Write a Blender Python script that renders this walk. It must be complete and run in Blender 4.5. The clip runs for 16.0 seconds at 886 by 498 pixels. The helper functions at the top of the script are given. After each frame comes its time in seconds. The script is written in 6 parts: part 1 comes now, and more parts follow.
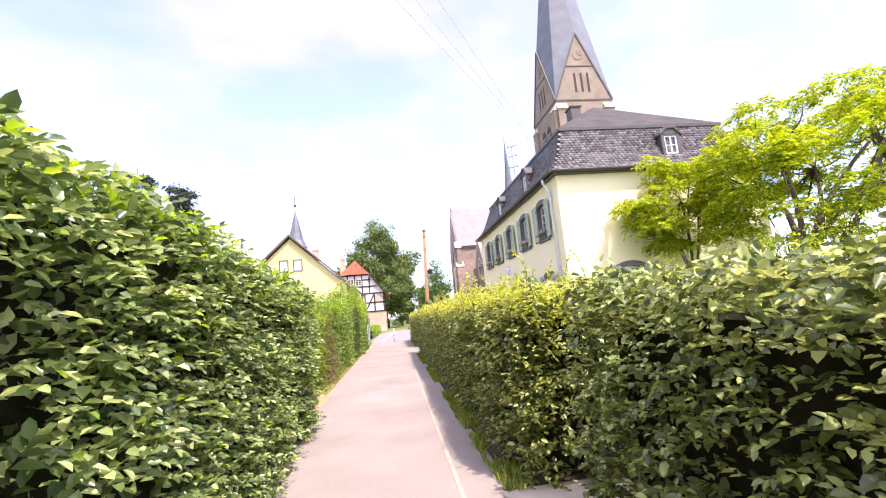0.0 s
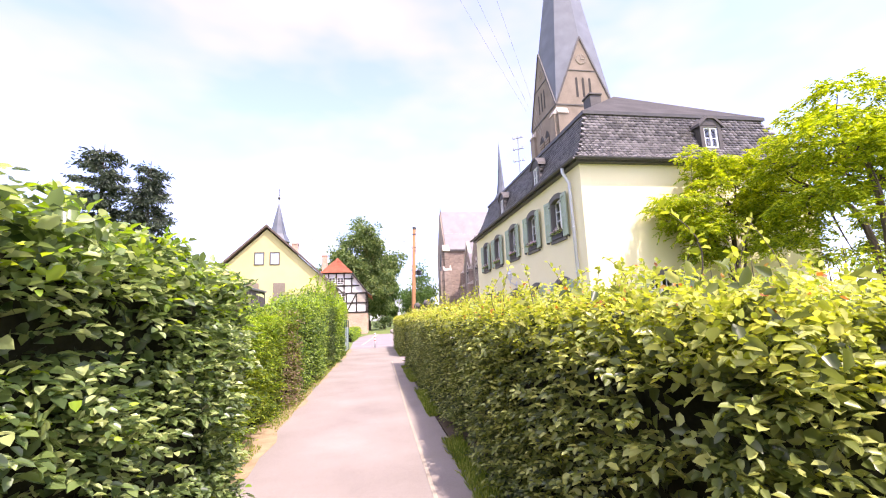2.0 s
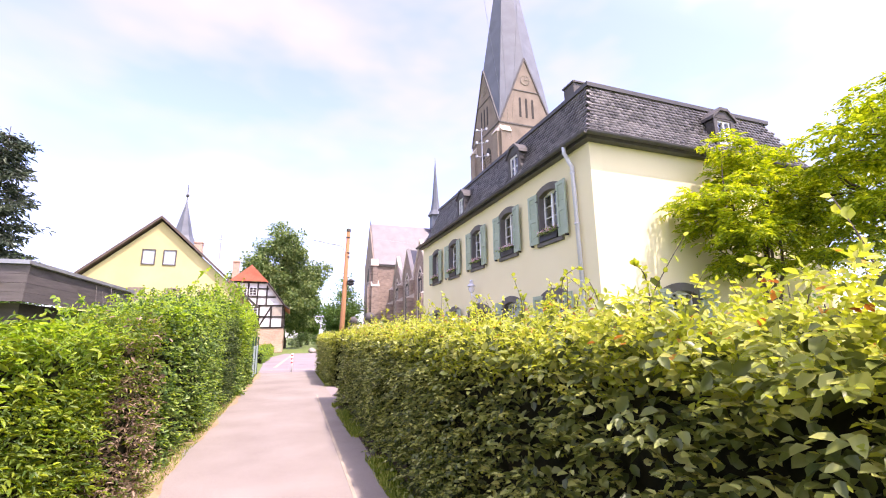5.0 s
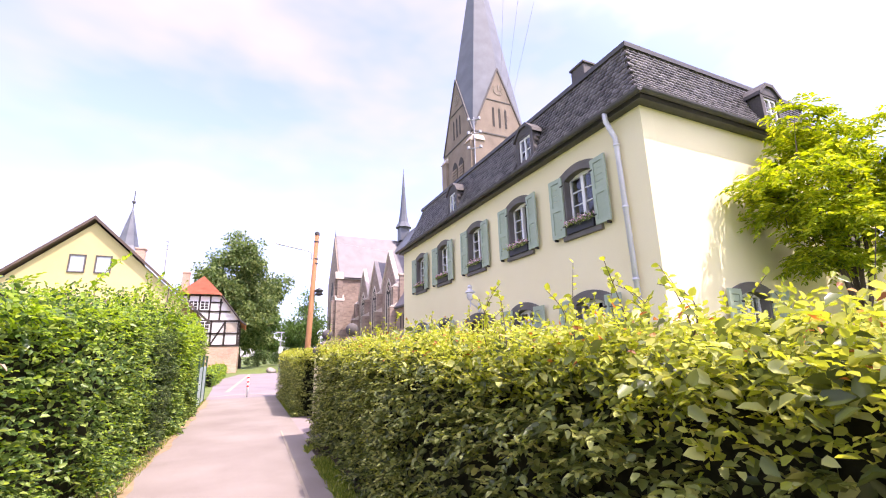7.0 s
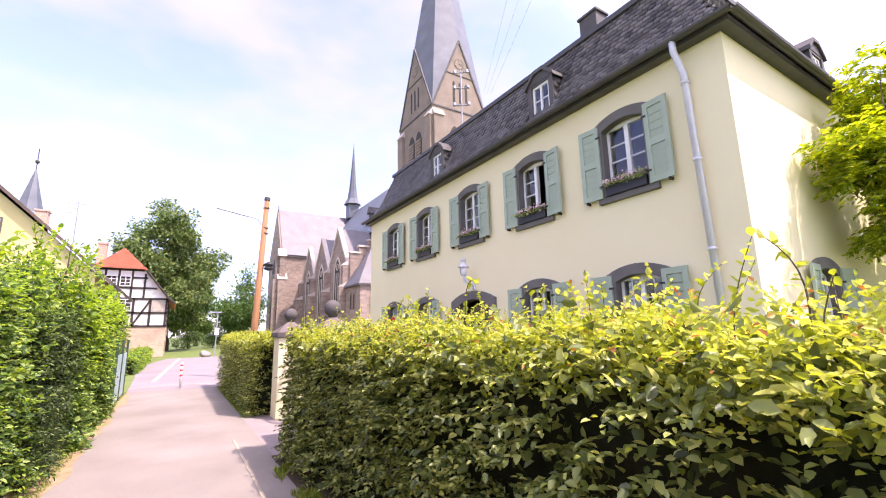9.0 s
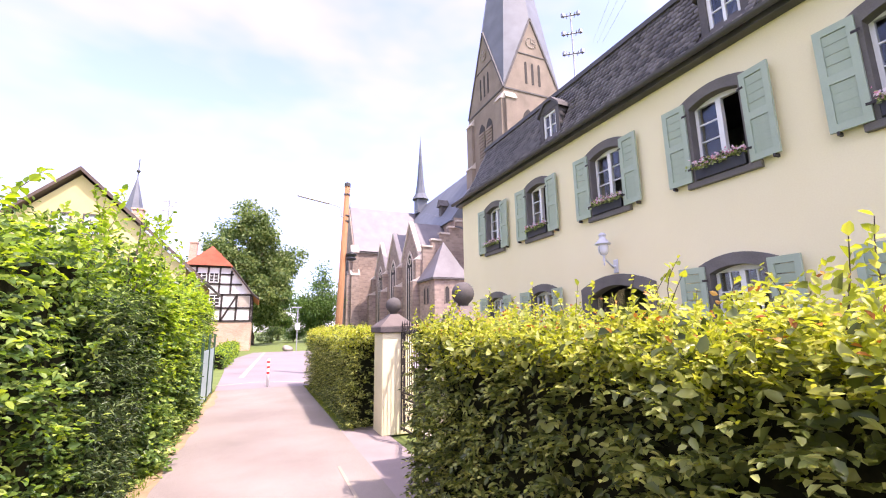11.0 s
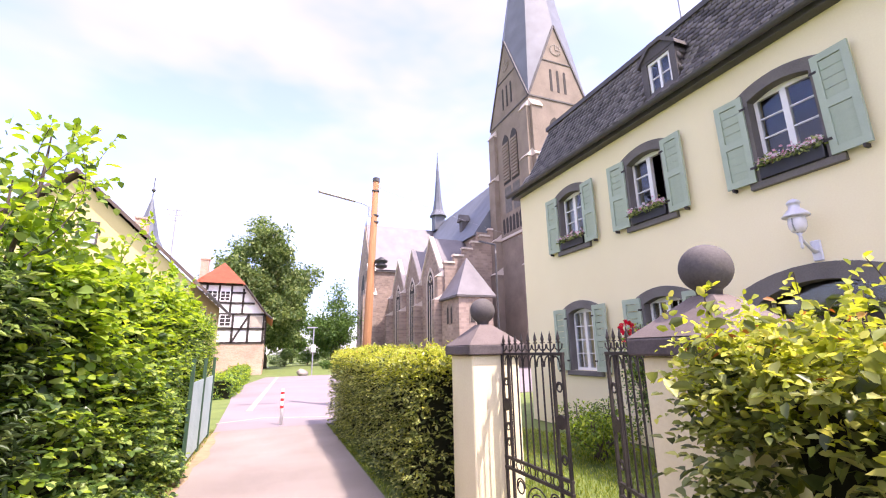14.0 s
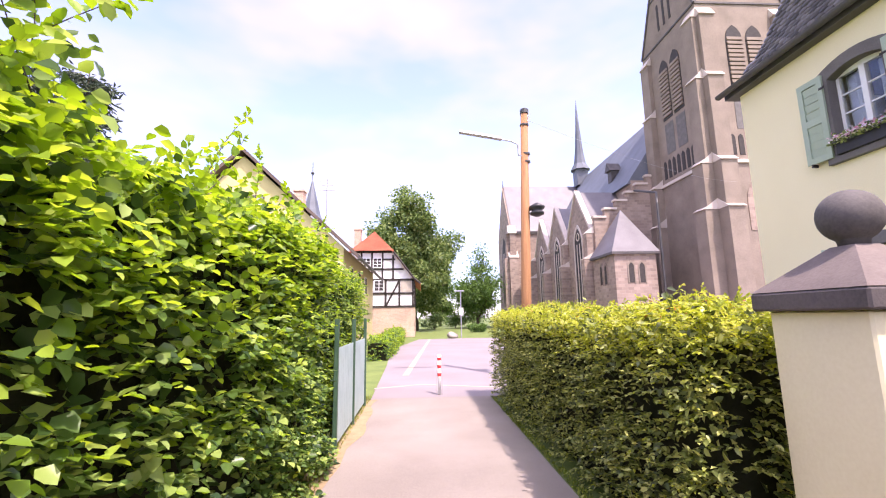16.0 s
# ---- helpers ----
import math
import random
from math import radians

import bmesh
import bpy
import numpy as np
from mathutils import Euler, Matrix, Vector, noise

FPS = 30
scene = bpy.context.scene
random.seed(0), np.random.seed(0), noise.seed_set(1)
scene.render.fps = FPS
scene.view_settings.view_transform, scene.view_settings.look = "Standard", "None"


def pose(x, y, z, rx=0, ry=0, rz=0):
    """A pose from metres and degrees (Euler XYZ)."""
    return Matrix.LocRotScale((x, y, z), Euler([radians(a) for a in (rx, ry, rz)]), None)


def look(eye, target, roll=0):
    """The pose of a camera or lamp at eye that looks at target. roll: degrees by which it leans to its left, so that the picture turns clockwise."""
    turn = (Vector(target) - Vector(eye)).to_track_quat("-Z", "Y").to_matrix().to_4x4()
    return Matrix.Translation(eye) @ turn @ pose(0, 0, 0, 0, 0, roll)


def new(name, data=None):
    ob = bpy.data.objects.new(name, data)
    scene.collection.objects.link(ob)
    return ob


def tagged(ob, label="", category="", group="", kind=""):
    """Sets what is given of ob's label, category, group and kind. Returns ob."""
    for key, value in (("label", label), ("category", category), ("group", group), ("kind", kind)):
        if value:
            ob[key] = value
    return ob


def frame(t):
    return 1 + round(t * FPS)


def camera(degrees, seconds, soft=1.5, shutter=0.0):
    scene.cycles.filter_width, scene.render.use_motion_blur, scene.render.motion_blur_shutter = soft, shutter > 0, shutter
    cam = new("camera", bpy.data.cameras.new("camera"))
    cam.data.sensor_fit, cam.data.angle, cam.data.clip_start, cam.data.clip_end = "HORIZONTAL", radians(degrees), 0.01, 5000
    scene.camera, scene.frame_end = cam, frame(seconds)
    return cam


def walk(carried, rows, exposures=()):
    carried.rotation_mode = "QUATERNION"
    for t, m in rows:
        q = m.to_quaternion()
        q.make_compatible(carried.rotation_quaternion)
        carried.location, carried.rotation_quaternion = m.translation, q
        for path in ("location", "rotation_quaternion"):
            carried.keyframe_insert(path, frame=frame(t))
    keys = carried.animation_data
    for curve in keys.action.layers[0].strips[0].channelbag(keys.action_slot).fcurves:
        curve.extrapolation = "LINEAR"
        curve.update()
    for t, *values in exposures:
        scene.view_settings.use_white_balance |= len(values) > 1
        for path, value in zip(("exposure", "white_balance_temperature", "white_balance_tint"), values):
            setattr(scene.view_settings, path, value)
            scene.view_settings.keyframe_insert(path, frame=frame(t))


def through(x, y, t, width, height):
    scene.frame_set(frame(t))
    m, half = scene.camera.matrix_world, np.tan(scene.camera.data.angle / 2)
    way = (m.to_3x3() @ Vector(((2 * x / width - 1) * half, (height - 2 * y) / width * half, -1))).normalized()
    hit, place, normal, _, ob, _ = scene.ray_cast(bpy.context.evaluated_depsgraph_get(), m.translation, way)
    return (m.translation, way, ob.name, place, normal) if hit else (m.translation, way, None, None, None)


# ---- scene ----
cam = camera(92.3, 16.0, soft=1.1)
PATH = [
    (0, (-0.107, -0.632, 1.577), (0.143, 1.329, 1.879), -5.1),
    (0.5, (-0.112, 0.132, 1.601), (0.111, 2.1, 1.88), -4.9),
    (1, (-0.093, 0.835, 1.626), (0.134, 2.802, 1.904), -4.4),
    (1.5, (-0.122, 1.485, 1.667), (0.134, 3.447, 1.961), -3.4),
    (2, (-0.155, 2.041, 1.689), (0.162, 3.989, 2.007), -2.2),
    (2.5, (-0.212, 2.657, 1.662), (0.189, 4.585, 2.009), -1.4),
    (3, (-0.272, 3.363, 1.666), (0.224, 5.265, 2.038), -1.0),
    (3.5, (-0.288, 4.017, 1.691), (0.292, 5.891, 2.082), -0.5),
    (4, (-0.378, 4.691, 1.727), (0.258, 6.546, 2.123), -0.4),
    (4.5, (-0.351, 5.35, 1.712), (0.299, 7.2, 2.105), -0.5),
    (7, (-0.382, 8.723, 1.723), (0.425, 10.492, 2.19), -1.3),
    (7.5, (-0.441, 9.35, 1.764), (0.554, 11.023, 2.222), -0.4),
    (8, (-0.463, 9.949, 1.797), (0.732, 11.491, 2.24), 0.6),
    (8.5, (-0.475, 10.558, 1.807), (0.717, 12.11, 2.215), -0.4),
    (9, (-0.563, 11.19, 1.813), (0.48, 12.854, 2.194), -1.1),
    (9.5, (-0.535, 11.851, 1.806), (0.351, 13.61, 2.154), -1.8),
    (10, (-0.608, 12.501, 1.813), (0.146, 14.327, 2.124), -2.1),
    (12.5, (-0.626, 15.505, 1.808), (0.239, 17.224, 2.353), 1.2),
    (13, (-0.546, 16.029, 1.818), (0.355, 17.719, 2.392), 0.4),
    (13.5, (-0.541, 16.502, 1.815), (0.317, 18.226, 2.353), -0.3),
    (14, (-0.583, 17.032, 1.804), (0.138, 18.839, 2.27), -1.0),
    (14.5, (-0.555, 17.69, 1.79), (-0.033, 19.577, 2.198), -1.1),
    (15, (-0.647, 18.285, 1.758), (-0.321, 20.224, 2.125), -1.0),
    (15.5, (-0.695, 18.853, 1.762), (-0.512, 20.816, 2.098), -1.0),
    (16, (-0.615, 19.457, 1.75), (-0.509, 21.428, 2.067), -0.9),
]
walk(cam, [(t, look(eye, target, roll)) for t, eye, target, roll in PATH], [(0.0, 2.32, 6900, 25), (3.0, 2.25, 6900, 28), (7.0, 2.2, 6900, 29), (10.0, 2.25, 6900, 29), (12.5, 2.35, 6900, 29), (16.0, 2.25, 6900, 29)])

# ---- world, sun, exposure ----
SUN_DIR = Vector((0.44, -0.70, 1.50)).normalized()
world = bpy.data.worlds.new("sky")
scene.world = world
world.use_nodes = True
wn, wl = world.node_tree.nodes, world.node_tree.links
wn.clear()
w_out = wn.new("ShaderNodeOutputWorld")
w_bg = wn.new("ShaderNodeBackground")
w_sky = wn.new("ShaderNodeTexSky")
w_sky.sky_type = "NISHITA"
w_sky.sun_disc = False
w_sky.sun_elevation = math.asin(SUN_DIR.z)
w_sky.sun_rotation = math.atan2(SUN_DIR.x, SUN_DIR.y)
w_sky.air_density, w_sky.dust_density, w_sky.ozone_density = 1.0, 0.7, 1.2
w_co = wn.new("ShaderNodeTexCoord")
w_map = wn.new("ShaderNodeMapping")
w_map.inputs["Scale"].default_value = (1.3, 1.3, 3.0)
w_noise = wn.new("ShaderNodeTexNoise")
w_noise.inputs["Scale"].default_value = 1.5
w_noise.inputs["Detail"].default_value = 4.0
w_noise.inputs["Roughness"].default_value = 0.52
w_ramp = wn.new("ShaderNodeValToRGB")
w_ramp.color_ramp.elements[0].position, w_ramp.color_ramp.elements[0].color = 0.41, (0.22, 0.22, 0.22, 1)
w_ramp.color_ramp.elements[1].position, w_ramp.color_ramp.elements[1].color = 0.64, (0.97, 0.98, 0.98, 1)
w_mix = wn.new("ShaderNodeMixRGB")
w_mix.inputs["Color2"].default_value = (1.0, 1.0, 1.0, 1)
# hazy clouds, brighter towards the sun
w_dot = wn.new("ShaderNodeVectorMath")
w_dot.operation = "DOT_PRODUCT"
w_dot.inputs[1].default_value = tuple(SUN_DIR)
wl.new(w_co.outputs["Generated"], w_dot.inputs[0])
w_glow = wn.new("ShaderNodeMapRange")
w_glow.inputs["From Min"].default_value, w_glow.inputs["From Max"].default_value = 0.45, 1.0
w_glow.inputs["To Min"].default_value, w_glow.inputs["To Max"].default_value = 2.75, 13.0
wl.new(w_dot.outputs["Value"], w_glow.inputs["Value"])
w_cloud = wn.new("ShaderNodeVectorMath")
w_cloud.operation = "SCALE"
w_cloud.inputs[0].default_value = (1.02, 0.985, 1.04)
wl.new(w_glow.outputs["Result"], w_cloud.inputs["Scale"])
wl.new(w_cloud.outputs["Vector"], w_mix.inputs["Color2"])
wl.new(w_co.outputs["Generated"], w_map.inputs["Vector"])
wl.new(w_map.outputs["Vector"], w_noise.inputs["Vector"])
wl.new(w_noise.outputs["Fac"], w_ramp.inputs["Fac"])
w_thin = wn.new("ShaderNodeMapRange")
w_thin.inputs["From Min"].default_value, w_thin.inputs["From Max"].default_value = -0.35, 0.3
w_thin.inputs["To Min"].default_value, w_thin.inputs["To Max"].default_value = 0.62, 1.0
wl.new(w_dot.outputs["Value"], w_thin.inputs["Value"])
w_cover = wn.new("ShaderNodeMath")
w_cover.operation = "MULTIPLY"
wl.new(w_ramp.outputs["Color"], w_cover.inputs[0])
wl.new(w_thin.outputs["Result"], w_cover.inputs[1])
wl.new(w_cover.outputs["Value"], w_mix.inputs["Fac"])
w_blue = wn.new("ShaderNodeVectorMath")
w_blue.operation = "MULTIPLY"
w_blue.inputs[1].default_value = (1.18, 1.22, 1.60)
wl.new(w_sky.outputs["Color"], w_blue.inputs[0])
wl.new(w_blue.outputs["Vector"], w_mix.inputs["Color1"])
wl.new(w_mix.outputs["Color"], w_bg.inputs["Color"])
w_bg.inputs["Strength"].default_value = 0.085
wl.new(w_bg.outputs["Background"], w_out.inputs["Surface"])

sun_data = bpy.data.lights.new("sun", "SUN")
sun_data.energy, sun_data.angle, sun_data.color = 1.62, radians(0.6), (1.0, 0.95, 0.87)
sun = new("sun", sun_data)
sun.matrix_world = look(SUN_DIR * 200, (0, 0, 0))

# ---- mesh helpers ----
rng = np.random.default_rng(7)


def obj(name, me, material, parent=None, label=""):
    ob = new(name, me)
    if material and not me.materials:
        me.materials.append(material)
    if parent is not None:
        ob.parent = parent
    if label:
        ob["label"] = label
    return ob


def part(name, bm, material, parent=None, label="", smooth=False):
    """Links a bmesh as one mesh object under a thing or a part."""
    me = bpy.data.meshes.new(name)
    bmesh.ops.recalc_face_normals(bm, faces=bm.faces)
    bm.to_mesh(me)
    bm.free()
    if smooth:
        me.polygons.foreach_set("use_smooth", [True] * len(me.polygons))
    return obj(name, me, material, parent, label)


def thing(name, label, category, group="", kind="", at=(0, 0, 0)):
    ob = new(name)
    ob.empty_display_size = 0.1
    ob.location = at
    return tagged(ob, label, category, group, kind)


def box(bm, x0, x1, y0, y1, z0, z1, bevel=0.0):
    vs = [bm.verts.new((x, y, z)) for z in (z0, z1) for y in (y0, y1) for x in (x0, x1)]
    fs = [bm.faces.new([vs[i] for i in q]) for q in ((0, 2, 3, 1), (4, 5, 7, 6), (0, 1, 5, 4), (2, 6, 7, 3), (0, 4, 6, 2), (1, 3, 7, 5))]
    if bevel:
        es = list({e for f in fs for e in f.edges})
        bmesh.ops.bevel(bm, geom=es, offset=bevel, segments=1, affect="EDGES")
    return bm


def boxes(*rows, bevel=0.0):
    bm = bmesh.new()
    for r in rows:
        box(bm, *r, bevel=bevel)
    return bm


def poly(bm, pts):
    return bm.faces.new([bm.verts.new(p) for p in pts])


def prism(bm, pts, d):
    """Extrudes a polygon of points along the vector d."""
    d = Vector(d)
    a = [bm.verts.new(p) for p in pts]
    b = [bm.verts.new(Vector(p) + d) for p in pts]
    bm.faces.new(a)
    bm.faces.new(b[::-1])
    n = len(a)
    for i in range(n):
        bm.faces.new((a[i], a[(i + 1) % n], b[(i + 1) % n], b[i]))
    return bm


def tube(bm, path, radii, sides=8, caps=True):
    """A round bar along points, with a radius at each."""
    rings = []
    path = [Vector(p) for p in path]
    for i, p in enumerate(path):
        t = (path[min(i + 1, len(path) - 1)] - path[max(i - 1, 0)]).normalized()
        u = t.orthogonal().normalized() if i == 0 else (last - t * last.dot(t)).normalized()
        last = u
        v = t.cross(u)
        r = radii[i] if isinstance(radii, (list, tuple)) else radii
        rings.append([bm.verts.new(p + (u * math.cos(a) + v * math.sin(a)) * r) for a in (2 * math.pi * k / sides for k in range(sides))])
    for a, b in zip(rings, rings[1:]):
        for k in range(sides):
            bm.faces.new((a[k], a[(k + 1) % sides], b[(k + 1) % sides], b[k]))
    if caps:
        bm.faces.new(rings[0][::-1])
        bm.faces.new(rings[-1])
    return bm


def lathe(bm, prof, x, y, sides=20):
    """Turns a profile of (radius, z) round the upright through x, y."""
    rings = [[bm.verts.new((x + r * math.cos(a), y + r * math.sin(a), z)) for a in (2 * math.pi * k / sides for k in range(sides))] for r, z in prof]
    for a, b in zip(rings, rings[1:]):
        for k in range(sides):
            bm.faces.new((a[k], a[(k + 1) % sides], b[(k + 1) % sides], b[k]))
    bm.faces.new(rings[0][::-1])
    bm.faces.new(rings[-1])
    return bm


def raw_mesh(name, verts, quads):
    """A mesh from arrays of places and of four-cornered faces."""
    me = bpy.data.meshes.new(name)
    n, m = len(verts), len(quads)
    me.vertices.add(n)
    me.vertices.foreach_set("co", np.asarray(verts, dtype=np.float32).ravel())
    me.loops.add(m * 4)
    me.loops.foreach_set("vertex_index", np.asarray(quads, dtype=np.int32).ravel())
    me.polygons.add(m)
    me.polygons.foreach_set("loop_start", np.arange(0, m * 4, 4, dtype=np.int32))
    me.polygons.foreach_set("loop_total", np.full(m, 4, dtype=np.int32))
    me.update(calc_edges=True)
    return me


def unit(a):
    return a / np.maximum(np.linalg.norm(a, axis=-1, keepdims=True), 1e-9)


def leaves(name, at, along, up, size, slim=0.62, fold=0.16):
    """A mesh of folded leaves: places, ways that they point, ways that they face, and lengths."""
    n = len(at)
    d = unit(along)
    s = unit(np.cross(d, up))
    f = np.cross(s, d)
    size = np.asarray(size).reshape(-1, 1)
    w = size * slim * 0.5
    lift = size * fold
    droop = -f * size * 0.10
    v = np.stack([at, at + d * size * 0.33 - s * w * 0.92 + f * lift, at + d * size * 0.72 - s * w * 0.74 + f * lift * 0.8 + droop * 0.5, at + d * size + droop,
                  at + d * size * 0.72 + s * w * 0.74 + f * lift * 0.8 + droop * 0.5, at + d * size * 0.33 + s * w * 0.92 + f * lift], 1).reshape(-1, 3)
    b = np.arange(n)[:, None] * 6
    q = np.concatenate([b + np.array([[0, 1, 2, 3]]), b + np.array([[0, 3, 4, 5]])], 1).reshape(-1, 4)
    me = raw_mesh(name, v, q)
    me.polygons.foreach_set("use_smooth", np.ones(len(me.polygons), dtype=bool))
    return me


def wave(p, k, seed):
    """Smooth uneven values about 0 for places p (n x 3)."""
    r = np.random.default_rng(seed)
    out = np.zeros(len(p))
    for i in range(7):
        a = unit(r.normal(size=3)) * k * (0.5 + 0.35 * i)
        out += np.sin(p @ a + r.uniform(0, 6.28)) / (1 + 0.5 * i)
    return out / 3.2


# ---- materials ----
def mat(name, c1, c2, rough=0.8, scale=6.0, fine=60.0, bump=0.15, metal=0.0, fine_mix=0.35, island=0.0, rand=0.0, spec=0.4, stretch=(1, 1, 1)):
    """A surface of two colours, mixed by large stains and a fine grain, with relief."""
    m = bpy.data.materials.new(name)
    m.use_nodes = True
    n, l = m.node_tree.nodes, m.node_tree.links
    b = n["Principled BSDF"]
    co = n.new("ShaderNodeTexCoord")
    mp = n.new("ShaderNodeMapping")
    mp.inputs["Scale"].default_value = stretch
    l.new(co.outputs["Object"], mp.inputs["Vector"])
    a = n.new("ShaderNodeTexNoise")
    a.inputs["Scale"].default_value, a.inputs["Detail"].default_value = scale, 6
    g = n.new("ShaderNodeTexNoise")
    g.inputs["Scale"].default_value, g.inputs["Detail"].default_value = fine, 3
    for t in (a, g):
        l.new(mp.outputs["Vector"], t.inputs["Vector"])
    mixf = n.new("ShaderNodeMix")
    mixf.inputs["Factor"].default_value = fine_mix
    l.new(a.outputs["Fac"], mixf.inputs["A"])
    l.new(g.outputs["Fac"], mixf.inputs["B"])
    fac = mixf.outputs["Result"]
    for amount, src in ((island, ("ShaderNodeNewGeometry", "Random Per Island")), (rand, ("ShaderNodeObjectInfo", "Random"))):
        if amount:
            s = n.new(src[0])
            mx = n.new("ShaderNodeMix")
            mx.inputs["Factor"].default_value = amount
            l.new(fac, mx.inputs["A"])
            l.new(s.outputs[src[1]], mx.inputs["B"])
            fac = mx.outputs["Result"]
    r = n.new("ShaderNodeValToRGB")
    spread = 0.0 if (island or rand) else 0.18
    r.color_ramp.elements[0].position, r.color_ramp.elements[0].color = 0.12 + spread, (*c1, 1)
    r.color_ramp.elements[1].position, r.color_ramp.elements[1].color = 0.88 - spread, (*c2, 1)
    l.new(fac, r.inputs["Fac"])
    l.new(r.outputs["Color"], b.inputs["Base Color"])
    b.inputs["Roughness"].default_value, b.inputs["Metallic"].default_value = rough, metal
    b.inputs["Specular IOR Level"].default_value = spec
    if bump:
        bp = n.new("ShaderNodeBump")
        bp.inputs["Strength"].default_value, bp.inputs["Distance"].default_value = bump, 0.02
        l.new(mixf.outputs["Result"], bp.inputs["Height"])
        l.new(bp.outputs["Normal"], b.inputs["Normal"])
    return m


def leaf_mat(name, dark, mid, light, through=0.35, rough=0.45, spec=0.35):
    m = bpy.data.materials.new(name)
    m.use_nodes = True
    n, l = m.node_tree.nodes, m.node_tree.links
    b = n["Principled BSDF"]
    g = n.new("ShaderNodeNewGeometry")
    r = n.new("ShaderNodeValToRGB")
    e = r.color_ramp.elements
    e[0].position, e[0].color = 0.0, (*dark, 1)
    e[1].position, e[1].color = 1.0, (*light, 1)
    k = e.new(0.6)
    k.color = (*mid, 1)
    l.new(g.outputs["Random Per Island"], r.inputs["Fac"])
    l.new(r.outputs["Color"], b.inputs["Base Color"])
    b.inputs["Roughness"].default_value, b.inputs["Specular IOR Level"].default_value = rough, spec
    t = n.new("ShaderNodeBsdfTranslucent")
    hs = n.new("ShaderNodeHueSaturation")
    hs.inputs["Saturation"].default_value, hs.inputs["Value"].default_value, hs.inputs["Hue"].default_value = 1.1, 1.5, 0.485
    l.new(r.outputs["Color"], hs.inputs["Color"])
    l.new(hs.outputs["Color"], t.inputs["Color"])
    mx = n.new("ShaderNodeMixShader")
    mx.inputs["Fac"].default_value = through
    l.new(b.outputs["BSDF"], mx.inputs[1])
    l.new(t.outputs["BSDF"], mx.inputs[2])
    l.new(mx.outputs["Shader"], n["Material Output"].inputs["Surface"])
    return m


def brick_mat(name, c1, c2, mortar, width, height, gap, bump=0.4):
    m = bpy.data.materials.new(name)
    m.use_nodes = True
    n, l = m.node_tree.nodes, m.node_tree.links
    b = n["Principled BSDF"]
    co = n.new("ShaderNodeTexCoord")
    sp = n.new("ShaderNodeSeparateXYZ")
    l.new(co.outputs["Object"], sp.inputs["Vector"])
    ad = n.new("ShaderNodeMath")
    l.new(sp.outputs["X"], ad.inputs[0])
    l.new(sp.outputs["Y"], ad.inputs[1])
    cb = n.new("ShaderNodeCombineXYZ")
    l.new(ad.outputs["Value"], cb.inputs["X"])
    l.new(sp.outputs["Z"], cb.inputs["Y"])
    t = n.new("ShaderNodeTexBrick")
    for key, v in (("Color1", (*c1, 1)), ("Color2", (*c2, 1)), ("Mortar", (*mortar, 1)), ("Scale", 1.0), ("Brick Width", width), ("Row Height", height), ("Mortar Size", gap)):
        t.inputs[key].default_value = v
    l.new(cb.outputs["Vector"], t.inputs["Vector"])
    no = n.new("ShaderNodeTexNoise")
    no.inputs["Scale"].default_value, no.inputs["Detail"].default_value = 0.35, 6
    l.new(co.outputs["Object"], no.inputs["Vector"])
    hs = n.new("ShaderNodeHueSaturation")
    mr = n.new("ShaderNodeMapRange")
    mr.inputs["From Min"].default_value, mr.inputs["From Max"].default_value = 0.3, 0.7
    mr.inputs["To Min"].default_value, mr.inputs["To Max"].default_value = 0.78, 1.18
    l.new(no.outputs["Fac"], mr.inputs["Value"])
    l.new(mr.outputs["Result"], hs.inputs["Value"])
    l.new(t.outputs["Color"], hs.inputs["Color"])
    l.new(hs.outputs["Color"], b.inputs["Base Color"])
    b.inputs["Roughness"].default_value = 0.88
    bp = n.new("ShaderNodeBump")
    bp.inputs["Strength"].default_value, bp.inputs["Distance"].default_value = bump, 0.02
    bp.invert = True
    l.new(t.outputs["Fac"], bp.inputs["Height"])
    l.new(bp.outputs["Normal"], b.inputs["Normal"])
    return m


def glass_mat():
    m = bpy.data.materials.new("window_glass")
    m.use_nodes = True
    b = m.node_tree.nodes["Principled BSDF"]
    b.inputs["Base Color"].default_value = (0.86, 0.9, 0.93, 1)
    b.inputs["Transmission Weight"].default_value, b.inputs["Roughness"].default_value, b.inputs["IOR"].default_value = 1.0, 0.02, 1.5
    return m


ASPHALT = mat("pinkish_grey_asphalt", (0.195, 0.163, 0.142), (0.325, 0.279, 0.247), 0.9, 0.8, 90, 0.25, fine_mix=0.45)
ROAD = mat("road_asphalt", (0.213, 0.180, 0.184), (0.279, 0.238, 0.242), 0.9, 0.5, 70, 0.2)
STRIP = mat("side_strip_asphalt", (0.25, 0.205, 0.20), (0.35, 0.29, 0.285), 0.9, 1.5, 70, 0.3)
CONCRETE = mat("kerb_concrete", (0.36, 0.31, 0.25), (0.48, 0.42, 0.34), 0.9, 3, 50, 0.3)
SAND = mat("sandy_dry_litter", (0.24, 0.165, 0.09), (0.42, 0.31, 0.18), 0.95, 5, 60, 0.5)
SOIL = mat("garden_soil", (0.05, 0.035, 0.022), (0.12, 0.085, 0.05), 0.95, 3, 40, 0.6)
EDGING = mat("worn_edging_line", (0.30, 0.25, 0.20), (0.42, 0.36, 0.27), 0.9, 3, 50, 0.3)
GRASS = mat("lawn", (0.085, 0.13, 0.03), (0.18, 0.23, 0.058), 0.9, 1.2, 50, 0.5)
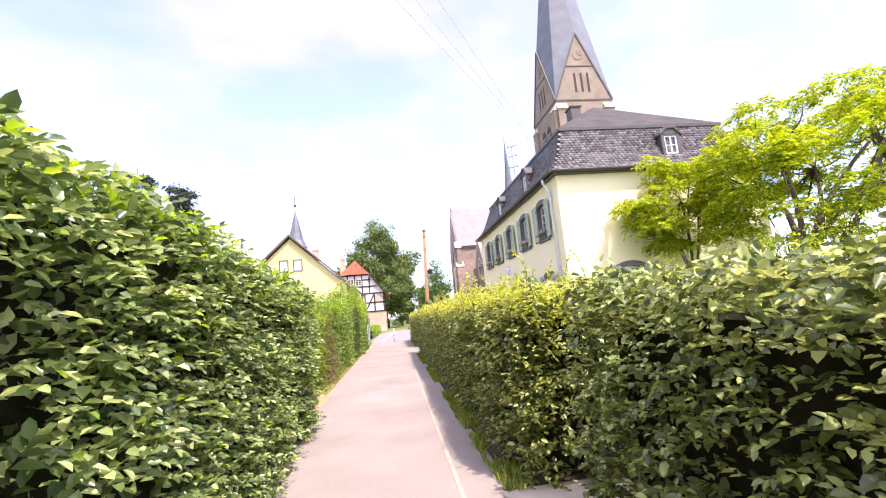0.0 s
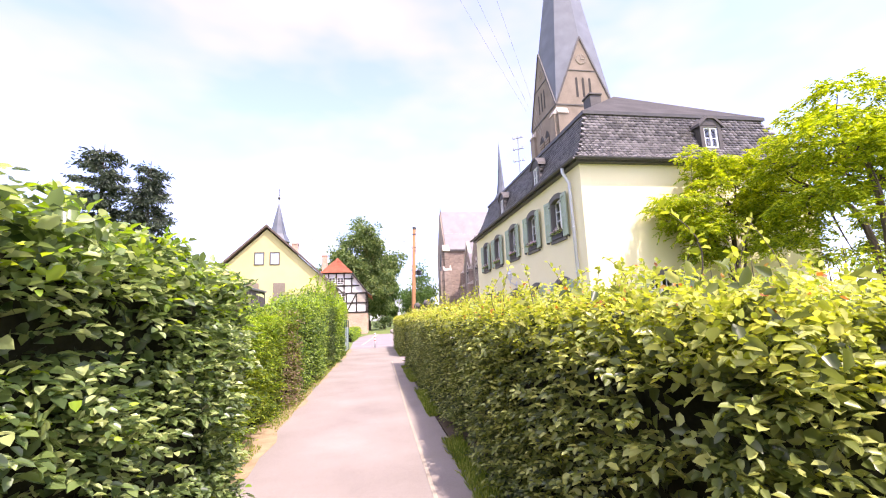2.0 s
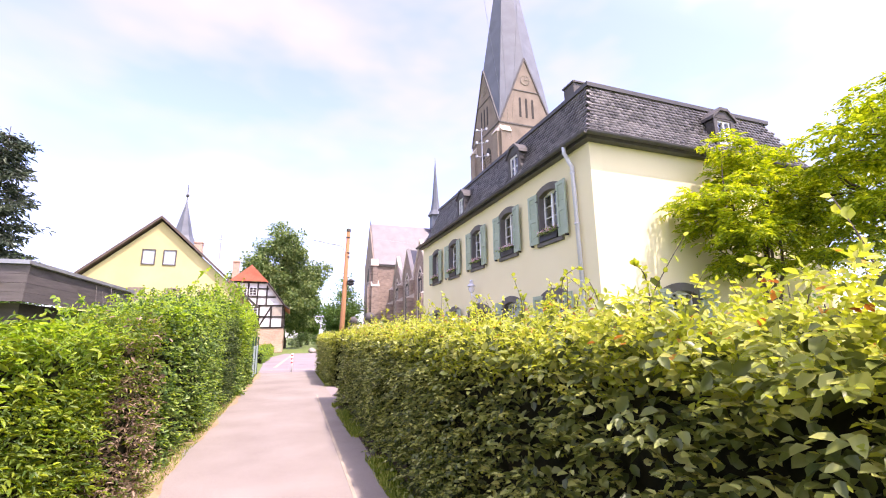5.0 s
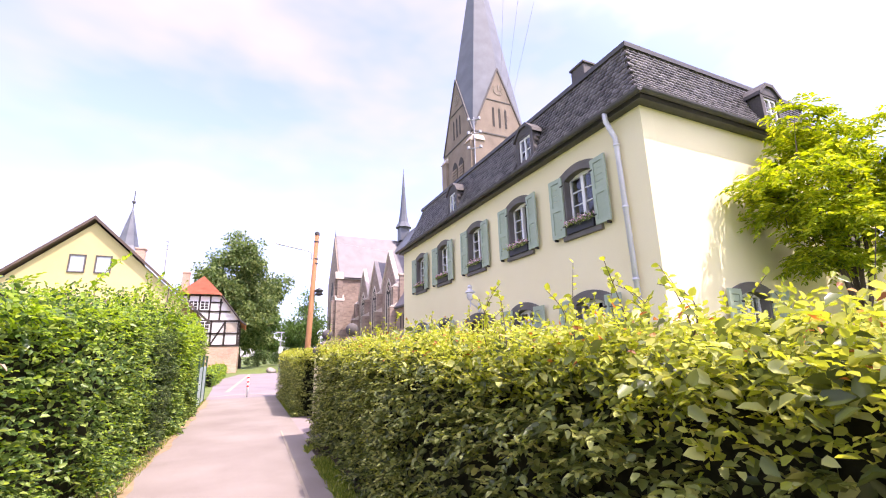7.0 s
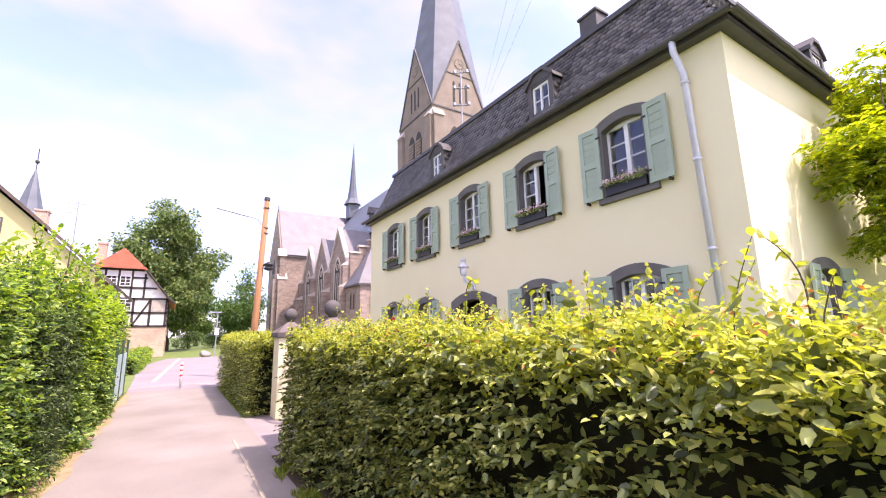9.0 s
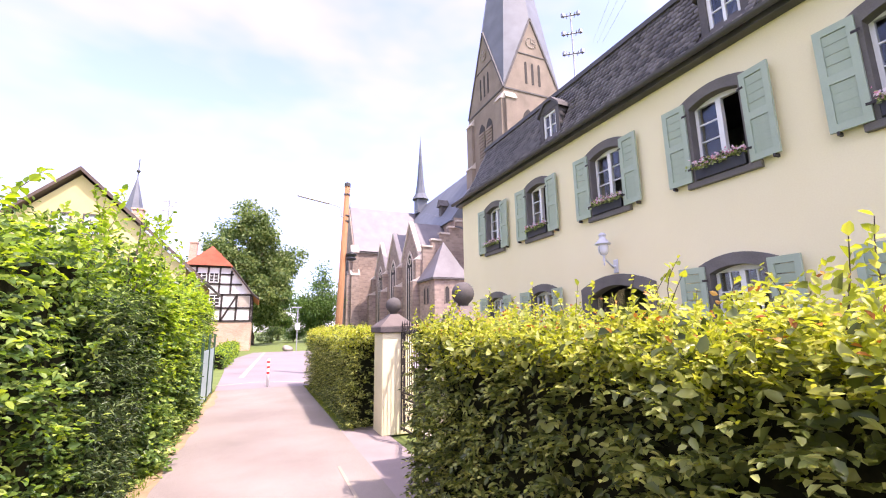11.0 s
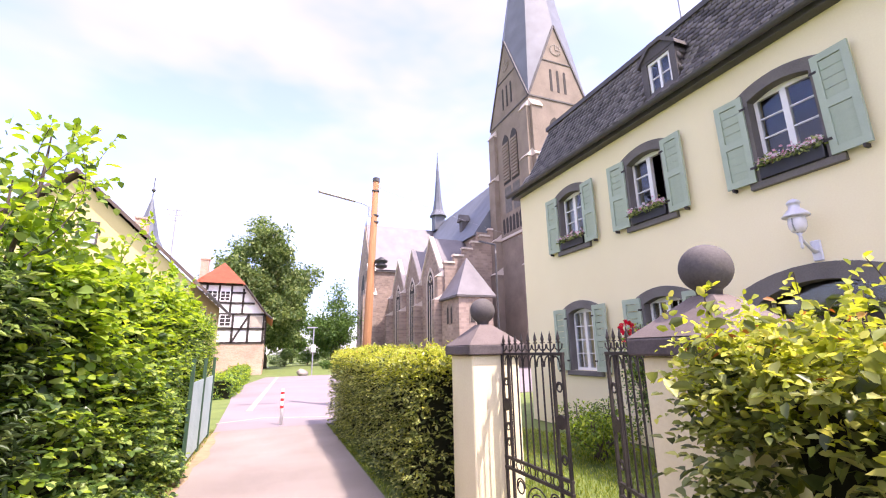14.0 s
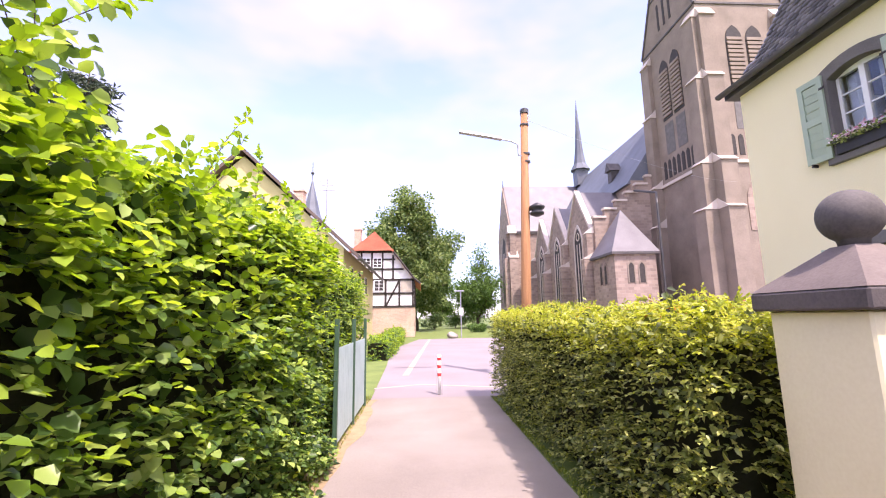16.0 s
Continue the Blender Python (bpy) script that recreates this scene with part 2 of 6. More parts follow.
BLADE = leaf_mat("grass_blade", (0.12, 0.19, 0.03), (0.24, 0.31, 0.05), (0.42, 0.44, 0.11), 0.4)
CREAM = mat("cream_render", (0.80, 0.71, 0.445), (0.87, 0.79, 0.535), 0.9, 0.5, 45, 0.12)
PILLAR = mat("pillar_render", (0.78, 0.70, 0.44), (0.88, 0.81, 0.56), 0.9, 1.2, 45, 0.2)
YELLOW = mat("pale_yellow_render", (0.54, 0.445, 0.21), (0.66, 0.56, 0.295), 0.9, 0.4, 30, 0.12)
WHITE = mat("white_paint", (0.72, 0.72, 0.70), (0.84, 0.84, 0.82), 0.45, 3, 60, 0.05)
PLASTER = mat("white_infill_plaster", (0.66, 0.64, 0.62), (0.82, 0.80, 0.78), 0.9, 1.5, 40, 0.2)
STONE = mat("dark_basalt_surround", (0.105, 0.098, 0.092), (0.185, 0.17, 0.158), 0.85, 2.5, 50, 0.4)
BALLSTONE = mat("dark_weathered_ball_stone", (0.065, 0.058, 0.055), (0.135, 0.12, 0.112), 0.85, 4, 60, 0.15)
CAPSTONE = mat("pinkish_sandstone_cap", (0.12, 0.095, 0.085), (0.20, 0.162, 0.145), 0.85, 3, 60, 0.3)
CAPDARK = mat("weathered_cap_edge", (0.07, 0.06, 0.058), (0.15, 0.125, 0.12), 0.85, 4, 60, 0.4)
GREENPAINT = mat("grey_green_paint", (0.31, 0.385, 0.285), (0.39, 0.465, 0.36), 0.55, 3, 70, 0.08)
SLATE = mat("dark_slate", (0.024, 0.0215, 0.021), (0.18, 0.164, 0.160), 0.36, 2.5, 40, 0.25, island=0.75, rand=0.0, spec=0.5)
SLATE_PIECE = mat("dark_slate_piece", (0.024, 0.0215, 0.021), (0.18, 0.164, 0.160), 0.36, 2.5, 40, 0.25, rand=0.75, spec=0.5)
SLATE_FLAT = mat("old_slate_roof", (0.055, 0.05, 0.048), (0.125, 0.112, 0.108), 0.65, 1.5, 25, 0.4)
SLATE_TOP = mat("weathered_upper_slate", (0.035, 0.032, 0.03), (0.08, 0.073, 0.069), 0.8, 1.5, 25, 0.4, spec=0.2)
SLATE_PALE = mat("pale_church_slate", (0.10, 0.092, 0.102), (0.17, 0.158, 0.172), 0.5, 0.6, 12, 0.25)
SPIRE = mat("blue_grey_spire_slate", (0.088, 0.099, 0.117), (0.155, 0.17, 0.197), 0.5, 0.5, 14, 0.15, spec=0.4)
ZINC = mat("zinc_pipe", (0.56, 0.56, 0.61), (0.72, 0.72, 0.77), 0.45, 3, 40, 0.03, metal=0.25)
GUTTER = mat("dark_gutter", (0.05, 0.048, 0.047), (0.09, 0.085, 0.083), 0.5, 3, 40, 0.05)
IRON = mat("wrought_iron", (0.022, 0.02, 0.02), (0.07, 0.058, 0.052), 0.55, 8, 80, 0.2, metal=0.4)
DARKWOOD = mat("dark_timber", (0.025, 0.02, 0.017), (0.06, 0.048, 0.04), 0.75, 3, 40, 0.3)
SHEDWOOD = mat("weathered_dark_board", (0.075, 0.065, 0.06), (0.15, 0.13, 0.12), 0.8, 2, 30, 0.3, stretch=(1, 1, 8))
POLEWOOD = mat("orange_brown_pole_wood", (0.26, 0.115, 0.05), (0.42, 0.21, 0.095), 0.8, 3, 40, 0.4, stretch=(6, 6, 0.6))
ROOFDARK = mat("brown_tile_roof", (0.085, 0.06, 0.05), (0.15, 0.11, 0.09), 0.8, 1.2, 14, 0.5)
REDTILE = mat("red_roof_tile", (0.42, 0.12, 0.065), (0.58, 0.20, 0.11), 0.75, 1.2, 10, 0.5)
CHURCH = brick_mat("brown_rubble_stone", (0.25, 0.185, 0.148), (0.37, 0.28, 0.225), (0.32, 0.255, 0.215), 0.55, 0.28, 0.02)
TOWERSTONE = mat("brown_tower_stone", (0.185, 0.147, 0.115), (0.31, 0.25, 0.198), 0.9, 0.6, 12, 0.4)
ASHLAR = mat("pale_sandstone_dressing", (0.50, 0.43, 0.37), (0.64, 0.56, 0.49), 0.85, 1, 30, 0.2)
BRICKBASE = brick_mat("warm_brick", (0.48, 0.30, 0.21), (0.58, 0.39, 0.28), (0.55, 0.46, 0.38), 0.25, 0.075, 0.008)
DARKVOID = mat("dark_louvre", (0.03, 0.026, 0.024), (0.06, 0.052, 0.048), 0.8, 4, 30, 0.2)
# dimness of the rooms behind the panes is put into this dark colour
INTERIOR = mat("room_dimness_colour", (0.10, 0.09, 0.08), (0.16, 0.145, 0.13), 0.95, 2, 20, 0.0)
CURTAIN = mat("white_curtain", (0.66, 0.66, 0.66), (0.8, 0.8, 0.8), 0.9, 4, 60, 0.2)
BLIND = mat("blue_grey_blind", (0.38, 0.41, 0.48), (0.50, 0.53, 0.60), 0.7, 3, 40, 0.05)
GLASS = glass_mat()
BARK = mat("grey_brown_bark", (0.06, 0.045, 0.035), (0.15, 0.115, 0.09), 0.9, 5, 40, 0.7, stretch=(4, 4, 1))
# near-black colour that puts the shade inside the hedges into their cores
CORE_SHADE = mat("hedge_core_shade", (0.012, 0.014, 0.007), (0.028, 0.028, 0.014), 0.95, 8, 50, 0.5, spec=0.05)
BEECH = leaf_mat("beech_leaf", (0.042, 0.078, 0.026), (0.19, 0.27, 0.082), (0.53, 0.61, 0.26), 0.38, 0.32, 0.65)
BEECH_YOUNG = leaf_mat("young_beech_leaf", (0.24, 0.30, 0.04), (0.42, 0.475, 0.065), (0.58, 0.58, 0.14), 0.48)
HORNBEAM = leaf_mat("hornbeam_leaf", (0.045, 0.068, 0.018), (0.205, 0.25, 0.06), (0.57, 0.60, 0.20), 0.36, 0.36, 0.55)
BEECH_DARK = leaf_mat("dark_beech_leaf", (0.045, 0.072, 0.022), (0.20, 0.26, 0.075), (0.53, 0.60, 0.21), 0.36, 0.34, 0.6)
BRONZE = leaf_mat("bronze_young_leaf", (0.26, 0.10, 0.035), (0.46, 0.22, 0.06), (0.60, 0.38, 0.12), 0.42)
HAZEL = leaf_mat("hazel_leaf", (0.028, 0.065, 0.018), (0.12, 0.21, 0.045), (0.40, 0.52, 0.14), 0.38, 0.32)
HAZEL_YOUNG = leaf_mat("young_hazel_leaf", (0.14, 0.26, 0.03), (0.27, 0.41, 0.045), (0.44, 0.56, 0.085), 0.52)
CYPRESS = leaf_mat("dark_feathery_cypress", (0.022, 0.045, 0.016), (0.06, 0.10, 0.032), (0.16, 0.22, 0.07), 0.25)
THUJA = leaf_mat("thuja_spray", (0.06, 0.12, 0.02), (0.15, 0.22, 0.025), (0.31, 0.38, 0.04), 0.36)
DEADLEAF = leaf_mat("dry_brown_twig", (0.15, 0.10, 0.06), (0.27, 0.195, 0.12), (0.40, 0.30, 0.20), 0.15)
SUMAC = leaf_mat("bright_tree_leaf", (0.12, 0.20, 0.025), (0.31, 0.40, 0.035), (0.52, 0.56, 0.07), 0.5)
MAPLE = leaf_mat("dark_tree_leaf", (0.06, 0.11, 0.035), (0.14, 0.212, 0.068), (0.31, 0.385, 0.145), 0.45)
LIME = leaf_mat("green_tree_leaf", (0.05, 0.11, 0.03), (0.10, 0.19, 0.045), (0.18, 0.28, 0.07), 0.35)
NEEDLE = leaf_mat("spruce_needle", (0.03, 0.046, 0.03), (0.068, 0.095, 0.06), (0.14, 0.175, 0.105), 0.22)
REDPETAL = leaf_mat("red_petal", (0.45, 0.01, 0.015), (0.62, 0.015, 0.03), (0.7, 0.05, 0.07), 0.2)
PINKPETAL = leaf_mat("pink_petal", (0.62, 0.22, 0.30), (0.78, 0.62, 0.66), (0.85, 0.82, 0.82), 0.3)
REDPAINT = mat("red_paint", (0.55, 0.03, 0.03), (0.66, 0.05, 0.05), 0.5, 5, 60, 0.03)
GREYMETAL = mat("grey_metal", (0.3, 0.31, 0.32), (0.42, 0.43, 0.44), 0.45, 4, 60, 0.03, metal=0.5)
BLACKPLASTIC = mat("black_plastic", (0.015, 0.015, 0.016), (0.035, 0.035, 0.036), 0.4, 5, 60, 0.03)
FENCEGREEN = mat("pale_green_fence_paint", (0.30, 0.40, 0.385), (0.42, 0.52, 0.505), 0.55, 3, 50, 0.05)
FENCEPOST = mat("green_fence_post", (0.03, 0.075, 0.045), (0.06, 0.12, 0.07), 0.5, 4, 60, 0.05)
GOLD = mat("weathered_dial_metal", (0.20, 0.17, 0.13), (0.34, 0.30, 0.24), 0.5, 4, 60, 0.03)
BOULDER = mat("grey_boulder", (0.22, 0.19, 0.17), (0.40, 0.35, 0.31), 0.9, 4, 40, 0.6)
LAMPGLASS = mat("milky_lamp_glass", (0.70, 0.68, 0.72), (0.8, 0.78, 0.82), 0.25, 4, 60, 0.0)


# ---- placing parts ----
def world_of(ob):
    m = ob.matrix_basis.copy()
    return world_of(ob.parent) @ ob.matrix_parent_inverse @ m if ob.parent else m


def place(ob, parent, m=None):
    """Hangs ob under parent, keeping its own pose m in the world."""
    ob.parent = parent
    ob.matrix_parent_inverse = world_of(parent).inverted()
    if m is not None:
        ob.matrix_basis = m
    return ob


def put(name, bm, material, parent, label="", m=None, smooth=False):
    return place(part(name, bm, material, None, label, smooth), parent, m)


def put_mesh(name, me, material, parent, label="", m=None):
    return place(obj(name, me, material, None, label), parent, m)


def wall_mesh(w, h, t, holes):
    """A wall along X from 0 to w, 0 to h high, t thick towards +Y, with openings (x0, x1, z0, z1)."""
    bm = bmesh.new()
    xs = sorted({0, w, *(v for o in holes for v in o[:2])})
    zs = sorted({0, h, *(v for o in holes for v in o[2:])})
    for x0, x1 in zip(xs, xs[1:]):
        for z0, z1 in zip(zs, zs[1:]):
            cx, cz = (x0 + x1) / 2, (z0 + z1) / 2
            if any(o[0] < cx < o[1] and o[2] < cz < o[3] for o in holes):
                continue
            poly(bm, [(x0, 0, z0), (x1, 0, z0), (x1, 0, z1), (x0, 0, z1)])
            poly(bm, [(x0, t, z1), (x1, t, z1), (x1, t, z0), (x0, t, z0)])
    for x0, x1, z0, z1 in holes:
        poly(bm, [(x0, 0, z0), (x0, t, z0), (x0, t, z1), (x0, 0, z1)])
        poly(bm, [(x1, 0, z1), (x1, t, z1), (x1, t, z0), (x1, 0, z0)])
        poly(bm, [(x0, 0, z1), (x0, t, z1), (x1, t, z1), (x1, 0, z1)])
        poly(bm, [(x0, 0, z0), (x1, 0, z0), (x1, t, z0), (x0, t, z0)])
    for q in ([(0, 0, 0), (0, t, 0), (0, t, h), (0, 0, h)], [(w, 0, h), (w, t, h), (w, t, 0), (w, 0, 0)], [(0, 0, h), (0, t, h), (w, t, h), (w, 0, h)]):
        poly(bm, q)
    bmesh.ops.remove_doubles(bm, verts=bm.verts, dist=0.0005)
    return bm


def arch(half, z0, spring, crown, n=8):
    """Points up the left jamb, over a flat arch and down the right jamb."""
    pts = [(-half, z0)]
    for k in range(n + 1):
        a = -1 + 2 * k / n
        pts.append((a * half, spring + (crown - spring) * (1 - a * a)))
    return pts + [(half, z0)]


def band(bm, outer, inner, y0, y1):
    """A moulding between two runs of (x, z) points, from depth y0 to y1."""
    rings = [[bm.verts.new((x, y, z)) for x, z in run] for y in (y0, y1) for run in (outer, inner)]
    fo, fi, bo, bi = rings
    for i in range(len(outer) - 1):
        for q in ((fo[i], fi[i], fi[i + 1], fo[i + 1]), (bo[i], bo[i + 1], bi[i + 1], bi[i]), (fo[i], fo[i + 1], bo[i + 1], bo[i]), (fi[i], bi[i], bi[i + 1], fi[i + 1])):
            bm.faces.new(q)
    for i in (0, -1):
        bm.faces.new((fo[i], bo[i], bi[i], fi[i]))
    return bm


# ---- ground ----
def grid_ground():
    bm = bmesh.new()
    poly(bm, [(-900, -900, -0.03), (900, -900, -0.03), (900, 900, -0.03), (-900, 900, -0.03)])
    return bm


ground = part("ground", grid_ground(), GRASS)
tagged(ground, "green grassy garden ground reaching to the horizon", "ground", kind="structure")

def sheet(name, pts, z, material, label, category="path"):
    bm = bmesh.new()
    prism(bm, [(x, y, z) for x, y in pts], (0, 0, -0.05))
    return tagged(part(name, bm, material), label, category, kind="structure")


sheet("path", [(-1.85, -12), (0.80, -12), (0.84, 10), (0.90, 20), (0.92, 29.3), (-1.72, 29.3), (-1.95, 14)], 0.004, ASPHALT, "worn pinkish-grey asphalt footpath between clipped hedges")
sheet("path_edging", [(0.32, -12), (0.36, -12), (0.42, 10), (0.52, 20), (0.52, 20.01), (0.48, 20), (0.38, 10)], 0.0085, EDGING, "thin weathered sand-coloured edging along the footpath", "kerb")
sheet("garden_entry", [(0.72, 2.2), (0.72, 3.3), (4.0, 3.3), (4.0, 2.2)], 0.011, CONCRETE, "pale concrete slab in the gap between two hedges", "pavement")
sheet("road", [(-1.72, 29.3), (1.4, 29.3), (9, 34), (60, 34), (60, 60), (2.6, 55.5), (-0.8, 55.0), (-2.3, 44), (-1.9, 36)], 0.003, ROAD, "sunlit grey asphalt lane opening onto a small square", "road")
sheet("road_joint", [(-1.8, 30.6), (-0.6, 31.1), (0.9, 30.5), (2.4, 29.9), (2.4, 30.05), (0.9, 30.65), (-0.6, 31.25), (-1.8, 30.75)], 0.007, EDGING, "pale repaired joint line across the asphalt", "road")
sheet("road_gutter_line", [(-1.2, 33), (-1.0, 33), (0.2, 55), (0.0, 55)], 0.0065, EDGING, "pale paved gutter line along the lane", "road")
sheet("gate_apron", [(0.88, 18.3), (1.6, 18.3), (1.6, 22.2), (0.88, 22.2)], 0.003, STRIP, "grey asphalt apron before the garden gate", "path")
sheet("hedge_bed", [(0.86, 2.95), (2.2, 2.95), (2.2, 18.5), (0.86, 18.5)], 0.006, SOIL, "dark soil strip under the clipped hedge", "ground")
sheet("verge_soil", [(-3.3, -8), (-1.86, -8), (-1.95, 14), (-1.72, 29.3), (-3.3, 29.3)], 0.001, SOIL, "dark soil strip under the hedges", "ground")


left = [(-1.55 - 0.0125 * max(0.0, 14 - abs(y - 14)) + 0.05 * math.sin(1.7 * y) + 0.04 * math.sin(4.3 * y + 1), y) for y in [5.0 + 0.35 * k for k in range(70)]]
sheet("path_edge_litter", left + [(-2.25, 29.15), (-2.25, 5.0)], 0.0075, SAND, "dry sandy litter along the ragged path edge", "path")


# ---- yellow house with the mansard roof ----
FX, SY, NY, EX, EAVE = 6.118, 13.78, 27.45, 14.40, 6.22
house = thing("rectory_house", "cream rendered two-storey house with a slate mansard roof and green shutters", "house", at=((FX + EX) / 2, (SY + NY) / 2, 0))
WEST = lambda y, z=0.0: pose(FX, y, z, 0, 0, -90)
SOUTH = lambda x, z=0.0: pose(x, SY, z)
WIN_Y = (15.57, 17.93, 20.37, 22.86, 25.17)
UP, LOW = 4.20, 1.32
west_holes = [(NY - y - 0.44, NY - y + 0.44, UP, UP + 1.42) for y in WIN_Y] + [(NY - y - 0.44, NY - y + 0.44, LOW, LOW + 1.42) for i, y in enumerate(WIN_Y) if i != 2] + [(NY - 20.39 - 0.78, NY - 20.39 + 0.78, 0.0, 2.66)]
put("wall_west", wall_mesh(NY - SY, EAVE + 0.1, 0.35, west_holes), CREAM, house, "smooth cream rendered wall", WEST(NY))
south_holes = [(8.5 - FX - 0.44, 8.5 - FX + 0.44, LOW, LOW + 1.42), (12.6 - FX - 0.44, 12.6 - FX + 0.44, UP, UP + 1.42)]
put("wall_south", wall_mesh(EX - FX - 0.35, EAVE + 0.1, 0.35, [(a - 0.35, b - 0.35, c, d) for a, b, c, d in south_holes]), CREAM, house, "", SOUTH(FX + 0.35))
put("wall_north", boxes((FX + 0.35, EX, NY - 0.35, NY, 0, EAVE + 0.1)), CREAM, house)
put("wall_east", boxes((EX - 0.35, EX, SY + 0.35, NY - 0.35, 0, EAVE + 0.1)), CREAM, house)
put("upper_floor", boxes((FX + 0.36, EX - 0.36, SY + 0.36, NY - 0.36, 3.2, 3.45), (FX + 0.36, EX - 0.36, SY + 0.36, NY - 0.36, 6.1, 6.2), (8.9, 9.05, SY + 0.36, NY - 0.36, 0.0, 6.1)), INTERIOR, house, "floors and partition coloured dark for dim rooms")

def surround_bm(w=0.44, b=0.15, h=1.42, rise=0.10):
    bm = bmesh.new()
    inner = arch(w - 0.02, 0.0, h - rise - 0.02, h - 0.02)
    outer = arch(w + b, -0.10, h - rise + 0.12, h + 0.165)
    band(bm, outer, inner, -0.055, 0.16)
    return bm


def frame_bm(w=0.42, h=1.40, open_right=False, cross=False):
    """White casement frame with a mullion; glazing bars four panes high."""
    bm = bmesh.new()
    box(bm, -w, -w + 0.05, 0.11, 0.18, 0, h)
    box(bm, w - 0.05, w, 0.11, 0.18, 0, h)
    box(bm, -w, w, 0.111, 0.179, h - 0.09, h)
    box(bm, -w, w, 0.109, 0.181, 0, 0.06)
    box(bm, -0.042, 0.042, 0.095, 0.178, 0.06, h - 0.08)
    for side in ((-1,) if open_right else (-1, 1)):
        for k in (1, 2, 3):
            z = 0.06 + (h - 0.15) * k / 4
            x0, x1 = sorted((side * 0.042, side * (w - 0.05)))
            box(bm, x0, x1, 0.12, 0.155, z - 0.012, z + 0.012)
        if cross:
            box(bm, side * 0.205 - 0.012, side * 0.205 + 0.012, 0.118, 0.157, 0.06, h - 0.09)
    return bm


def shutter_frame_bm():
    """One louvred shutter leaf 0.43 wide: stiles and rails."""
    bm = bmesh.new()
    for r in ((0, 0.085, 0, 1.43), (0.345, 0.43, 0, 1.43), (0.085, 0.345, 0, 0.10), (0.085, 0.345, 0.64, 0.76), (0.085, 0.345, 1.33, 1.43)):
        box(bm, r[0], r[1], -0.04, 0.0, r[2], r[3])
    return bm


def mesh_of(bm, name):
    me = bpy.data.meshes.new(name)
    bmesh.ops.recalc_face_normals(bm, faces=bm.faces)
    bm.to_mesh(me)
    bm.free()
    return me


ME_SURR = mesh_of(surround_bm(), "surround")
ME_FRAME = mesh_of(frame_bm(), "window_frame")
ME_FRAME_LOW = mesh_of(frame_bm(cross=True), "window_frame")
ME_FRAME_OPEN = mesh_of(frame_bm(open_right=True), "window_frame")
ME_SHUT = mesh_of(shutter_frame_bm(), "shutter")
ME_SLAT = mesh_of(boxes((0.086, 0.344, -0.020, -0.006, -0.0640, 0.0640)), "slat")
ME_PANE = mesh_of(boxes((-0.372, -0.04, 0.134, 0.140, 0.05, 1.32)), "pane")
ME_SILL = mesh_of(boxes((-0.595, 0.595, -0.075, 0.10, -0.115, -0.005), bevel=0.008), "window_sill")


def curtain_me():
    bm = bmesh.new()
    n = 24
    for x0, x1 in ((-0.40, -0.10), (0.10, 0.40)):
        top = [bm.verts.new((x0 + (x1 - x0) * k / n, 0.27 + 0.025 * math.sin(k * 1.9), 1.34)) for k in range(n + 1)]
        bot = [bm.verts.new((x0 + (x1 - x0) * k / n, 0.27 + 0.03 * math.sin(k * 1.9 + 0.3), 0.02)) for k in range(n + 1)]
        for k in range(n):
            bm.faces.new((top[k], top[k + 1], bot[k + 1], bot[k]))
    return mesh_of(bm, "curtain")


ME_CURT = curtain_me()


def house_window(m, open_right=False, curtains=False, tilt=(0, 0), low=False):
    """A stone-framed casement window with louvred shutters, hung under the house."""
    w = put_mesh("window", ME_SURR, STONE, house, "dark basalt surround with an arched head", m)
    f = put_mesh("window_frame", ME_FRAME_OPEN if open_right else ME_FRAME_LOW if low else ME_FRAME, WHITE, w, "white wooden casement, one leaf open" if open_right else "white wooden casement", m)
    put_mesh("window_sill", ME_SILL, STONE, w, "", m)
    put_mesh("pane", ME_PANE, GLASS, w, "", m).visible_shadow = False
    if open_right:
        leaf = m @ pose(0.36, 0.16, 0, 0, 0, -80) @ pose(-0.36, -0.16, 0)
        bm = boxes((0.05, 0.10, 0.14, 0.18, 0.06, 1.26), (0.31, 0.36, 0.14, 0.18, 0.06, 1.26), (0.10, 0.31, 0.14, 0.18, 0.06, 0.11), (0.10, 0.31, 0.14, 0.18, 1.21, 1.26), *[(0.10, 0.31, 0.145, 0.175, 0.36 + 0.3 * k - 0.012, 0.36 + 0.3 * k + 0.012) for k in range(3)])
        put("open_casement", bm, WHITE, w, "white casement leaf swung inwards", leaf)
    else:
        put_mesh("pane", ME_PANE, GLASS, w, "", m @ pose(0.41, 0, 0)).visible_shadow = False
    if curtains:
        put_mesh("curtain", ME_CURT, CURTAIN, w, "white net curtain", m)
    for side, t in ((-1, tilt[0]), (1, tilt[1])):
        sm = m @ (pose(0.475, -0.062, -0.01, 0, 0, t) if side > 0 else pose(-0.475, -0.062, -0.01, 0, 0, 180 - t) @ Matrix.Diagonal((1, -1, 1, 1)))
        put_mesh("shutter", ME_SHUT, GREENPAINT, w, "grey-green boarded wooden shutter", sm)
        for k in range(4):
            for z in (0.1675 + 0.135 * k, 0.831 + 0.1425 * k):
                place(obj("slat", ME_SLAT, GREENPAINT), w, sm @ pose(0, 0, z, 7, 0, 0))
        put("shutter_catch", boxes((0.33, 0.36, -0.05, 0.05, -0.05, 0.0)), IRON, w, "", sm)
        for z in (0.22, 1.20):
            put("hinge", boxes((-0.045, 0.05, -0.046, -0.040, z - 0.018, z + 0.018)), IRON, w, "", sm)
    return w


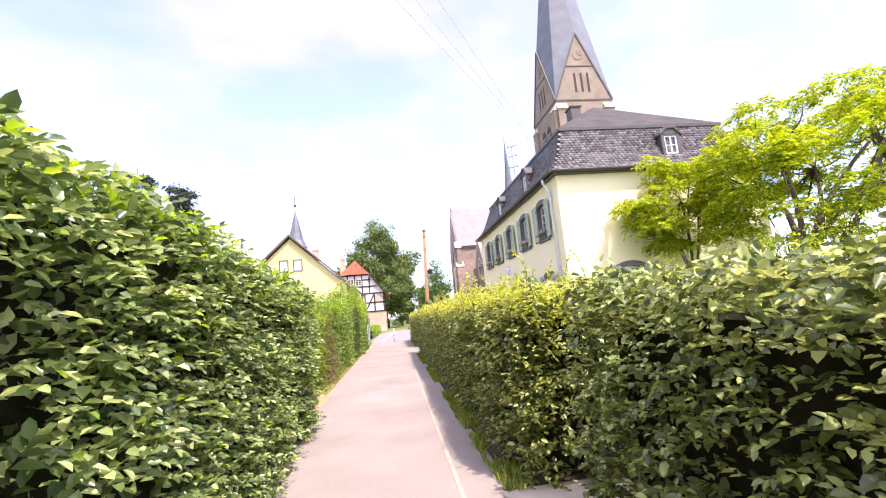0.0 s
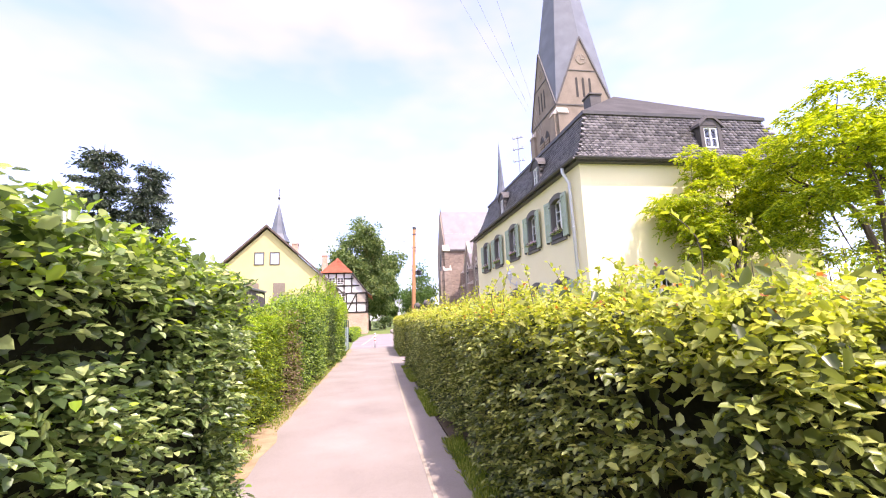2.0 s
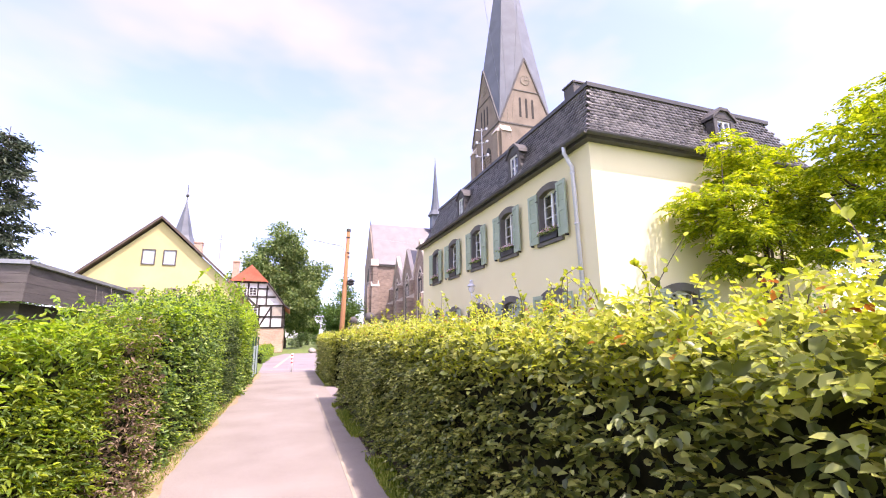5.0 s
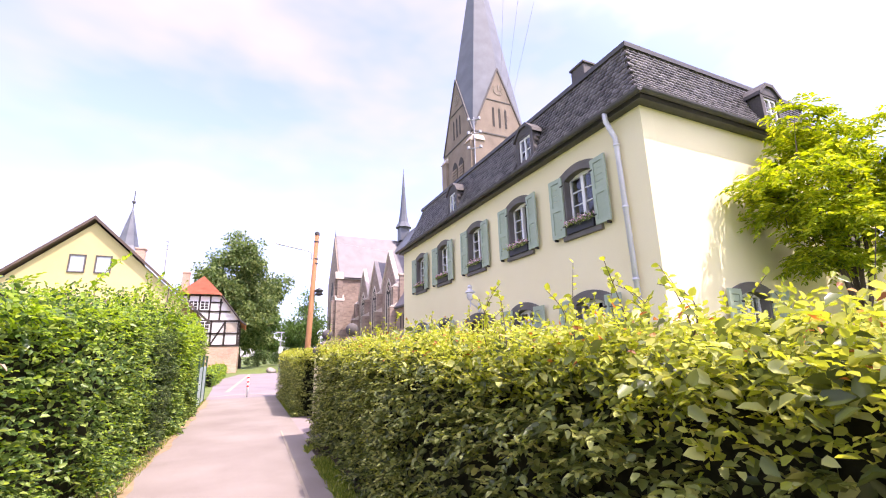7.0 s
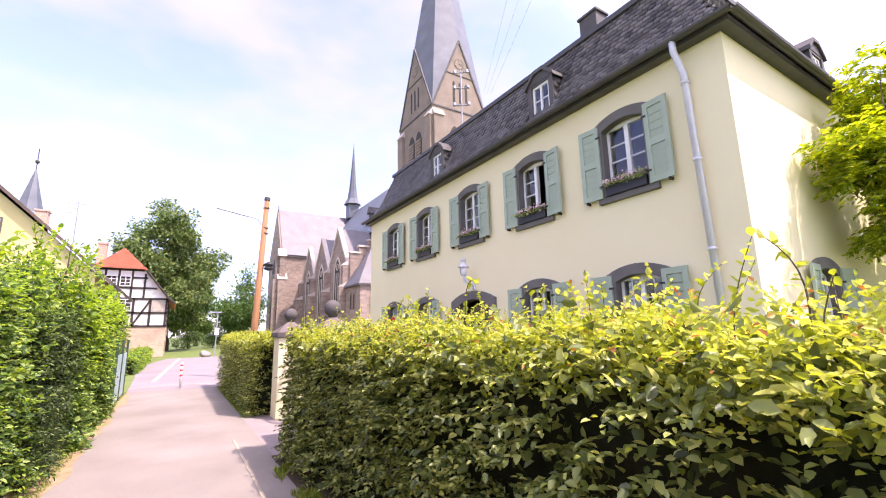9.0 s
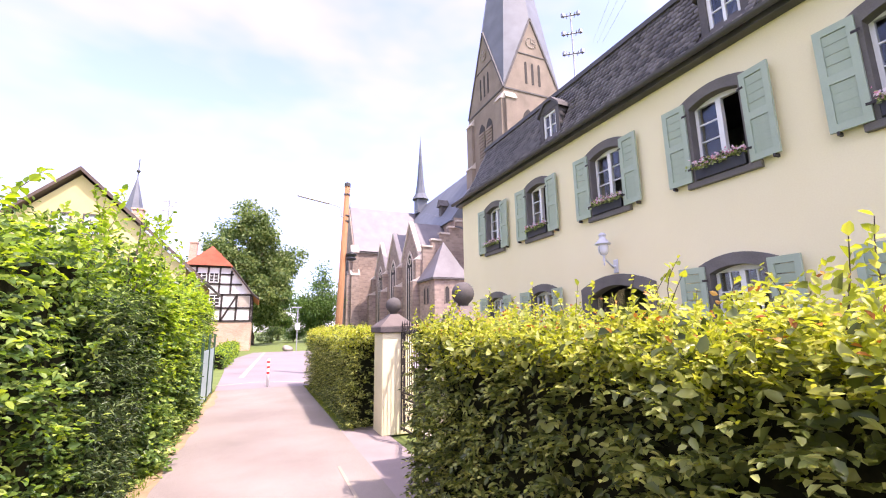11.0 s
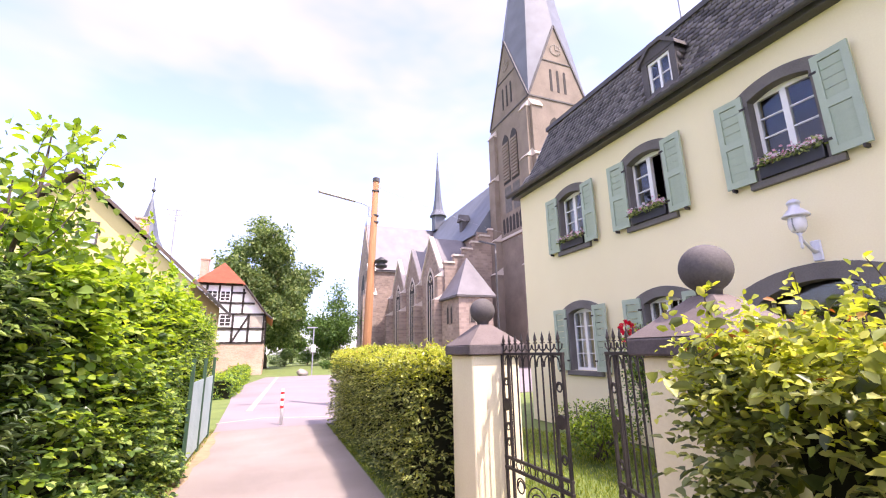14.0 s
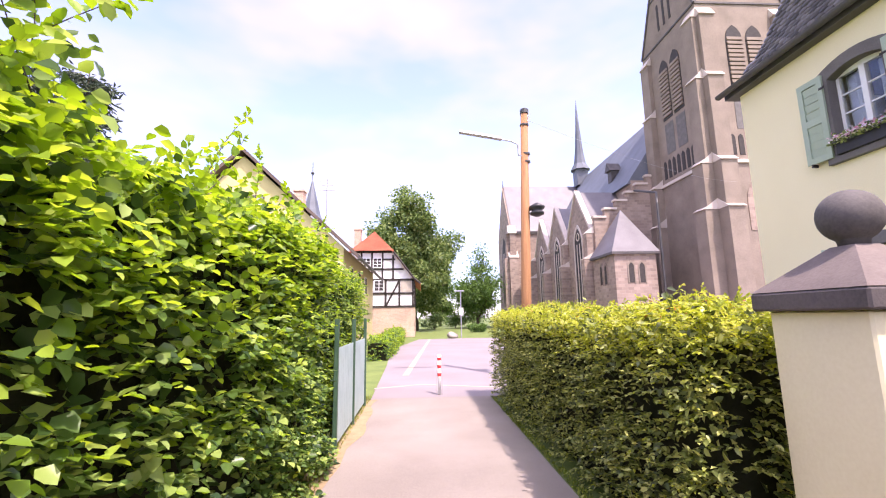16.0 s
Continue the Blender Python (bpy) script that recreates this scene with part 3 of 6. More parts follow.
TILTS = ((-3, -4), (-2, -6), (-3, -3), (-5, -3), (-2, -4))
for i, y in enumerate(WIN_Y):
    house_window(WEST(y, UP), open_right=i in (1, 3), curtains=i == 4, tilt=TILTS[i])
    if i != 2:
        house_window(WEST(y, LOW), curtains=i in (0, 4), tilt=TILTS[4 - i], low=True)
house_window(SOUTH(8.5, LOW), tilt=(-4, -12), low=True)
house_window(SOUTH(12.6, UP), tilt=(-4, -3))

# front door under its wide arch
dm = WEST(20.39, 0)
bm = bmesh.new()
band(bm, arch(0.98, 0.0, 2.62, 2.86), arch(0.76, 0.0, 2.42, 2.64), -0.06, 0.20)
door = put("door", bm, STONE, house, "dark stone door surround with a flat arch", dm)
put("door_leaf", boxes((-0.76, -0.01, 0.2, 0.26, 0.12, 2.1), (0.01, 0.76, 0.2, 0.26, 0.12, 2.1), (-0.76, 0.76, 0.2, 0.27, 2.1, 2.18), bevel=0.008), DARKWOOD, door, "dark wooden double door", dm)
put("fanlight", boxes((-0.76, 0.76, 0.23, 0.236, 2.18, 2.62)), GLASS, door, "", dm).visible_shadow = False
put("door_step", boxes((-1.0, 1.0, -0.45, 0.18, 0, 0.12), bevel=0.015), STONE, door, "", dm)

# wall lantern above the door
LX, LY = FX - 0.32, 20.33
lamp = thing("wall_lantern", "pale grey metal lantern with a milky globe on a wall bracket", "lamp", at=(FX, LY, 3.0))
bm = bmesh.new()
tube(bm, [(FX, LY, 3.02), (FX - 0.08, LY, 3.00), (FX - 0.20, LY, 3.08), (LX + 0.02, LY, 3.15), (LX, LY, 3.22)], [0.03, 0.026, 0.02, 0.018, 0.02], 8)
lathe(bm, [(0.004, 3.02), (0.022, 3.05), (0.012, 3.09), (0.024, 3.14), (0.016, 3.20), (0.04, 3.235)], LX, LY, 10)
put("bracket", bm, ZINC, lamp, "curved grey bracket arm", smooth=True)
put("wall_plate", boxes((FX - 0.035, FX, LY - 0.06, LY + 0.06, 2.88, 3.16), bevel=0.012), ZINC, lamp)
bm = bmesh.new()
lathe(bm, [(0.02, 3.235), (0.065, 3.25), (0.098, 3.31), (0.104, 3.38), (0.095, 3.45), (0.085, 3.46)], LX, LY, 16)
put("globe", bm, LAMPGLASS, lamp, "milky glass globe", smooth=True)
bm = bmesh.new()
for a in (0.0, math.pi):
    tube(bm, [(LX + 0.112 * math.sin(q) * math.cos(a), LY + 0.112 * math.sin(q) * math.sin(a), 3.36 - 0.125 * math.cos(q)) for q in (0.1, 0.5, 1.0, 1.5, 2.0, 2.4)], 0.008, 5)
put("hoop", bm, GREYMETAL, lamp)
bm = bmesh.new()
lathe(bm, [(0.150, 3.455), (0.158, 3.47), (0.145, 3.49), (0.085, 3.555), (0.066, 3.57), (0.062, 3.63), (0.078, 3.64), (0.078, 3.66), (0.05, 3.69), (0.014, 3.71)], LX, LY, 18)
put("cap", bm, ZINC, lamp, "broad-brimmed grey metal cap", smooth=True)

# mansard roof: profile by distance in from the eaves edge and height
OV = 0.24
PROF = [(0.0, 6.34), (0.30, 6.66), (0.55, 7.16), (0.98, 8.33)]
EX0, EX1, EY0, EY1 = FX - OV, EX + OV, SY - OV, NY + OV


def ring(i, o=0.0):
    d, z = PROF[i]
    d -= o
    return [(EX0 + d, EY0 + d, z), (EX1 - d, EY0 + d, z), (EX1 - d, EY1 - d, z), (EX0 + d, EY1 - d, z)]


bm = bmesh.new()
for i in range(3):
    a, b = ring(i, -0.03), ring(i + 1, -0.03)
    for k in range(4):
        poly(bm, [a[k], a[(k + 1) % 4], b[(k + 1) % 4], b[k]])
put("mansard_slope", bm, SLATE_FLAT, house, "steep slate-hung lower roof slope")
bm = bmesh.new()
t = ring(3, 0.08)
zr = 10.95
r0, r1 = (10.26, 17.95, zr), (10.26, 23.35, zr)
t = [(x, y, 8.36) for x, y, z in t]
poly(bm, [t[0], t[1], r0])
poly(bm, [t[1], t[2], r1, r0])
poly(bm, [t[2], t[3], r1])
poly(bm, [t[3], t[0], r0, r1])
put("upper_roof", bm, SLATE_TOP, house, "shallow hipped slate roof above the break")
bm = bmesh.new()
a, b = ring(3, 0.10), ring(3, -0.06)
for z0, z1, oa in ((8.24, 8.36, 0.10),):
    for k in range(4):
        p, q, u, v = a[k], a[(k + 1) % 4], b[(k + 1) % 4], b[k]
        poly(bm, [(*p[:2], z0), (*q[:2], z0), (*q[:2], z1), (*p[:2], z1)])
        poly(bm, [(*p[:2], z0), (*v[:2], z0), (*u[:2], z0), (*q[:2], z0)])
        poly(bm, [(*p[:2], z1), (*q[:2], z1), (*u[:2], z1), (*v[:2], z1)])
put("roof_break_moulding", bm, GUTTER, house, "dark moulding at the roof break")
# eaves: soffit board and half-round gutter
put("soffit", boxes((EX0 + 0.05, EX1 - 0.05, EY0 + 0.05, EY1 - 0.05, 6.225, 6.33)), GUTTER, house, "dark eaves board")
bm = bmesh.new()
for (x0, y0), (x1, y1), n in (((EX0, EY0), (EX0, EY1), (-1, 0)), ((EX0, EY0), (EX1, EY0), (0, -1))):
    pts = [Vector((n[0] * (0.06 + 0.075 * math.cos(a)), n[1] * (0.06 + 0.075 * math.cos(a)), 6.34 - 0.075 * math.sin(a))) for a in [math.pi * k / 6 for k in range(7)]]
    e0, e1 = Vector((x0, y0, 0)), Vector((x1, y1, 0))
    if n[0]:
        e0.y -= 0.06
    else:
        e0.x -= 0.06
    for p, q in zip(pts, pts[1:]):
        poly(bm, [e0 + p, e1 + p, e1 + q, e0 + q])
put("gutter", bm, GUTTER, house, "dark half-round gutter")
# downpipe near the corner
bm = bmesh.new()
tube(bm, [(FX - 0.30, 14.36, 6.30), (FX - 0.29, 14.36, 6.12), (FX - 0.10, 14.34, 5.78), (FX - 0.10, 14.22, 0.05)], 0.052, 10)
for z in (0.9, 2.9, 4.3, 5.6):
    y = 14.22 + 0.021 * z
    tube(bm, [(FX - 0.10, y, z), (FX - 0.10, y, z + 0.05)], 0.064, 10)
put("downpipe", bm, ZINC, house, "grey zinc downpipe", smooth=True)

# chimney and roof aerial
put("chimney", boxes((9.2, 9.7, 18.05, 18.65, 9.2, 11.05)), SLATE_FLAT, house, "slate-clad chimney")
put("chimney_cap", boxes((9.15, 9.75, 18.0, 18.7, 11.05, 11.13), bevel=0.01), SLATE_FLAT, house)
aerial = put("aerial_mast", tube(bmesh.new(), [(7.42, 22.5, 7.6), (7.42, 22.5, 11.05)], 0.026, 6), GREYMETAL, house, "grey metal aerial mast")
for z, half in ((10.94, 0.22), (10.33, 0.24), (9.67, 0.25)):
    bm = bmesh.new()
    d = Vector((0.80, -0.60, 0.0))
    c = Vector((7.42, 22.5, z))
    tube(bm, [c - d * half, c + d * half], 0.024, 5)
    for k in (-1, 1):
        q = c + d * half * k
        box(bm, q.x - 0.045, q.x + 0.045, q.y - 0.045, q.y + 0.045, z - 0.01, z + 0.10)
    for k in (-0.5, 0.0, 0.5):
        q = c + d * half * k
        tube(bm, [q + Vector((-0.10, -0.13, -0.04)), q + Vector((0.10, 0.13, 0.04))], 0.014, 4)
    put("aerial", bm, GREYMETAL, aerial)


def dormer(m):
    """A small slate dormer with a gabled top; local X along the eaves, Y into the roof."""
    bm = bmesh.new()
    box(bm, -0.40, -0.27, 0.0, 0.9, 0.0, 0.86)
    box(bm, 0.27, 0.40, 0.0, 0.9, 0.0, 0.86)
    box(bm, -0.27, 0.27, 0.02, 0.9, 0.0, 0.10)
    box(bm, -0.40, 0.40, 0.01, 0.9, 0.84, 0.93)
    d = put("dormer", bm, SLATE_FLAT, house, "slate-hung roof dormer", m)
    bm = bmesh.new()
    prism(bm, [(-0.47, -0.05, 0.84), (-0.44, -0.05, 0.95), (-0.16, -0.05, 1.22), (0.16, -0.05, 1.22), (0.44, -0.05, 0.95), (0.47, -0.05, 0.84), (0.14, -0.05, 1.13), (-0.14, -0.05, 1.13)], (0, 1.3, 0))
    prism(bm, [(-0.40, 0.0, 0.90), (0.40, 0.0, 0.90), (0.13, 0.0, 1.14), (-0.13, 0.0, 1.14)], (0, 0.8, 0))
    put("dormer_roof", bm, SLATE_FLAT, d, "", m)
    put("dormer_window", boxes((-0.025, 0.025, 0.03, 0.09, 0.16, 0.78)), WHITE, d, "white two-light window", m)
    for row in ((-0.27, -0.21, 0.04, 0.09, 0.1, 0.84), (0.21, 0.27, 0.04, 0.09, 0.1, 0.84), (-0.21, 0.21, 0.04, 0.09, 0.1, 0.16), (-0.21, 0.21, 0.04, 0.09, 0.78, 0.84), (-0.21, -0.025, 0.05, 0.08, 0.45, 0.475), (0.025, 0.21, 0.05, 0.08, 0.45, 0.475)):
        put("frame_bar", boxes(row), WHITE, d, "", m)
    put("pane", boxes((-0.21, 0.21, 0.062, 0.066, 0.16, 0.78)), GLASS, d, "", m).visible_shadow = False
    # added plate behind the pane, coloured dark in place of an unlit room
    put("dim_backing", boxes((-0.26, 0.26, 0.35, 0.36, 0.1, 0.84)), INTERIOR, d, "", m)


for y in (17.66, 22.35):
    dormer(pose(FX + 0.14, y, 6.66, 0, 0, -90))
dormer(pose(11.05, SY + 0.16, 6.84))

# slates of the steep slopes: rounded pieces in courses
SL_W, SL_H = 0.165, 0.122


def slope_frames(side):
    """Courses on one slope: start, way along, length, way up, way out, for each course."""
    out = []
    for i in range(3):
        d0, z0 = PROF[i]
        d1, z1 = PROF[i + 1]
        run = math.hypot(d1 - d0, z1 - z0)
        rows = max(1, round(run / SL_H))
        for r in range(rows):
            f = r / rows
            d, z = d0 + (d1 - d0) * f, z0 + (z1 - z0) * f
            su, sz = (d1 - d0) / run, (z1 - z0) / run
            if side == "w":
                out.append((Vector((EX0 + d, EY0 + d, z)), Vector((0, 1, 0)), EY1 - EY0 - 2 * d, Vector((su, 0, sz)), Vector((-sz, 0, su))))
            else:
                out.append((Vector((EX0 + d, EY0 + d, z)), Vector((1, 0, 0)), EX1 - EX0 - 2 * d, Vector((0, su, sz)), Vector((0, -sz, su))))
    return out


def slate_shape(o, u, w, v, h, n):
    t = 0.021
    P = lambda a, b, c: o + u * (a * w) + v * (b * h) + n * c
    f = [P(-0.47, 1.30, 0.001), P(0.47, 1.30, 0.001), P(0.47, 0.52, t), P(-0.47, 0.52, t), P(0.22, 0.0, t + 0.010), P(-0.22, 0.0, t + 0.010)]
    g = [P(0.47, 0.52, -0.01), P(-0.47, 0.52, -0.01), P(0.22, 0.0, -0.01), P(-0.22, 0.0, -0.01)]
    v8 = f + g
    q = [(0, 3, 2, 1), (3, 5, 4, 2), (5, 9, 8, 4), (3, 7, 9, 5), (2, 4, 8, 6)]
    return v8, q


DORM_W = [(17.66 - 0.42, 17.66 + 0.42), (22.35 - 0.42, 22.35 + 0.42)]
slate_v, slate_q, slate_near = [], [], []
srng = random.Random(4)
for side in ("w", "s"):
    for row, (o, u, length, v, n) in enumerate(slope_frames(side)):
        count = int(length / SL_W)
        for k in range(count):
            a = (k + 0.5 + (0.5 if row % 2 else 0)) * SL_W
            if a > length - 0.05:
                continue
            p = o + u * a
            if side == "w" and 6.62 < p.z < 7.6 and any(c0 < p.y < c1 for c0, c1 in DORM_W):
                continue
            if side == "s" and 6.80 < p.z < 7.75 and 10.63 < p.x < 11.47:
                continue
            if side == "w" and p.y < 17.1 and len(slate_near) < 290:
                slate_near.append((p, u, v, n, srng.uniform(-2.5, 2.5)))
            else:
                h = SL_H * srng.uniform(0.94, 1.05)
                vs, qs = slate_shape(p, u, SL_W, v, h, n)
                b = len(slate_v)
                slate_v += [tuple(x) for x in vs]
                slate_q += [tuple(b + i for i in q) for q in qs]
put_mesh("slate_covering", raw_mesh("slates", slate_v, slate_q), SLATE, house, "rounded dark grey slates in courses")["kind"] = "stuff"


# ---- flower boxes on the upper sills ----
def flower_box(m, petals, label, seed):
    ob = thing("flower_box", label, "flower box", group="flower boxes on the upper sills")
    ob.matrix_basis = m
    put("trough", boxes((-0.405, 0.405, -0.085, 0.085, 0.0, 0.20), bevel=0.01), BLACKPLASTIC, ob, "dark plastic trough", m)
    r = np.random.default_rng(seed)
    n = 420
    at = np.stack([r.uniform(-0.42, 0.42, n), r.normal(-0.06, 0.075, n), 0.18 + np.abs(r.normal(0, 0.06, n))], 1)
    at[:, 2] -= 0.5 * np.clip(-at[:, 1] - 0.09, 0, 1)
    put_mesh("foliage", leaves("foliage", at, r.normal(size=(n, 3)) + [0, -0.5, 0.2], r.normal(size=(n, 3)) + [0, 0, 1.2], r.uniform(0.03, 0.06, n), 0.9), BEECH_DARK, ob, "", m)
    n = 170
    at = np.stack([r.uniform(-0.42, 0.42, n), r.normal(-0.08, 0.07, n), 0.23 + np.abs(r.normal(0, 0.05, n))], 1)
    put_mesh("bloom", leaves("flowers", at, r.normal(size=(n, 3)), r.normal(size=(n, 3)) + [0, -0.8, 0.8], r.uniform(0.03, 0.055, n), 1.0), petals, ob, "", m)["kind"] = "stuff"


for i, y in enumerate(WIN_Y):
    flower_box(WEST(y, UP + 0.0) @ pose(0, -0.025, -0.005), PINKPETAL, "dark window trough full of small pink and white flowers", 30 + i)


# ---- gate pillars and gate ----
def gate_pillar(x, y):
    ob = thing("gate_pillar", "cream rendered gate pillar with a sandstone cap and stone ball", "gate pillar", group="gate pillars", at=(x, y, 0))
    put("shaft", boxes((x - 0.29, x + 0.29, y - 0.29, y + 0.29, 0.0, 1.755), bevel=0.012), PILLAR, ob, "cream rendered shaft")
    put("cap_slab", boxes((x - 0.35, x + 0.35, y - 0.35, y + 0.35, 1.755, 1.86), bevel=0.012), CAPDARK, ob, "dark weathered slab")
    bm = bmesh.new()
    lo = [bm.verts.new((x + a * 0.345, y + b * 0.345, 1.862)) for a, b in ((-1, -1), (1, -1), (1, 1), (-1, 1))]
    hi = [bm.verts.new((x + a * 0.07, y + b * 0.07, 2.10)) for a, b in ((-1, -1), (1, -1), (1, 1), (-1, 1))]
    for k in range(4):
        bm.faces.new((lo[k], lo[(k + 1) % 4], hi[(k + 1) % 4], hi[k]))
    bm.faces.new(hi)
    put("cap_pyramid", bm, CAPSTONE, ob, "pinkish sandstone pyramid")
    bm = bmesh.new()
    prof = [(0.065, 2.09), (0.072, 2.13)] + [(0.148 * math.sin(a), 2.262 - 0.148 * math.cos(a)) for a in [0.55 + (math.pi - 0.57) * k / 14 for k in range(15)]]
    lathe(bm, prof, x, y, 28)
    put("ball", bm, BALLSTONE, ob, "dark stone ball", smooth=True)


gate_pillar(1.74, 21.62)
gate_pillar(1.84, 18.81)


def gate_leaf(m, label):
    """A wrought-iron leaf: local X from the hinge, Z up."""
    ob = thing("gate_leaf", label, "gate", group="wrought-iron gate leaves")
    ob.matrix_basis = m
    W = 1.06
    for x in (0.02, 0.14, W - 0.16, W - 0.02):
        put("stile", boxes((x - 0.014, x + 0.014, -0.014, 0.014, 0.06, 1.74), bevel=0.003), IRON, ob, "", m)
    for z in (0.10, 0.60, 0.70, 1.74):
        put("rail", boxes((0.0, W, -0.016, 0.016, z - 0.014, z + 0.014), bevel=0.003), IRON, ob, "", m)
    n = 7
    for k in range(n):
        x = 0.14 + (W - 0.30) * (k + 0.5) / n
        bm = bmesh.new()
        tube(bm, [(x, 0, 0.70), (x, 0, 1.74)], 0.009, 6)
        put("bar", bm, IRON, ob, "", m)
    for k in range(9):
        x = 0.06 + (W - 0.12) * k / 8
        bm = bmesh.new()
        tube(bm, [(x, 0, 1.75), (x, 0, 1.85), (x, 0, 1.875), (x, 0, 1.95)], [0.008, 0.008, 0.018, 0.001], 6)
        tube(bm, [(x - 0.03, 0, 1.845), (x + 0.03, 0, 1.845)], 0.006, 5)
        tube(bm, [(x - 0.055, 0, 1.83), (x - 0.045, 0, 1.79), (x, 0, 1.765), (x + 0.045, 0, 1.79), (x + 0.055, 0, 1.83)], 0.007, 5)
        put("spear", bm, IRON, ob, "", m)
        if k < 8:
            bm = bmesh.new()
            tube(bm, [(x + 0.01 + 0.055 - 0.055 * math.cos(a), 0, 1.62 + 0.10 * math.sin(a)) for a in [math.pi * j / 8 for j in range(9)]], 0.007, 5)
            put("arch", bm, IRON, ob, "", m)
            bm = bmesh.new()
            tube(bm, [(x + 0.065 + 0.045 * math.cos(a), 0, 0.65 + 0.04 * math.sin(a)) for a in [2 * math.pi * j / 12 for j in range(13)]], 0.006, 5, caps=False)
            put("ring", bm, IRON, ob, "", m)
    for cx, cz, r in ((0.53, 0.35, 0.19), (0.26, 0.26, 0.10), (0.80, 0.26, 0.10), (0.26, 0.47, 0.08), (0.80, 0.47, 0.08), (0.08, 1.45, 0.043), (0.08, 1.0, 0.043), (0.08, 0.85, 0.043), (W - 0.09, 1.45, 0.048), (W - 0.09, 0.85, 0.043)):
        bm = bmesh.new()
        tube(bm, [(cx + r * (1 - 0.02 * j) * math.cos(0.42 * j), 0, cz + r * (1 - 0.02 * j) * math.sin(0.42 * j)) for j in range(24)], 0.0075, 5)
        put("scroll", bm, IRON, ob, "", m)
    for cx, cz in ((W - 0.09, 1.16), (0.08, 1.22)):
        bm = bmesh.new()
        prism(bm, [(cx + 0.062 * math.cos(a), -0.014, cz + 0.062 * math.sin(a)) for a in [2 * math.pi * j / 16 for j in range(16)]], (0, 0.028, 0))
        put("boss", bm, IRON, ob, "round iron boss between the stiles", m)


gate_leaf(pose(1.80, 21.32, 0.02, 0, 0, -88), "dark wrought-iron gate leaf with spear tops, closed")
gate_leaf(pose(1.86, 19.11, 0.02, 0, 0, 72), "dark wrought-iron gate leaf with spear tops, ajar")


# ---- church ----
church = thing("church", "brown stone church with a tall grey spire and pale slate roofs", "church", at=(24, 75, 0))
TX0, TX1, TY0, TY1, TZ, TG, TOP = 24.64, 33.2, 53.27, 62.40, 30.0, 40.3, 66.3
put("tower", boxes((TX0, TX1, TY0, TY1, 0, TZ)), TOWERSTONE, church, "square brown stone tower")
cxm, cym = (TX0 + TX1) / 2, (TY0 + TY1) / 2
for name, a, b, apex, d in (("w", (TX0, TY0), (TX0, TY1), (TX0, cym), (0.5, 0, 0)), ("s", (TX0, TY0), (TX1, TY0), (cxm, TY0), (0, 0.5, 0)), ("e", (TX1, TY0), (TX1, TY1), (TX1, cym), (-0.5, 0, 0)), ("n", (TX0, TY1), (TX1, TY1), (cxm, TY1), (0, -0.5, 0))):
    bm = bmesh.new()
    prism(bm, [(*a, TZ), (*b, TZ), (*apex, TG)], d)
    g = put("tower_gable", bm, TOWERSTONE, church, "steep stone gable")
    bm = bmesh.new()
    out = Vector(d).normalized() * -0.12
    for p, q in ((a, apex), (b, apex)):
        p3, q3 = Vector((*p, TZ)), Vector((*q, TG + 0.15))
        side = (q3 - p3).normalized().cross(Vector(d).normalized()) * 0.11
        prism(bm, [p3 + side + out, p3 - side + out, q3 - side + out, q3 + side + out], Vector(d) * 0.6)
    put("coping", bm, SLATE_FLAT, g, "dark grey coping")
bm = bmesh.new()
corners = [(TX0, TY0), (TX1, TY0), (TX1, TY1), (TX0, TY1)]
mids = [(cxm, TY0), (TX1, cym), (cxm, TY1), (TX0, cym)]
tip = (cxm, cym, TOP)
for k in range(4):
    c = (*corners[k], TZ + 0.1)
    poly(bm, [c, (*mids[k], TG), tip])
    poly(bm, [(*mids[k - 1], TG), c, tip])
put("spire", bm, SPIRE, church, "tall blue-grey slated spire")


def lancet(half, z0, spring, n=6):
    """A pointed arch outline of (x, z)."""
    pts = [(-half, z0), (-half, spring)]
    for k in range(1, n):
        a = math.pi / 3 * k / n
        pts.append((half - 2 * half * math.cos(a), spring + 2 * half * math.sin(a)))
    pts.append((0, spring + 1.732 * half))
    right = [(-x, z) for x, z in pts[:-1]][::-1]
    return pts + right


def panel(name, m, outline, depth, material, parent, label=""):
    bm = bmesh.new()
    prism(bm, [(x, -depth, z) for x, z in outline], (0, depth + 0.02, 0))
    return put(name, bm, material, parent, label, m)


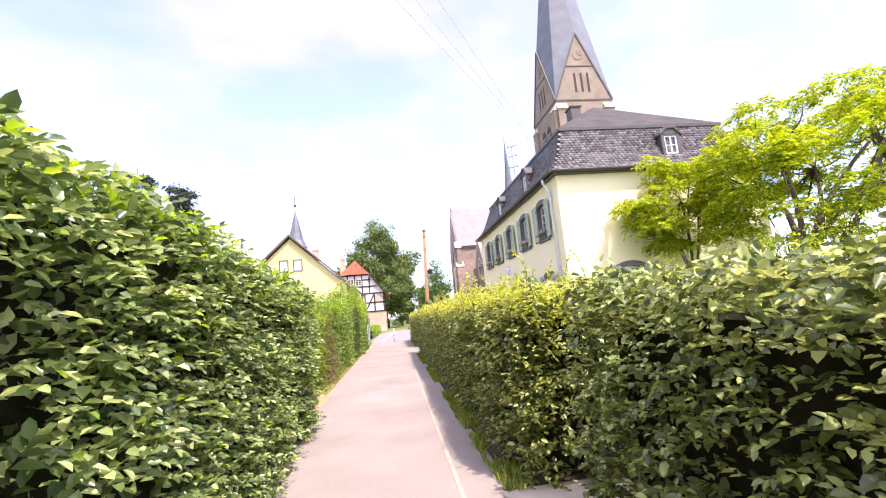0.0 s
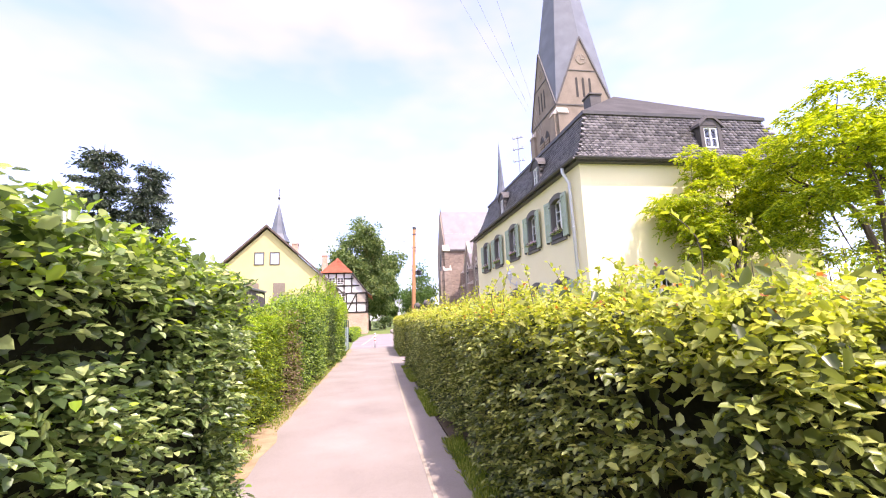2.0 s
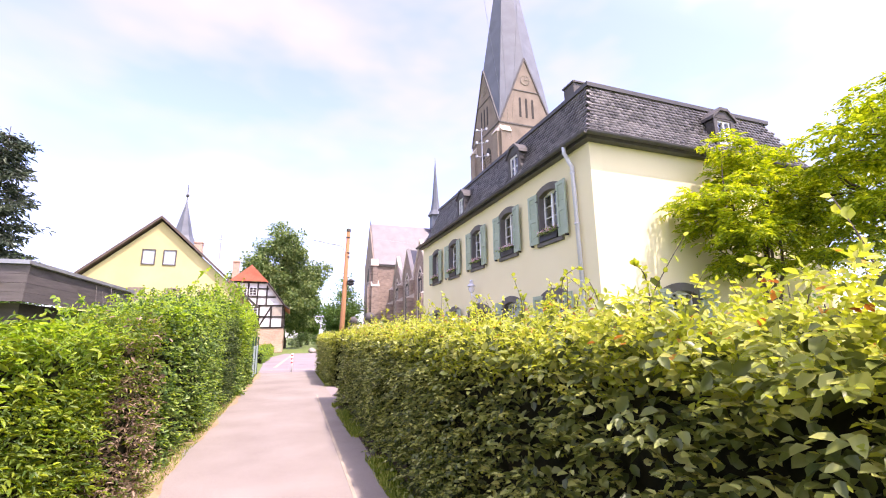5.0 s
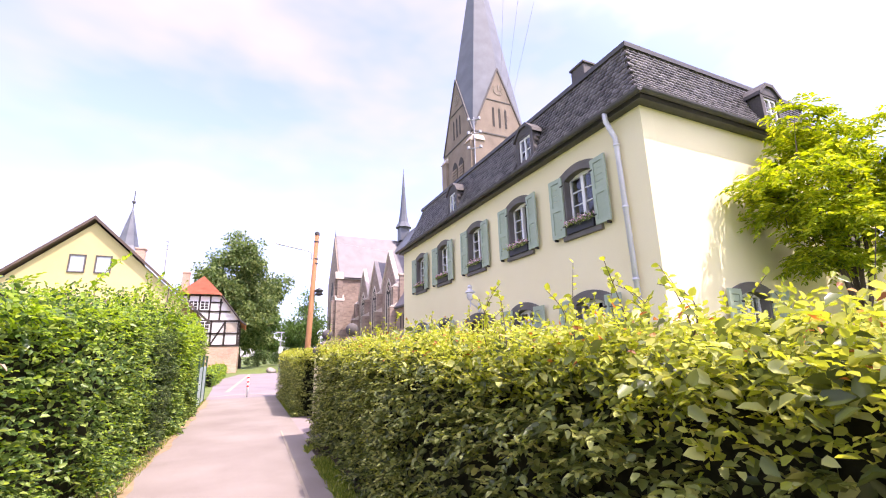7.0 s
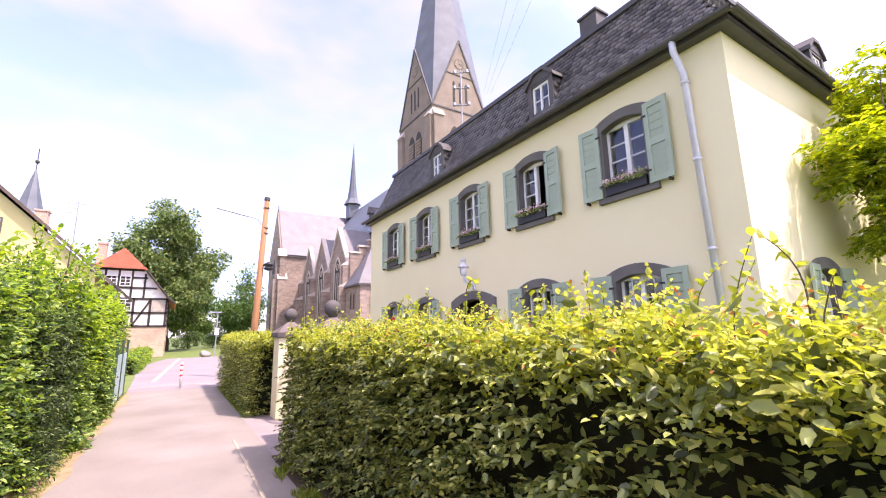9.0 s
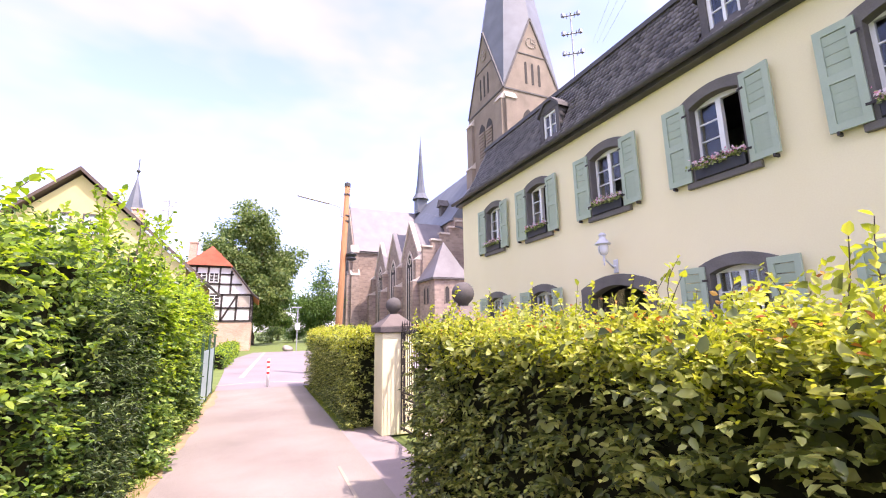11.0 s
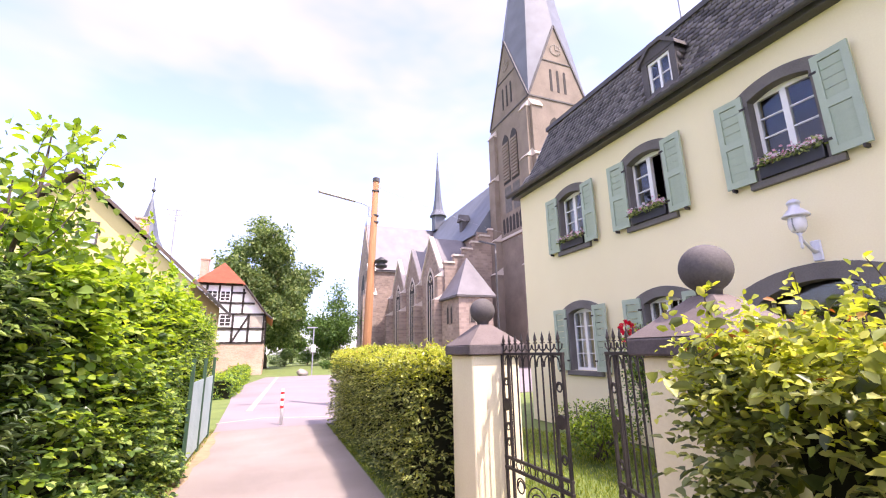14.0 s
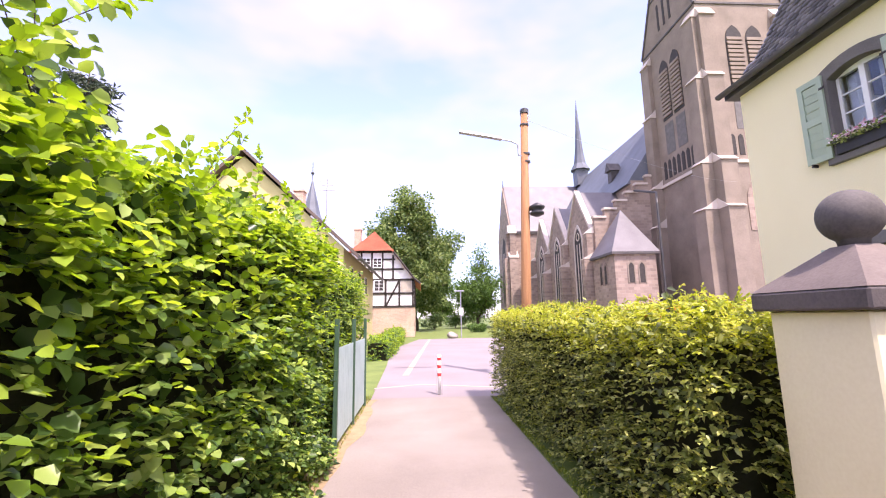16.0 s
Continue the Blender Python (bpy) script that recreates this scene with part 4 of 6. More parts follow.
TW = lambda y, z=0.0: pose(TX0, y, z, 0, 0, -90)
TS = lambda x, z=0.0: pose(x, TY0, z)
for fm in (TW(cym), TS(cxm)):
    for s in (-1, 1):
        w = panel("belfry_opening", fm @ pose(s * 0.95, 0, 0), lancet(0.78, 21.3, 26.4), 0.05, DARKVOID, church, "louvred pointed belfry opening")
        for k in range(12):
            put("louvre", boxes((-0.72, 0.72, -0.16, -0.04, 21.6 + 0.42 * k, 21.88 + 0.42 * k)), TOWERSTONE, w, "", fm @ pose(s * 0.95, 0, 0))
        panel("blind_panel", fm @ pose(s * 0.95, 0, 0), [(-0.72, 17.7), (0.72, 17.7), (0.72, 20.9), (-0.72, 20.9)], 0.03, STONE, church, "dark blind panel below the belfry")
    for s in (-1, 0, 1):
        panel("slit_opening", fm @ pose(s * 0.98, 0, 0), lancet(0.16, 31.2, 33.9), 0.04, DARKVOID, church, "narrow dark slit")
    for k in range(7):
        panel("arcade_niche", fm @ pose(-2.25 + 0.75 * k, 0, 0), lancet(0.24, 15.3, 16.8), 0.04, DARKVOID, church)
    put("string_course", boxes((-4.3, 4.3, -0.18, 0.1, 14.55, 14.85)), ASHLAR, church, "pale stone string course", fm)
    put("string_course", boxes((-4.3, 4.3, -0.10, 0.1, TZ - 0.12, TZ + 0.06)), SLATE_FLAT, church, "dark string course", fm)
    put("gable_band", boxes((-2.05, 2.05, -0.08, 0.0, 35.15, 35.27)), SLATE_FLAT, church, "thin dark band under the clock", fm)
    face = panel("clock", fm, [(0.85 * math.cos(a), 37.0 + 0.85 * math.sin(a)) for a in [2 * math.pi * k / 20 for k in range(20)]], 0.04, TOWERSTONE, church, "stone clock dial on the gable")
    for k in range(12):
        a = 2 * math.pi * k / 12
        x, z = 0.68 * math.cos(a), 37.0 + 0.68 * math.sin(a)
        put("figure_mark", boxes((x - 0.08, x + 0.08, -0.10, -0.05, z - 0.08, z + 0.08)), GOLD, face, "weathered metal hour mark", fm)
    put("clock_finger", boxes((-0.05, 0.05, -0.11, -0.06, 36.9, 37.6)), GOLD, face, "", fm)
    put("clock_finger", boxes((-0.05, 0.45, -0.112, -0.062, 36.95, 37.05)), GOLD, face, "", fm)
# corner buttresses with pale weatherings
def buttress(x, y, dx, dy):
    """Stepped corner buttress on a face that looks along (dx, dy)."""
    w = 0.72
    steps = ((0, 10.5, 1.15), (10.5, 14.6, 0.95), (14.6, 22.5, 0.62), (22.5, 28.6, 0.40))
    first = None
    for z0, z1, d in steps:
        bm, cap = bmesh.new(), bmesh.new()
        if dx:
            xa, xb = sorted((x, x + dx * d))
            box(bm, xa, xb, y - w, y + w, z0, z1)
            prism(cap, [(x, y - w - 0.06, z1 + 0.9), (x + dx * (d + 0.15), y - w - 0.06, z1 - 0.05), (x, y - w - 0.06, z1 - 0.05)], (0, 2 * w + 0.12, 0))
        else:
            ya, yb = sorted((y, y + dy * d))
            box(bm, x - w, x + w, ya, yb, z0, z1)
            prism(cap, [(x - w - 0.06, y, z1 + 0.9), (x - w - 0.06, y + dy * (d + 0.15), z1 - 0.05), (x - w - 0.06, y, z1 - 0.05)], (2 * w + 0.12, 0, 0))
        if first is None:
            first = put("buttress", bm, TOWERSTONE, church, "stepped stone buttress")
        else:
            put("buttress_stage", bm, TOWERSTONE, first)
        put("weathering", cap, ASHLAR, first, "pale sloped stone")


buttress(TX0, TY0 + 0.75, -1, 0)
buttress(TX0 + 0.75, TY0, 0, -1)
buttress(TX0, TY1 - 0.75, -1, 0)
buttress(TX1 - 0.75, TY0, 0, -1)
niche = panel("portal_niche", TS(28.6), lancet(1.3, 8.6, 11.2), 0.05, CHURCH, church, "pointed blind niche")
# nave, with its ridge along y
bm = bmesh.new()
prism(bm, [(22.0, 62.4, 0), (35.8, 62.4, 0), (35.8, 62.4, 16.0), (22.0, 62.4, 16.0)], (0, 50, 0))
put("nave", bm, CHURCH, church, "brown rubble nave wall")
bm = bmesh.new()
prism(bm, [(21.6, 62.42, 15.6), (36.2, 62.42, 15.6), (28.9, 62.42, 26.2)], (0, 50, 0))
put("nave_roof", bm, SPIRE, church, "steep dark slate nave roof")
d = put("roof_dormer", boxes((23.3, 24.3, 69.4, 70.4, 18.2, 19.6)), SLATE_FLAT, church)
prism(bm := bmesh.new(), [(23.0, 69.2, 19.6), (23.0, 70.6, 19.6), (23.0, 69.9, 20.7)], (1.6, 0, 0))
put("dormer_roof", bm, SLATE_FLAT, d)
# ridge turret with its needle
bm = bmesh.new()
box(bm, 27.2, 29.2, 90.4, 92.4, 24.5, 27.6)
fl = put("ridge_turret", bm, SPIRE, church, "slated ridge turret")
bm = bmesh.new()
lathe(bm, [(1.75, 27.4), (1.1, 28.6), (0.75, 31.0), (0.35, 36.0), (0.04, 40.4), (0.03, 41.0)], 28.2, 91.4, 8)
put("needle_spire", bm, SPIRE, fl, "thin needle spire")
# aisle with three cross gables
AX = 17.47
bm = bmesh.new()
box(bm, AX, 22.0, 62.4, 87.0, 0, 10.6)
put("aisle", bm, CHURCH, church, "brown rubble aisle wall")
for y, half in ((66.2, 3.65), (73.7, 3.65), (80.9, 3.55)):
    bm = bmesh.new()
    prism(bm, [(AX - 0.15, y - half, 0), (AX - 0.15, y + half, 0), (AX - 0.15, y + half, 10.6), (AX - 0.15, y, 15.6), (AX - 0.15, y - half, 10.6)], (0.5, 0, 0))
    g = put("cross_gable", bm, CHURCH, church, "dark rubble cross gable")
    bm = bmesh.new()
    for s in (-1, 1):
        prism(bm, [(AX + 0.1, y + s * (half + 0.15), 10.5), (AX + 0.1, y, 15.62), (24.5, y, 15.62), (24.5, y + s * (half + 0.15), 10.5)], (0, 0, 0.16))
    put("gable_roof", bm, SLATE_PALE, g, "pale slate roof")
    bm = bmesh.new()
    for s in (-1, 1):
        prism(bm, [(AX - 0.3, y + s * (half + 0.1), 10.35), (AX - 0.3, y + s * (half + 0.1), 10.85), (AX - 0.3, y, 16.0), (AX - 0.3, y, 15.55)], (0.6, 0, 0))
    put("coping", bm, ASHLAR, g, "pale stone coping")
    gm = pose(AX - 0.15, y, 0, 0, 0, -90)
    win = panel("tracery_window", gm, lancet(1.15, 3.0, 9.6), 0.03, DARKVOID, g, "tall pointed window with tracery")
    bm = bmesh.new()
    band(bm, lancet(1.35, 2.9, 9.6), lancet(1.13, 2.9, 9.6), -0.10, 0.0)
    for x in (-0.4, 0.4):
        box(bm, x - 0.07, x + 0.07, -0.09, -0.02, 3.0, 9.7)
    tube(bm, [(0.42 * math.cos(a), -0.06, 10.5 + 0.42 * math.sin(a)) for a in [2 * math.pi * k / 12 for k in range(13)]], 0.07, 5, caps=False)
    put("tracery", bm, ASHLAR, win, "pale stone tracery", gm)
for y in (62.6, 69.9, 77.3, 84.6):
    b = put("buttress", boxes((AX - 1.2, AX, y - 0.4, y + 0.4, 0, 7.5)), CHURCH, church, "stone buttress")
    put("buttress_stage", boxes((AX - 0.8, AX, y - 0.4, y + 0.4, 7.5, 10.2)), CHURCH, b)
    for d0, z0 in ((1.3, 7.5), (0.9, 10.2)):
        bm = prism(bmesh.new(), [(AX, y - 0.45, z0 + 0.8), (AX - d0, y - 0.45, z0 - 0.02), (AX, y - 0.45, z0 - 0.02)], (0, 0.9, 0))
        put("weathering", bm, ASHLAR, b)
# stepped end wall of the aisle
n = 6
sg = put("stepped_gable", boxes((AX, TX0, 61.9, 62.38, 0, 11.2)), CHURCH, church, "sunlit stepped end gable")
for k in range(n):
    x0, x1 = AX + (TX0 - AX) * k / n, AX + (TX0 - AX) * (k + 1) / n
    z = 11.2 + 5.4 * (k + 0.6) / n
    st = put("gable_step", boxes((x0, x1, 61.9, 62.38, 11.2, z)), CHURCH, sg)
    put("step_coping", boxes((x0 - 0.1, x1 + 0.1, 61.75, 62.5, z, z + 0.22)), ASHLAR, sg, "pale coping slab")
# transept
bm = bmesh.new()
prism(bm, [(14.0, 87.0, 0), (14.0, 97.4, 0), (14.0, 97.4, 15.6), (14.0, 92.2, 24.4), (14.0, 87.0, 15.6)], (8.0, 0, 0))
tr = put("transept", bm, CHURCH, church, "tall transept with a pointed gable")
bm = bmesh.new()
for s in (-1, 1):
    prism(bm, [(14.25, 92.2 + s * 5.5, 15.2), (14.25, 92.2, 24.5), (28.5, 92.2, 24.5), (28.5, 92.2 + s * 5.5, 15.2)], (0, 0, 0.2))
put("transept_roof", bm, SLATE_PALE, tr, "pale slate transept roof")
put("eaves_moulding", boxes((14.2, 22.0, 86.7, 87.0, 15.0, 15.35)), SLATE_FLAT, tr)
put("corner_buttress", boxes((13.6, 15.0, 86.0, 87.0, 0, 11.0), (12.9, 14.0, 86.6, 88.0, 0, 11.0), (13.8, 14.8, 86.3, 87.0, 11.0, 15.0), (13.3, 14.0, 86.8, 87.8, 11.0, 15.0)), CHURCH, tr)
put("weathering", prism(bmesh.new(), [(13.5, 87.0, 16.4), (13.5, 86.1, 15.0), (13.5, 87.0, 15.0)], (1.4, 0, 0)), ASHLAR, tr)
put("weathering", prism(bmesh.new(), [(13.5, 87.0, 12.2), (13.5, 85.9, 11.0), (13.5, 87.0, 11.0)], (1.6, 0, 0)), ASHLAR, tr)
gm = pose(14.0, 92.2, 0, 0, 0, -90)
win = panel("tracery_window", gm, lancet(1.6, 4.0, 12.5), 0.03, DARKVOID, tr, "tall pointed transept window")
put("tracery", boxes((-0.6, -0.45, -0.1, -0.02, 4, 12.5), (0.45, 0.6, -0.1, -0.02, 4, 12.5)), ASHLAR, win, "", gm)
put("finial", tube(bmesh.new(), [(14.2, 92.2, 24.4), (14.2, 92.2, 25.8)], [0.12, 0.03], 6), SLATE_FLAT, tr)
# small chapel in the corner by the tower
chap = put("corner_chapel", boxes((17.0, 20.9, 57.0, 61.8, 0, 7.5)), CHURCH, church, "pale stone corner chapel")
bm = bmesh.new()
lo = [(16.7, 56.7, 7.4), (21.2, 56.7, 7.4), (21.2, 62.0, 7.4), (16.7, 62.0, 7.4)]
for k in range(4):
    poly(bm, [lo[k], lo[(k + 1) % 4], (19.6, 60.4, 12.2)])
poly(bm, lo[::-1])
put("chapel_roof", bm, SLATE_PALE, chap, "pale pointed slate roof")
put("chapel_eaves", boxes((16.7, 21.2, 56.72, 61.9, 7.2, 7.42)), SLATE_FLAT, chap)
for m in [pose(19.0 + s * 0.5, 57.0, 0) for s in (-1, 1)] + [pose(17.0, 59.4 + s * 0.5, 0, 0, 0, -90) for s in (-1, 1)]:
    w = panel("lancet_window", m, lancet(0.26, 4.6, 6.0), 0.04, DARKVOID, chap, "small pointed window")
    bm = bmesh.new()
    band(bm, lancet(0.36, 4.5, 6.0), lancet(0.25, 4.5, 6.0), -0.07, 0.0)
    put("window_surround", bm, TOWERSTONE, w, "", m)


put("downpipe", tube(bmesh.new(), [(21.45, 56.85, 0), (21.45, 56.85, 12.0), (21.9, 57.6, 13.2), (21.9, 61.6, 14.6)], 0.11, 6), GUTTER, church, "dark rainwater pipe")


# ---- half-timbered house ----
timber = thing("timber_house", "white half-timbered house with red half-hipped roof and brick base", "house", at=(-5.2, 65, 0))
HX0, HX1, HY, HYB = -9.2, -1.25, 60.0, 70.0
put("brick_base", boxes((HX0, HX1 + 0.03, HY, HYB, 0, 2.75)), BRICKBASE, timber, "warm brick ground floor")
bm = bmesh.new()
cx = (HX0 + HX1) / 2
prism(bm, [(HX0, HY + 0.02, 2.75), (HX1, HY + 0.02, 2.75), (HX1, HY + 0.02, 5.4), (cx + 1.85, HY + 0.02, 8.1), (cx - 1.85, HY + 0.02, 8.1), (HX0, HY + 0.02, 5.4)], (0, HYB - HY - 0.04, 0))
put("infill", bm, PLASTER, timber, "white plaster panels")


def beam(p, q, w, m=None, d=0.05):
    """A timber on the gable from p to q, given as (x, z)."""
    a, b = Vector((p[0], 0, p[1])), Vector((q[0], 0, q[1]))
    s = (b - a).normalized().cross(Vector((0, 1, 0))) * w / 2
    bm = bmesh.new()
    prism(bm, [a - s, b - s, b + s, a + s], (0, d + 0.02, 0))
    put("beam", bm, DARKWOOD, timber, "", m if m is not None else pose(0, HY - d, 0))


for z in (2.82, 4.05, 5.35):
    beam((HX0, z), (HX1, z), 0.20)
beam((cx - 3.0, 6.35), (cx + 3.0, 6.35), 0.18)
beam((cx - 2.2, 7.3), (cx + 2.2, 7.3), 0.16)
beam((cx - 1.9, 8.02), (cx + 1.9, 8.02), 0.18)
for x in (HX0 + 0.1, HX0 + 1.4, HX0 + 2.7, cx, cx + 1.3, cx + 2.6, HX1 - 0.1):
    beam((x, 2.8), (x, 5.4), 0.19)
for x, t in ((cx - 2.0, 7.7), (cx - 1.0, 8.1), (cx, 8.1), (cx + 1.0, 8.1), (cx + 2.0, 7.7)):
    beam((x, 5.4), (x, t), 0.17)
beam((cx + 1.35, 2.9), (cx + 2.55, 5.2), 0.18)
beam((HX0 + 1.3, 2.9), (HX0 + 0.2, 5.2), 0.18)
for z in (2.84, 4.0, 5.3):
    bm = boxes((HX1 - 0.02, HX1 + 0.05, HY, HYB, z - 0.1, z + 0.1))
    put("beam", bm, DARKWOOD, timber)
for k in range(8):
    y = HY + 0.15 + k * 1.38
    put("beam", boxes((HX1 - 0.02, HX1 + 0.052, y - 0.1, y + 0.1, 2.9, 5.25)), DARKWOOD, timber)
put("ochre_panel", boxes((cx + 2.72, HX1 - 0.22, HY - 0.01, HY + 0.03, 4.2, 5.2)), CONCRETE, timber, "bare ochre clay panel")


def small_window(parent, x, y, z, w, h, cols, rows, label="small white window"):
    """A white glazed window on a wall that looks along -y."""
    bm = bmesh.new()
    t = 0.07
    box(bm, x - w / 2, x - w / 2 + t, y - 0.06, y + 0.02, z, z + h)
    box(bm, x + w / 2 - t, x + w / 2, y - 0.06, y + 0.02, z, z + h)
    box(bm, x - w / 2 + t, x + w / 2 - t, y - 0.06, y + 0.02, z, z + t)
    box(bm, x - w / 2 + t, x + w / 2 - t, y - 0.06, y + 0.02, z + h - t, z + h)
    for k in range(1, cols):
        xc = x - w / 2 + w * k / cols
        box(bm, xc - 0.03, xc + 0.03, y - 0.055, y + 0.02, z + t, z + h - t)
    for k in range(1, rows):
        zc = z + h * k / rows
        box(bm, x - w / 2 + t, x + w / 2 - t, y - 0.05, y + 0.02, zc - 0.02, zc + 0.02)
    f = put("window", bm, WHITE if cols > 1 else SHEDWOOD, parent, label)
    put("pane", boxes((x - w / 2 + t, x + w / 2 - t, y - 0.02, y - 0.008, z + t, z + h - t)), DARKVOID if cols > 1 else BLIND, f, "dark glass" if cols > 1 else "drawn blue-grey blind")
    return f


small_window(timber, cx - 0.55, HY - 0.03, 6.5, 0.85, 0.95, 2, 3)
small_window(timber, cx + 0.50, HY - 0.03, 6.5, 0.85, 0.95, 2, 3)
small_window(timber, cx + 0.68, HY - 0.03, 4.25, 0.95, 1.05, 2, 3)
small_window(timber, HX0 + 2.05, HY - 0.03, 4.25, 0.95, 1.05, 2, 3)
put("cellar_opening", boxes((HX1 - 0.02, HX1 + 0.05, HY + 0.7, HY + 1.5, 0.5, 1.4)), DARKVOID, timber, "small dark opening")
# roof with flared eaves and a half hip
zr, yo, yb = 10.4, HY - 0.35, HYB + 0.4
for s in (-1, 1):
    bm = bmesh.new()
    run = [(cx + s * 4.65, 5.0, yo), (cx + s * 4.0, 5.55, yo), (cx + s * 2.05, 8.15, yo), (cx, zr, yo + 2.3)]
    front = [bm.verts.new((x, y, z)) for x, z, y in run]
    back = [bm.verts.new((x, yb, z)) for x, z, y in run]
    for i in range(3):
        bm.faces.new((front[i], back[i], back[i + 1], front[i + 1]))
    bmesh.ops.recalc_face_normals(bm, faces=bm.faces)
    bmesh.ops.solidify(bm, geom=bm.faces[:], thickness=0.16)
    put("roof_slope", bm, REDTILE, timber, "red clay tile roof slope")
bm = bmesh.new()
poly(bm, [(cx - 2.05, yo - 0.1, 8.1), (cx + 2.05, yo - 0.1, 8.1), (cx, yo + 2.3, zr + 0.02)])
bmesh.ops.solidify(bm, geom=bm.faces[:], thickness=0.16)
put("half_hip", bm, REDTILE, timber, "red clay tile half hip")
put("verge_board", tube(bmesh.new(), [(cx + 4.6, yo - 0.05, 4.93), (cx + 4.0, yo - 0.05, 5.42), (cx + 2.05, yo - 0.05, 8.0)], 0.10, 5), DARKWOOD, timber)
put("chimney", boxes((cx - 2.3, cx - 1.6, 63.5, 64.3, 8.0, 10.9), (cx - 2.36, cx - 1.54, 63.44, 64.36, 10.9, 11.05)), BRICKBASE, timber, "brick chimney")

# ---- yellow gabled house ----
yh = thing("yellow_house", "pale yellow rendered house with a steep plain gable", "house", at=(-9.35, 46, 0))
YA, YX0, YX1, YY, YB = -9.35, -14.3, -4.35, 40.16, 53.0
bm = bmesh.new()
prism(bm, [(YX0, YY, 0), (YX1, YY, 0), (YX1, YY, 5.2), (YA, YY, 9.85), (YX0, YY, 5.2)], (0, YB - YY, 0))
put("wall", bm, YELLOW, yh, "pale yellow rendered wall")
bm = bmesh.new()
for s in (-1, 1):
    ex = YA + s * 5.75
    prism(bm, [(ex, YY - 0.35, 4.62), (YA, YY - 0.35, 10.02), (YA, YB + 0.3, 10.02), (ex, YB + 0.3, 4.62)], (0, 0, 0.2))
put("roof", bm, ROOFDARK, yh, "dark brown tiled saddle roof")
small_window(yh, -9.93, YY, 6.72, 0.82, 1.10, 1, 1, "brown-framed window with a drawn blind")
small_window(yh, -8.66, YY, 6.72, 0.82, 1.10, 1, 1, "brown-framed window with a drawn blind")
for x in (-10.4, -8.25):
    put("shutter_panel", boxes((x - 0.5, x + 0.5, YY - 0.05, YY + 0.02, 3.6, 5.15), (x - 0.58, x + 0.58, YY - 0.07, YY + 0.02, 3.5, 3.6), bevel=0.01), TOWERSTONE, yh, "closed pinkish-brown roller blind")
for y in (42.0, 45.0, 48.0):
    w = put("side_window", boxes((YX1 - 0.02, YX1 + 0.05, y, y + 0.9, 3.3, 4.5)), WHITE, yh)
    put("pane", boxes((YX1 + 0.05, YX1 + 0.056, y + 0.08, y + 0.82, 3.4, 4.42)), DARKVOID, w)
put("gutter", tube(bmesh.new(), [(YA + 5.78, YY - 0.3, 4.66), (YA + 5.78, YB, 4.66)], 0.08, 8), GUTTER, yh, "dark eaves gutter")
put("chimney", boxes((-8.0, -7.45, 44.0, 44.6, 7.5, 9.2), (-8.05, -7.40, 43.95, 44.65, 9.2, 9.3)), BRICKBASE, yh, "brick chimney")
ant = put("aerial_mast", tube(bmesh.new(), [(-6.2, 44.5, 6.8), (-6.2, 44.5, 10.1)], 0.03, 6), GREYMETAL, yh, "thin roof aerial")
for z, h in ((10.0, 0.5), (9.7, 0.35), (9.4, 0.45)):
    put("aerial", tube(bmesh.new(), [(-6.2 - h, 44.5, z), (-6.2 + h, 44.5, z)], 0.02, 5), GREYMETAL, ant)
# chapel turret behind its ridge
turret = thing("bell_turret", "small slate bell turret with a pointed roof and a ball finial", "turret", at=(-21.4, 100.0, 0))
put("turret_shaft", boxes((-23.0, -19.8, 98.4, 101.6, 0, 19.8)), SLATE_FLAT, turret, "slate-clad shaft")
bm = bmesh.new()
lathe(bm, [(2.6, 19.6), (1.75, 21.4), (0.05, 28.6)], -21.4, 100.0, 8)
put("turret_roof", bm, SPIRE, turret, "pointed slate roof")
bm = bmesh.new()
tube(bm, [(-21.4, 100, 28.4), (-21.4, 100, 32.0)], 0.07, 5)
lathe(bm, [(0.02, 29.4), (0.3, 29.7), (0.3, 29.9), (0.02, 30.2)], -21.4, 100, 10)
put("finial", bm, GUTTER, turret)

# ---- flat-roofed shed behind the low hedge ----
shed = thing("garden_shed", "flat-roofed garden shed with dark weathered boards and a blue awning roll", "shed", at=(-7, 16.4, 0))
put("shed_wall", boxes((-10.5, -4.55, 14.9, 19.0, 0, 2.3)), SHEDWOOD, shed, "dark boarded wall")
for k in range(4):
    z = 2.30 + 0.145 * k
    put("fascia_board", boxes((-10.8, -4.30 - 0.0, 14.42 + 0.012 * k, 14.45 + 0.012 * k, z, z + 0.14)), SHEDWOOD, shed)
    put("fascia_board", boxes((-4.33 - 0.012 * k, -4.30 - 0.012 * k, 14.46, 19.3, z, z + 0.14)), SHEDWOOD, shed)
put("roof_slab", boxes((-10.9, -4.28, 14.40, 19.32, 2.885, 2.95)), GREYMETAL, shed, "pale metal roof edge")
put("awning", tube(bmesh.new(), [(-9.5, 14.32, 2.62), (-4.62, 14.32, 2.62)], 0.075, 10), mat("blue_awning", (0.08, 0.18, 0.34), (0.13, 0.26, 0.44), 0.7, 4, 40, 0.05), shed, "rolled blue awning")
put("shed_window", boxes((-9.3, -5.3, 14.86, 14.9, 1.2, 2.05)), CURTAIN, shed, "pale shed window")

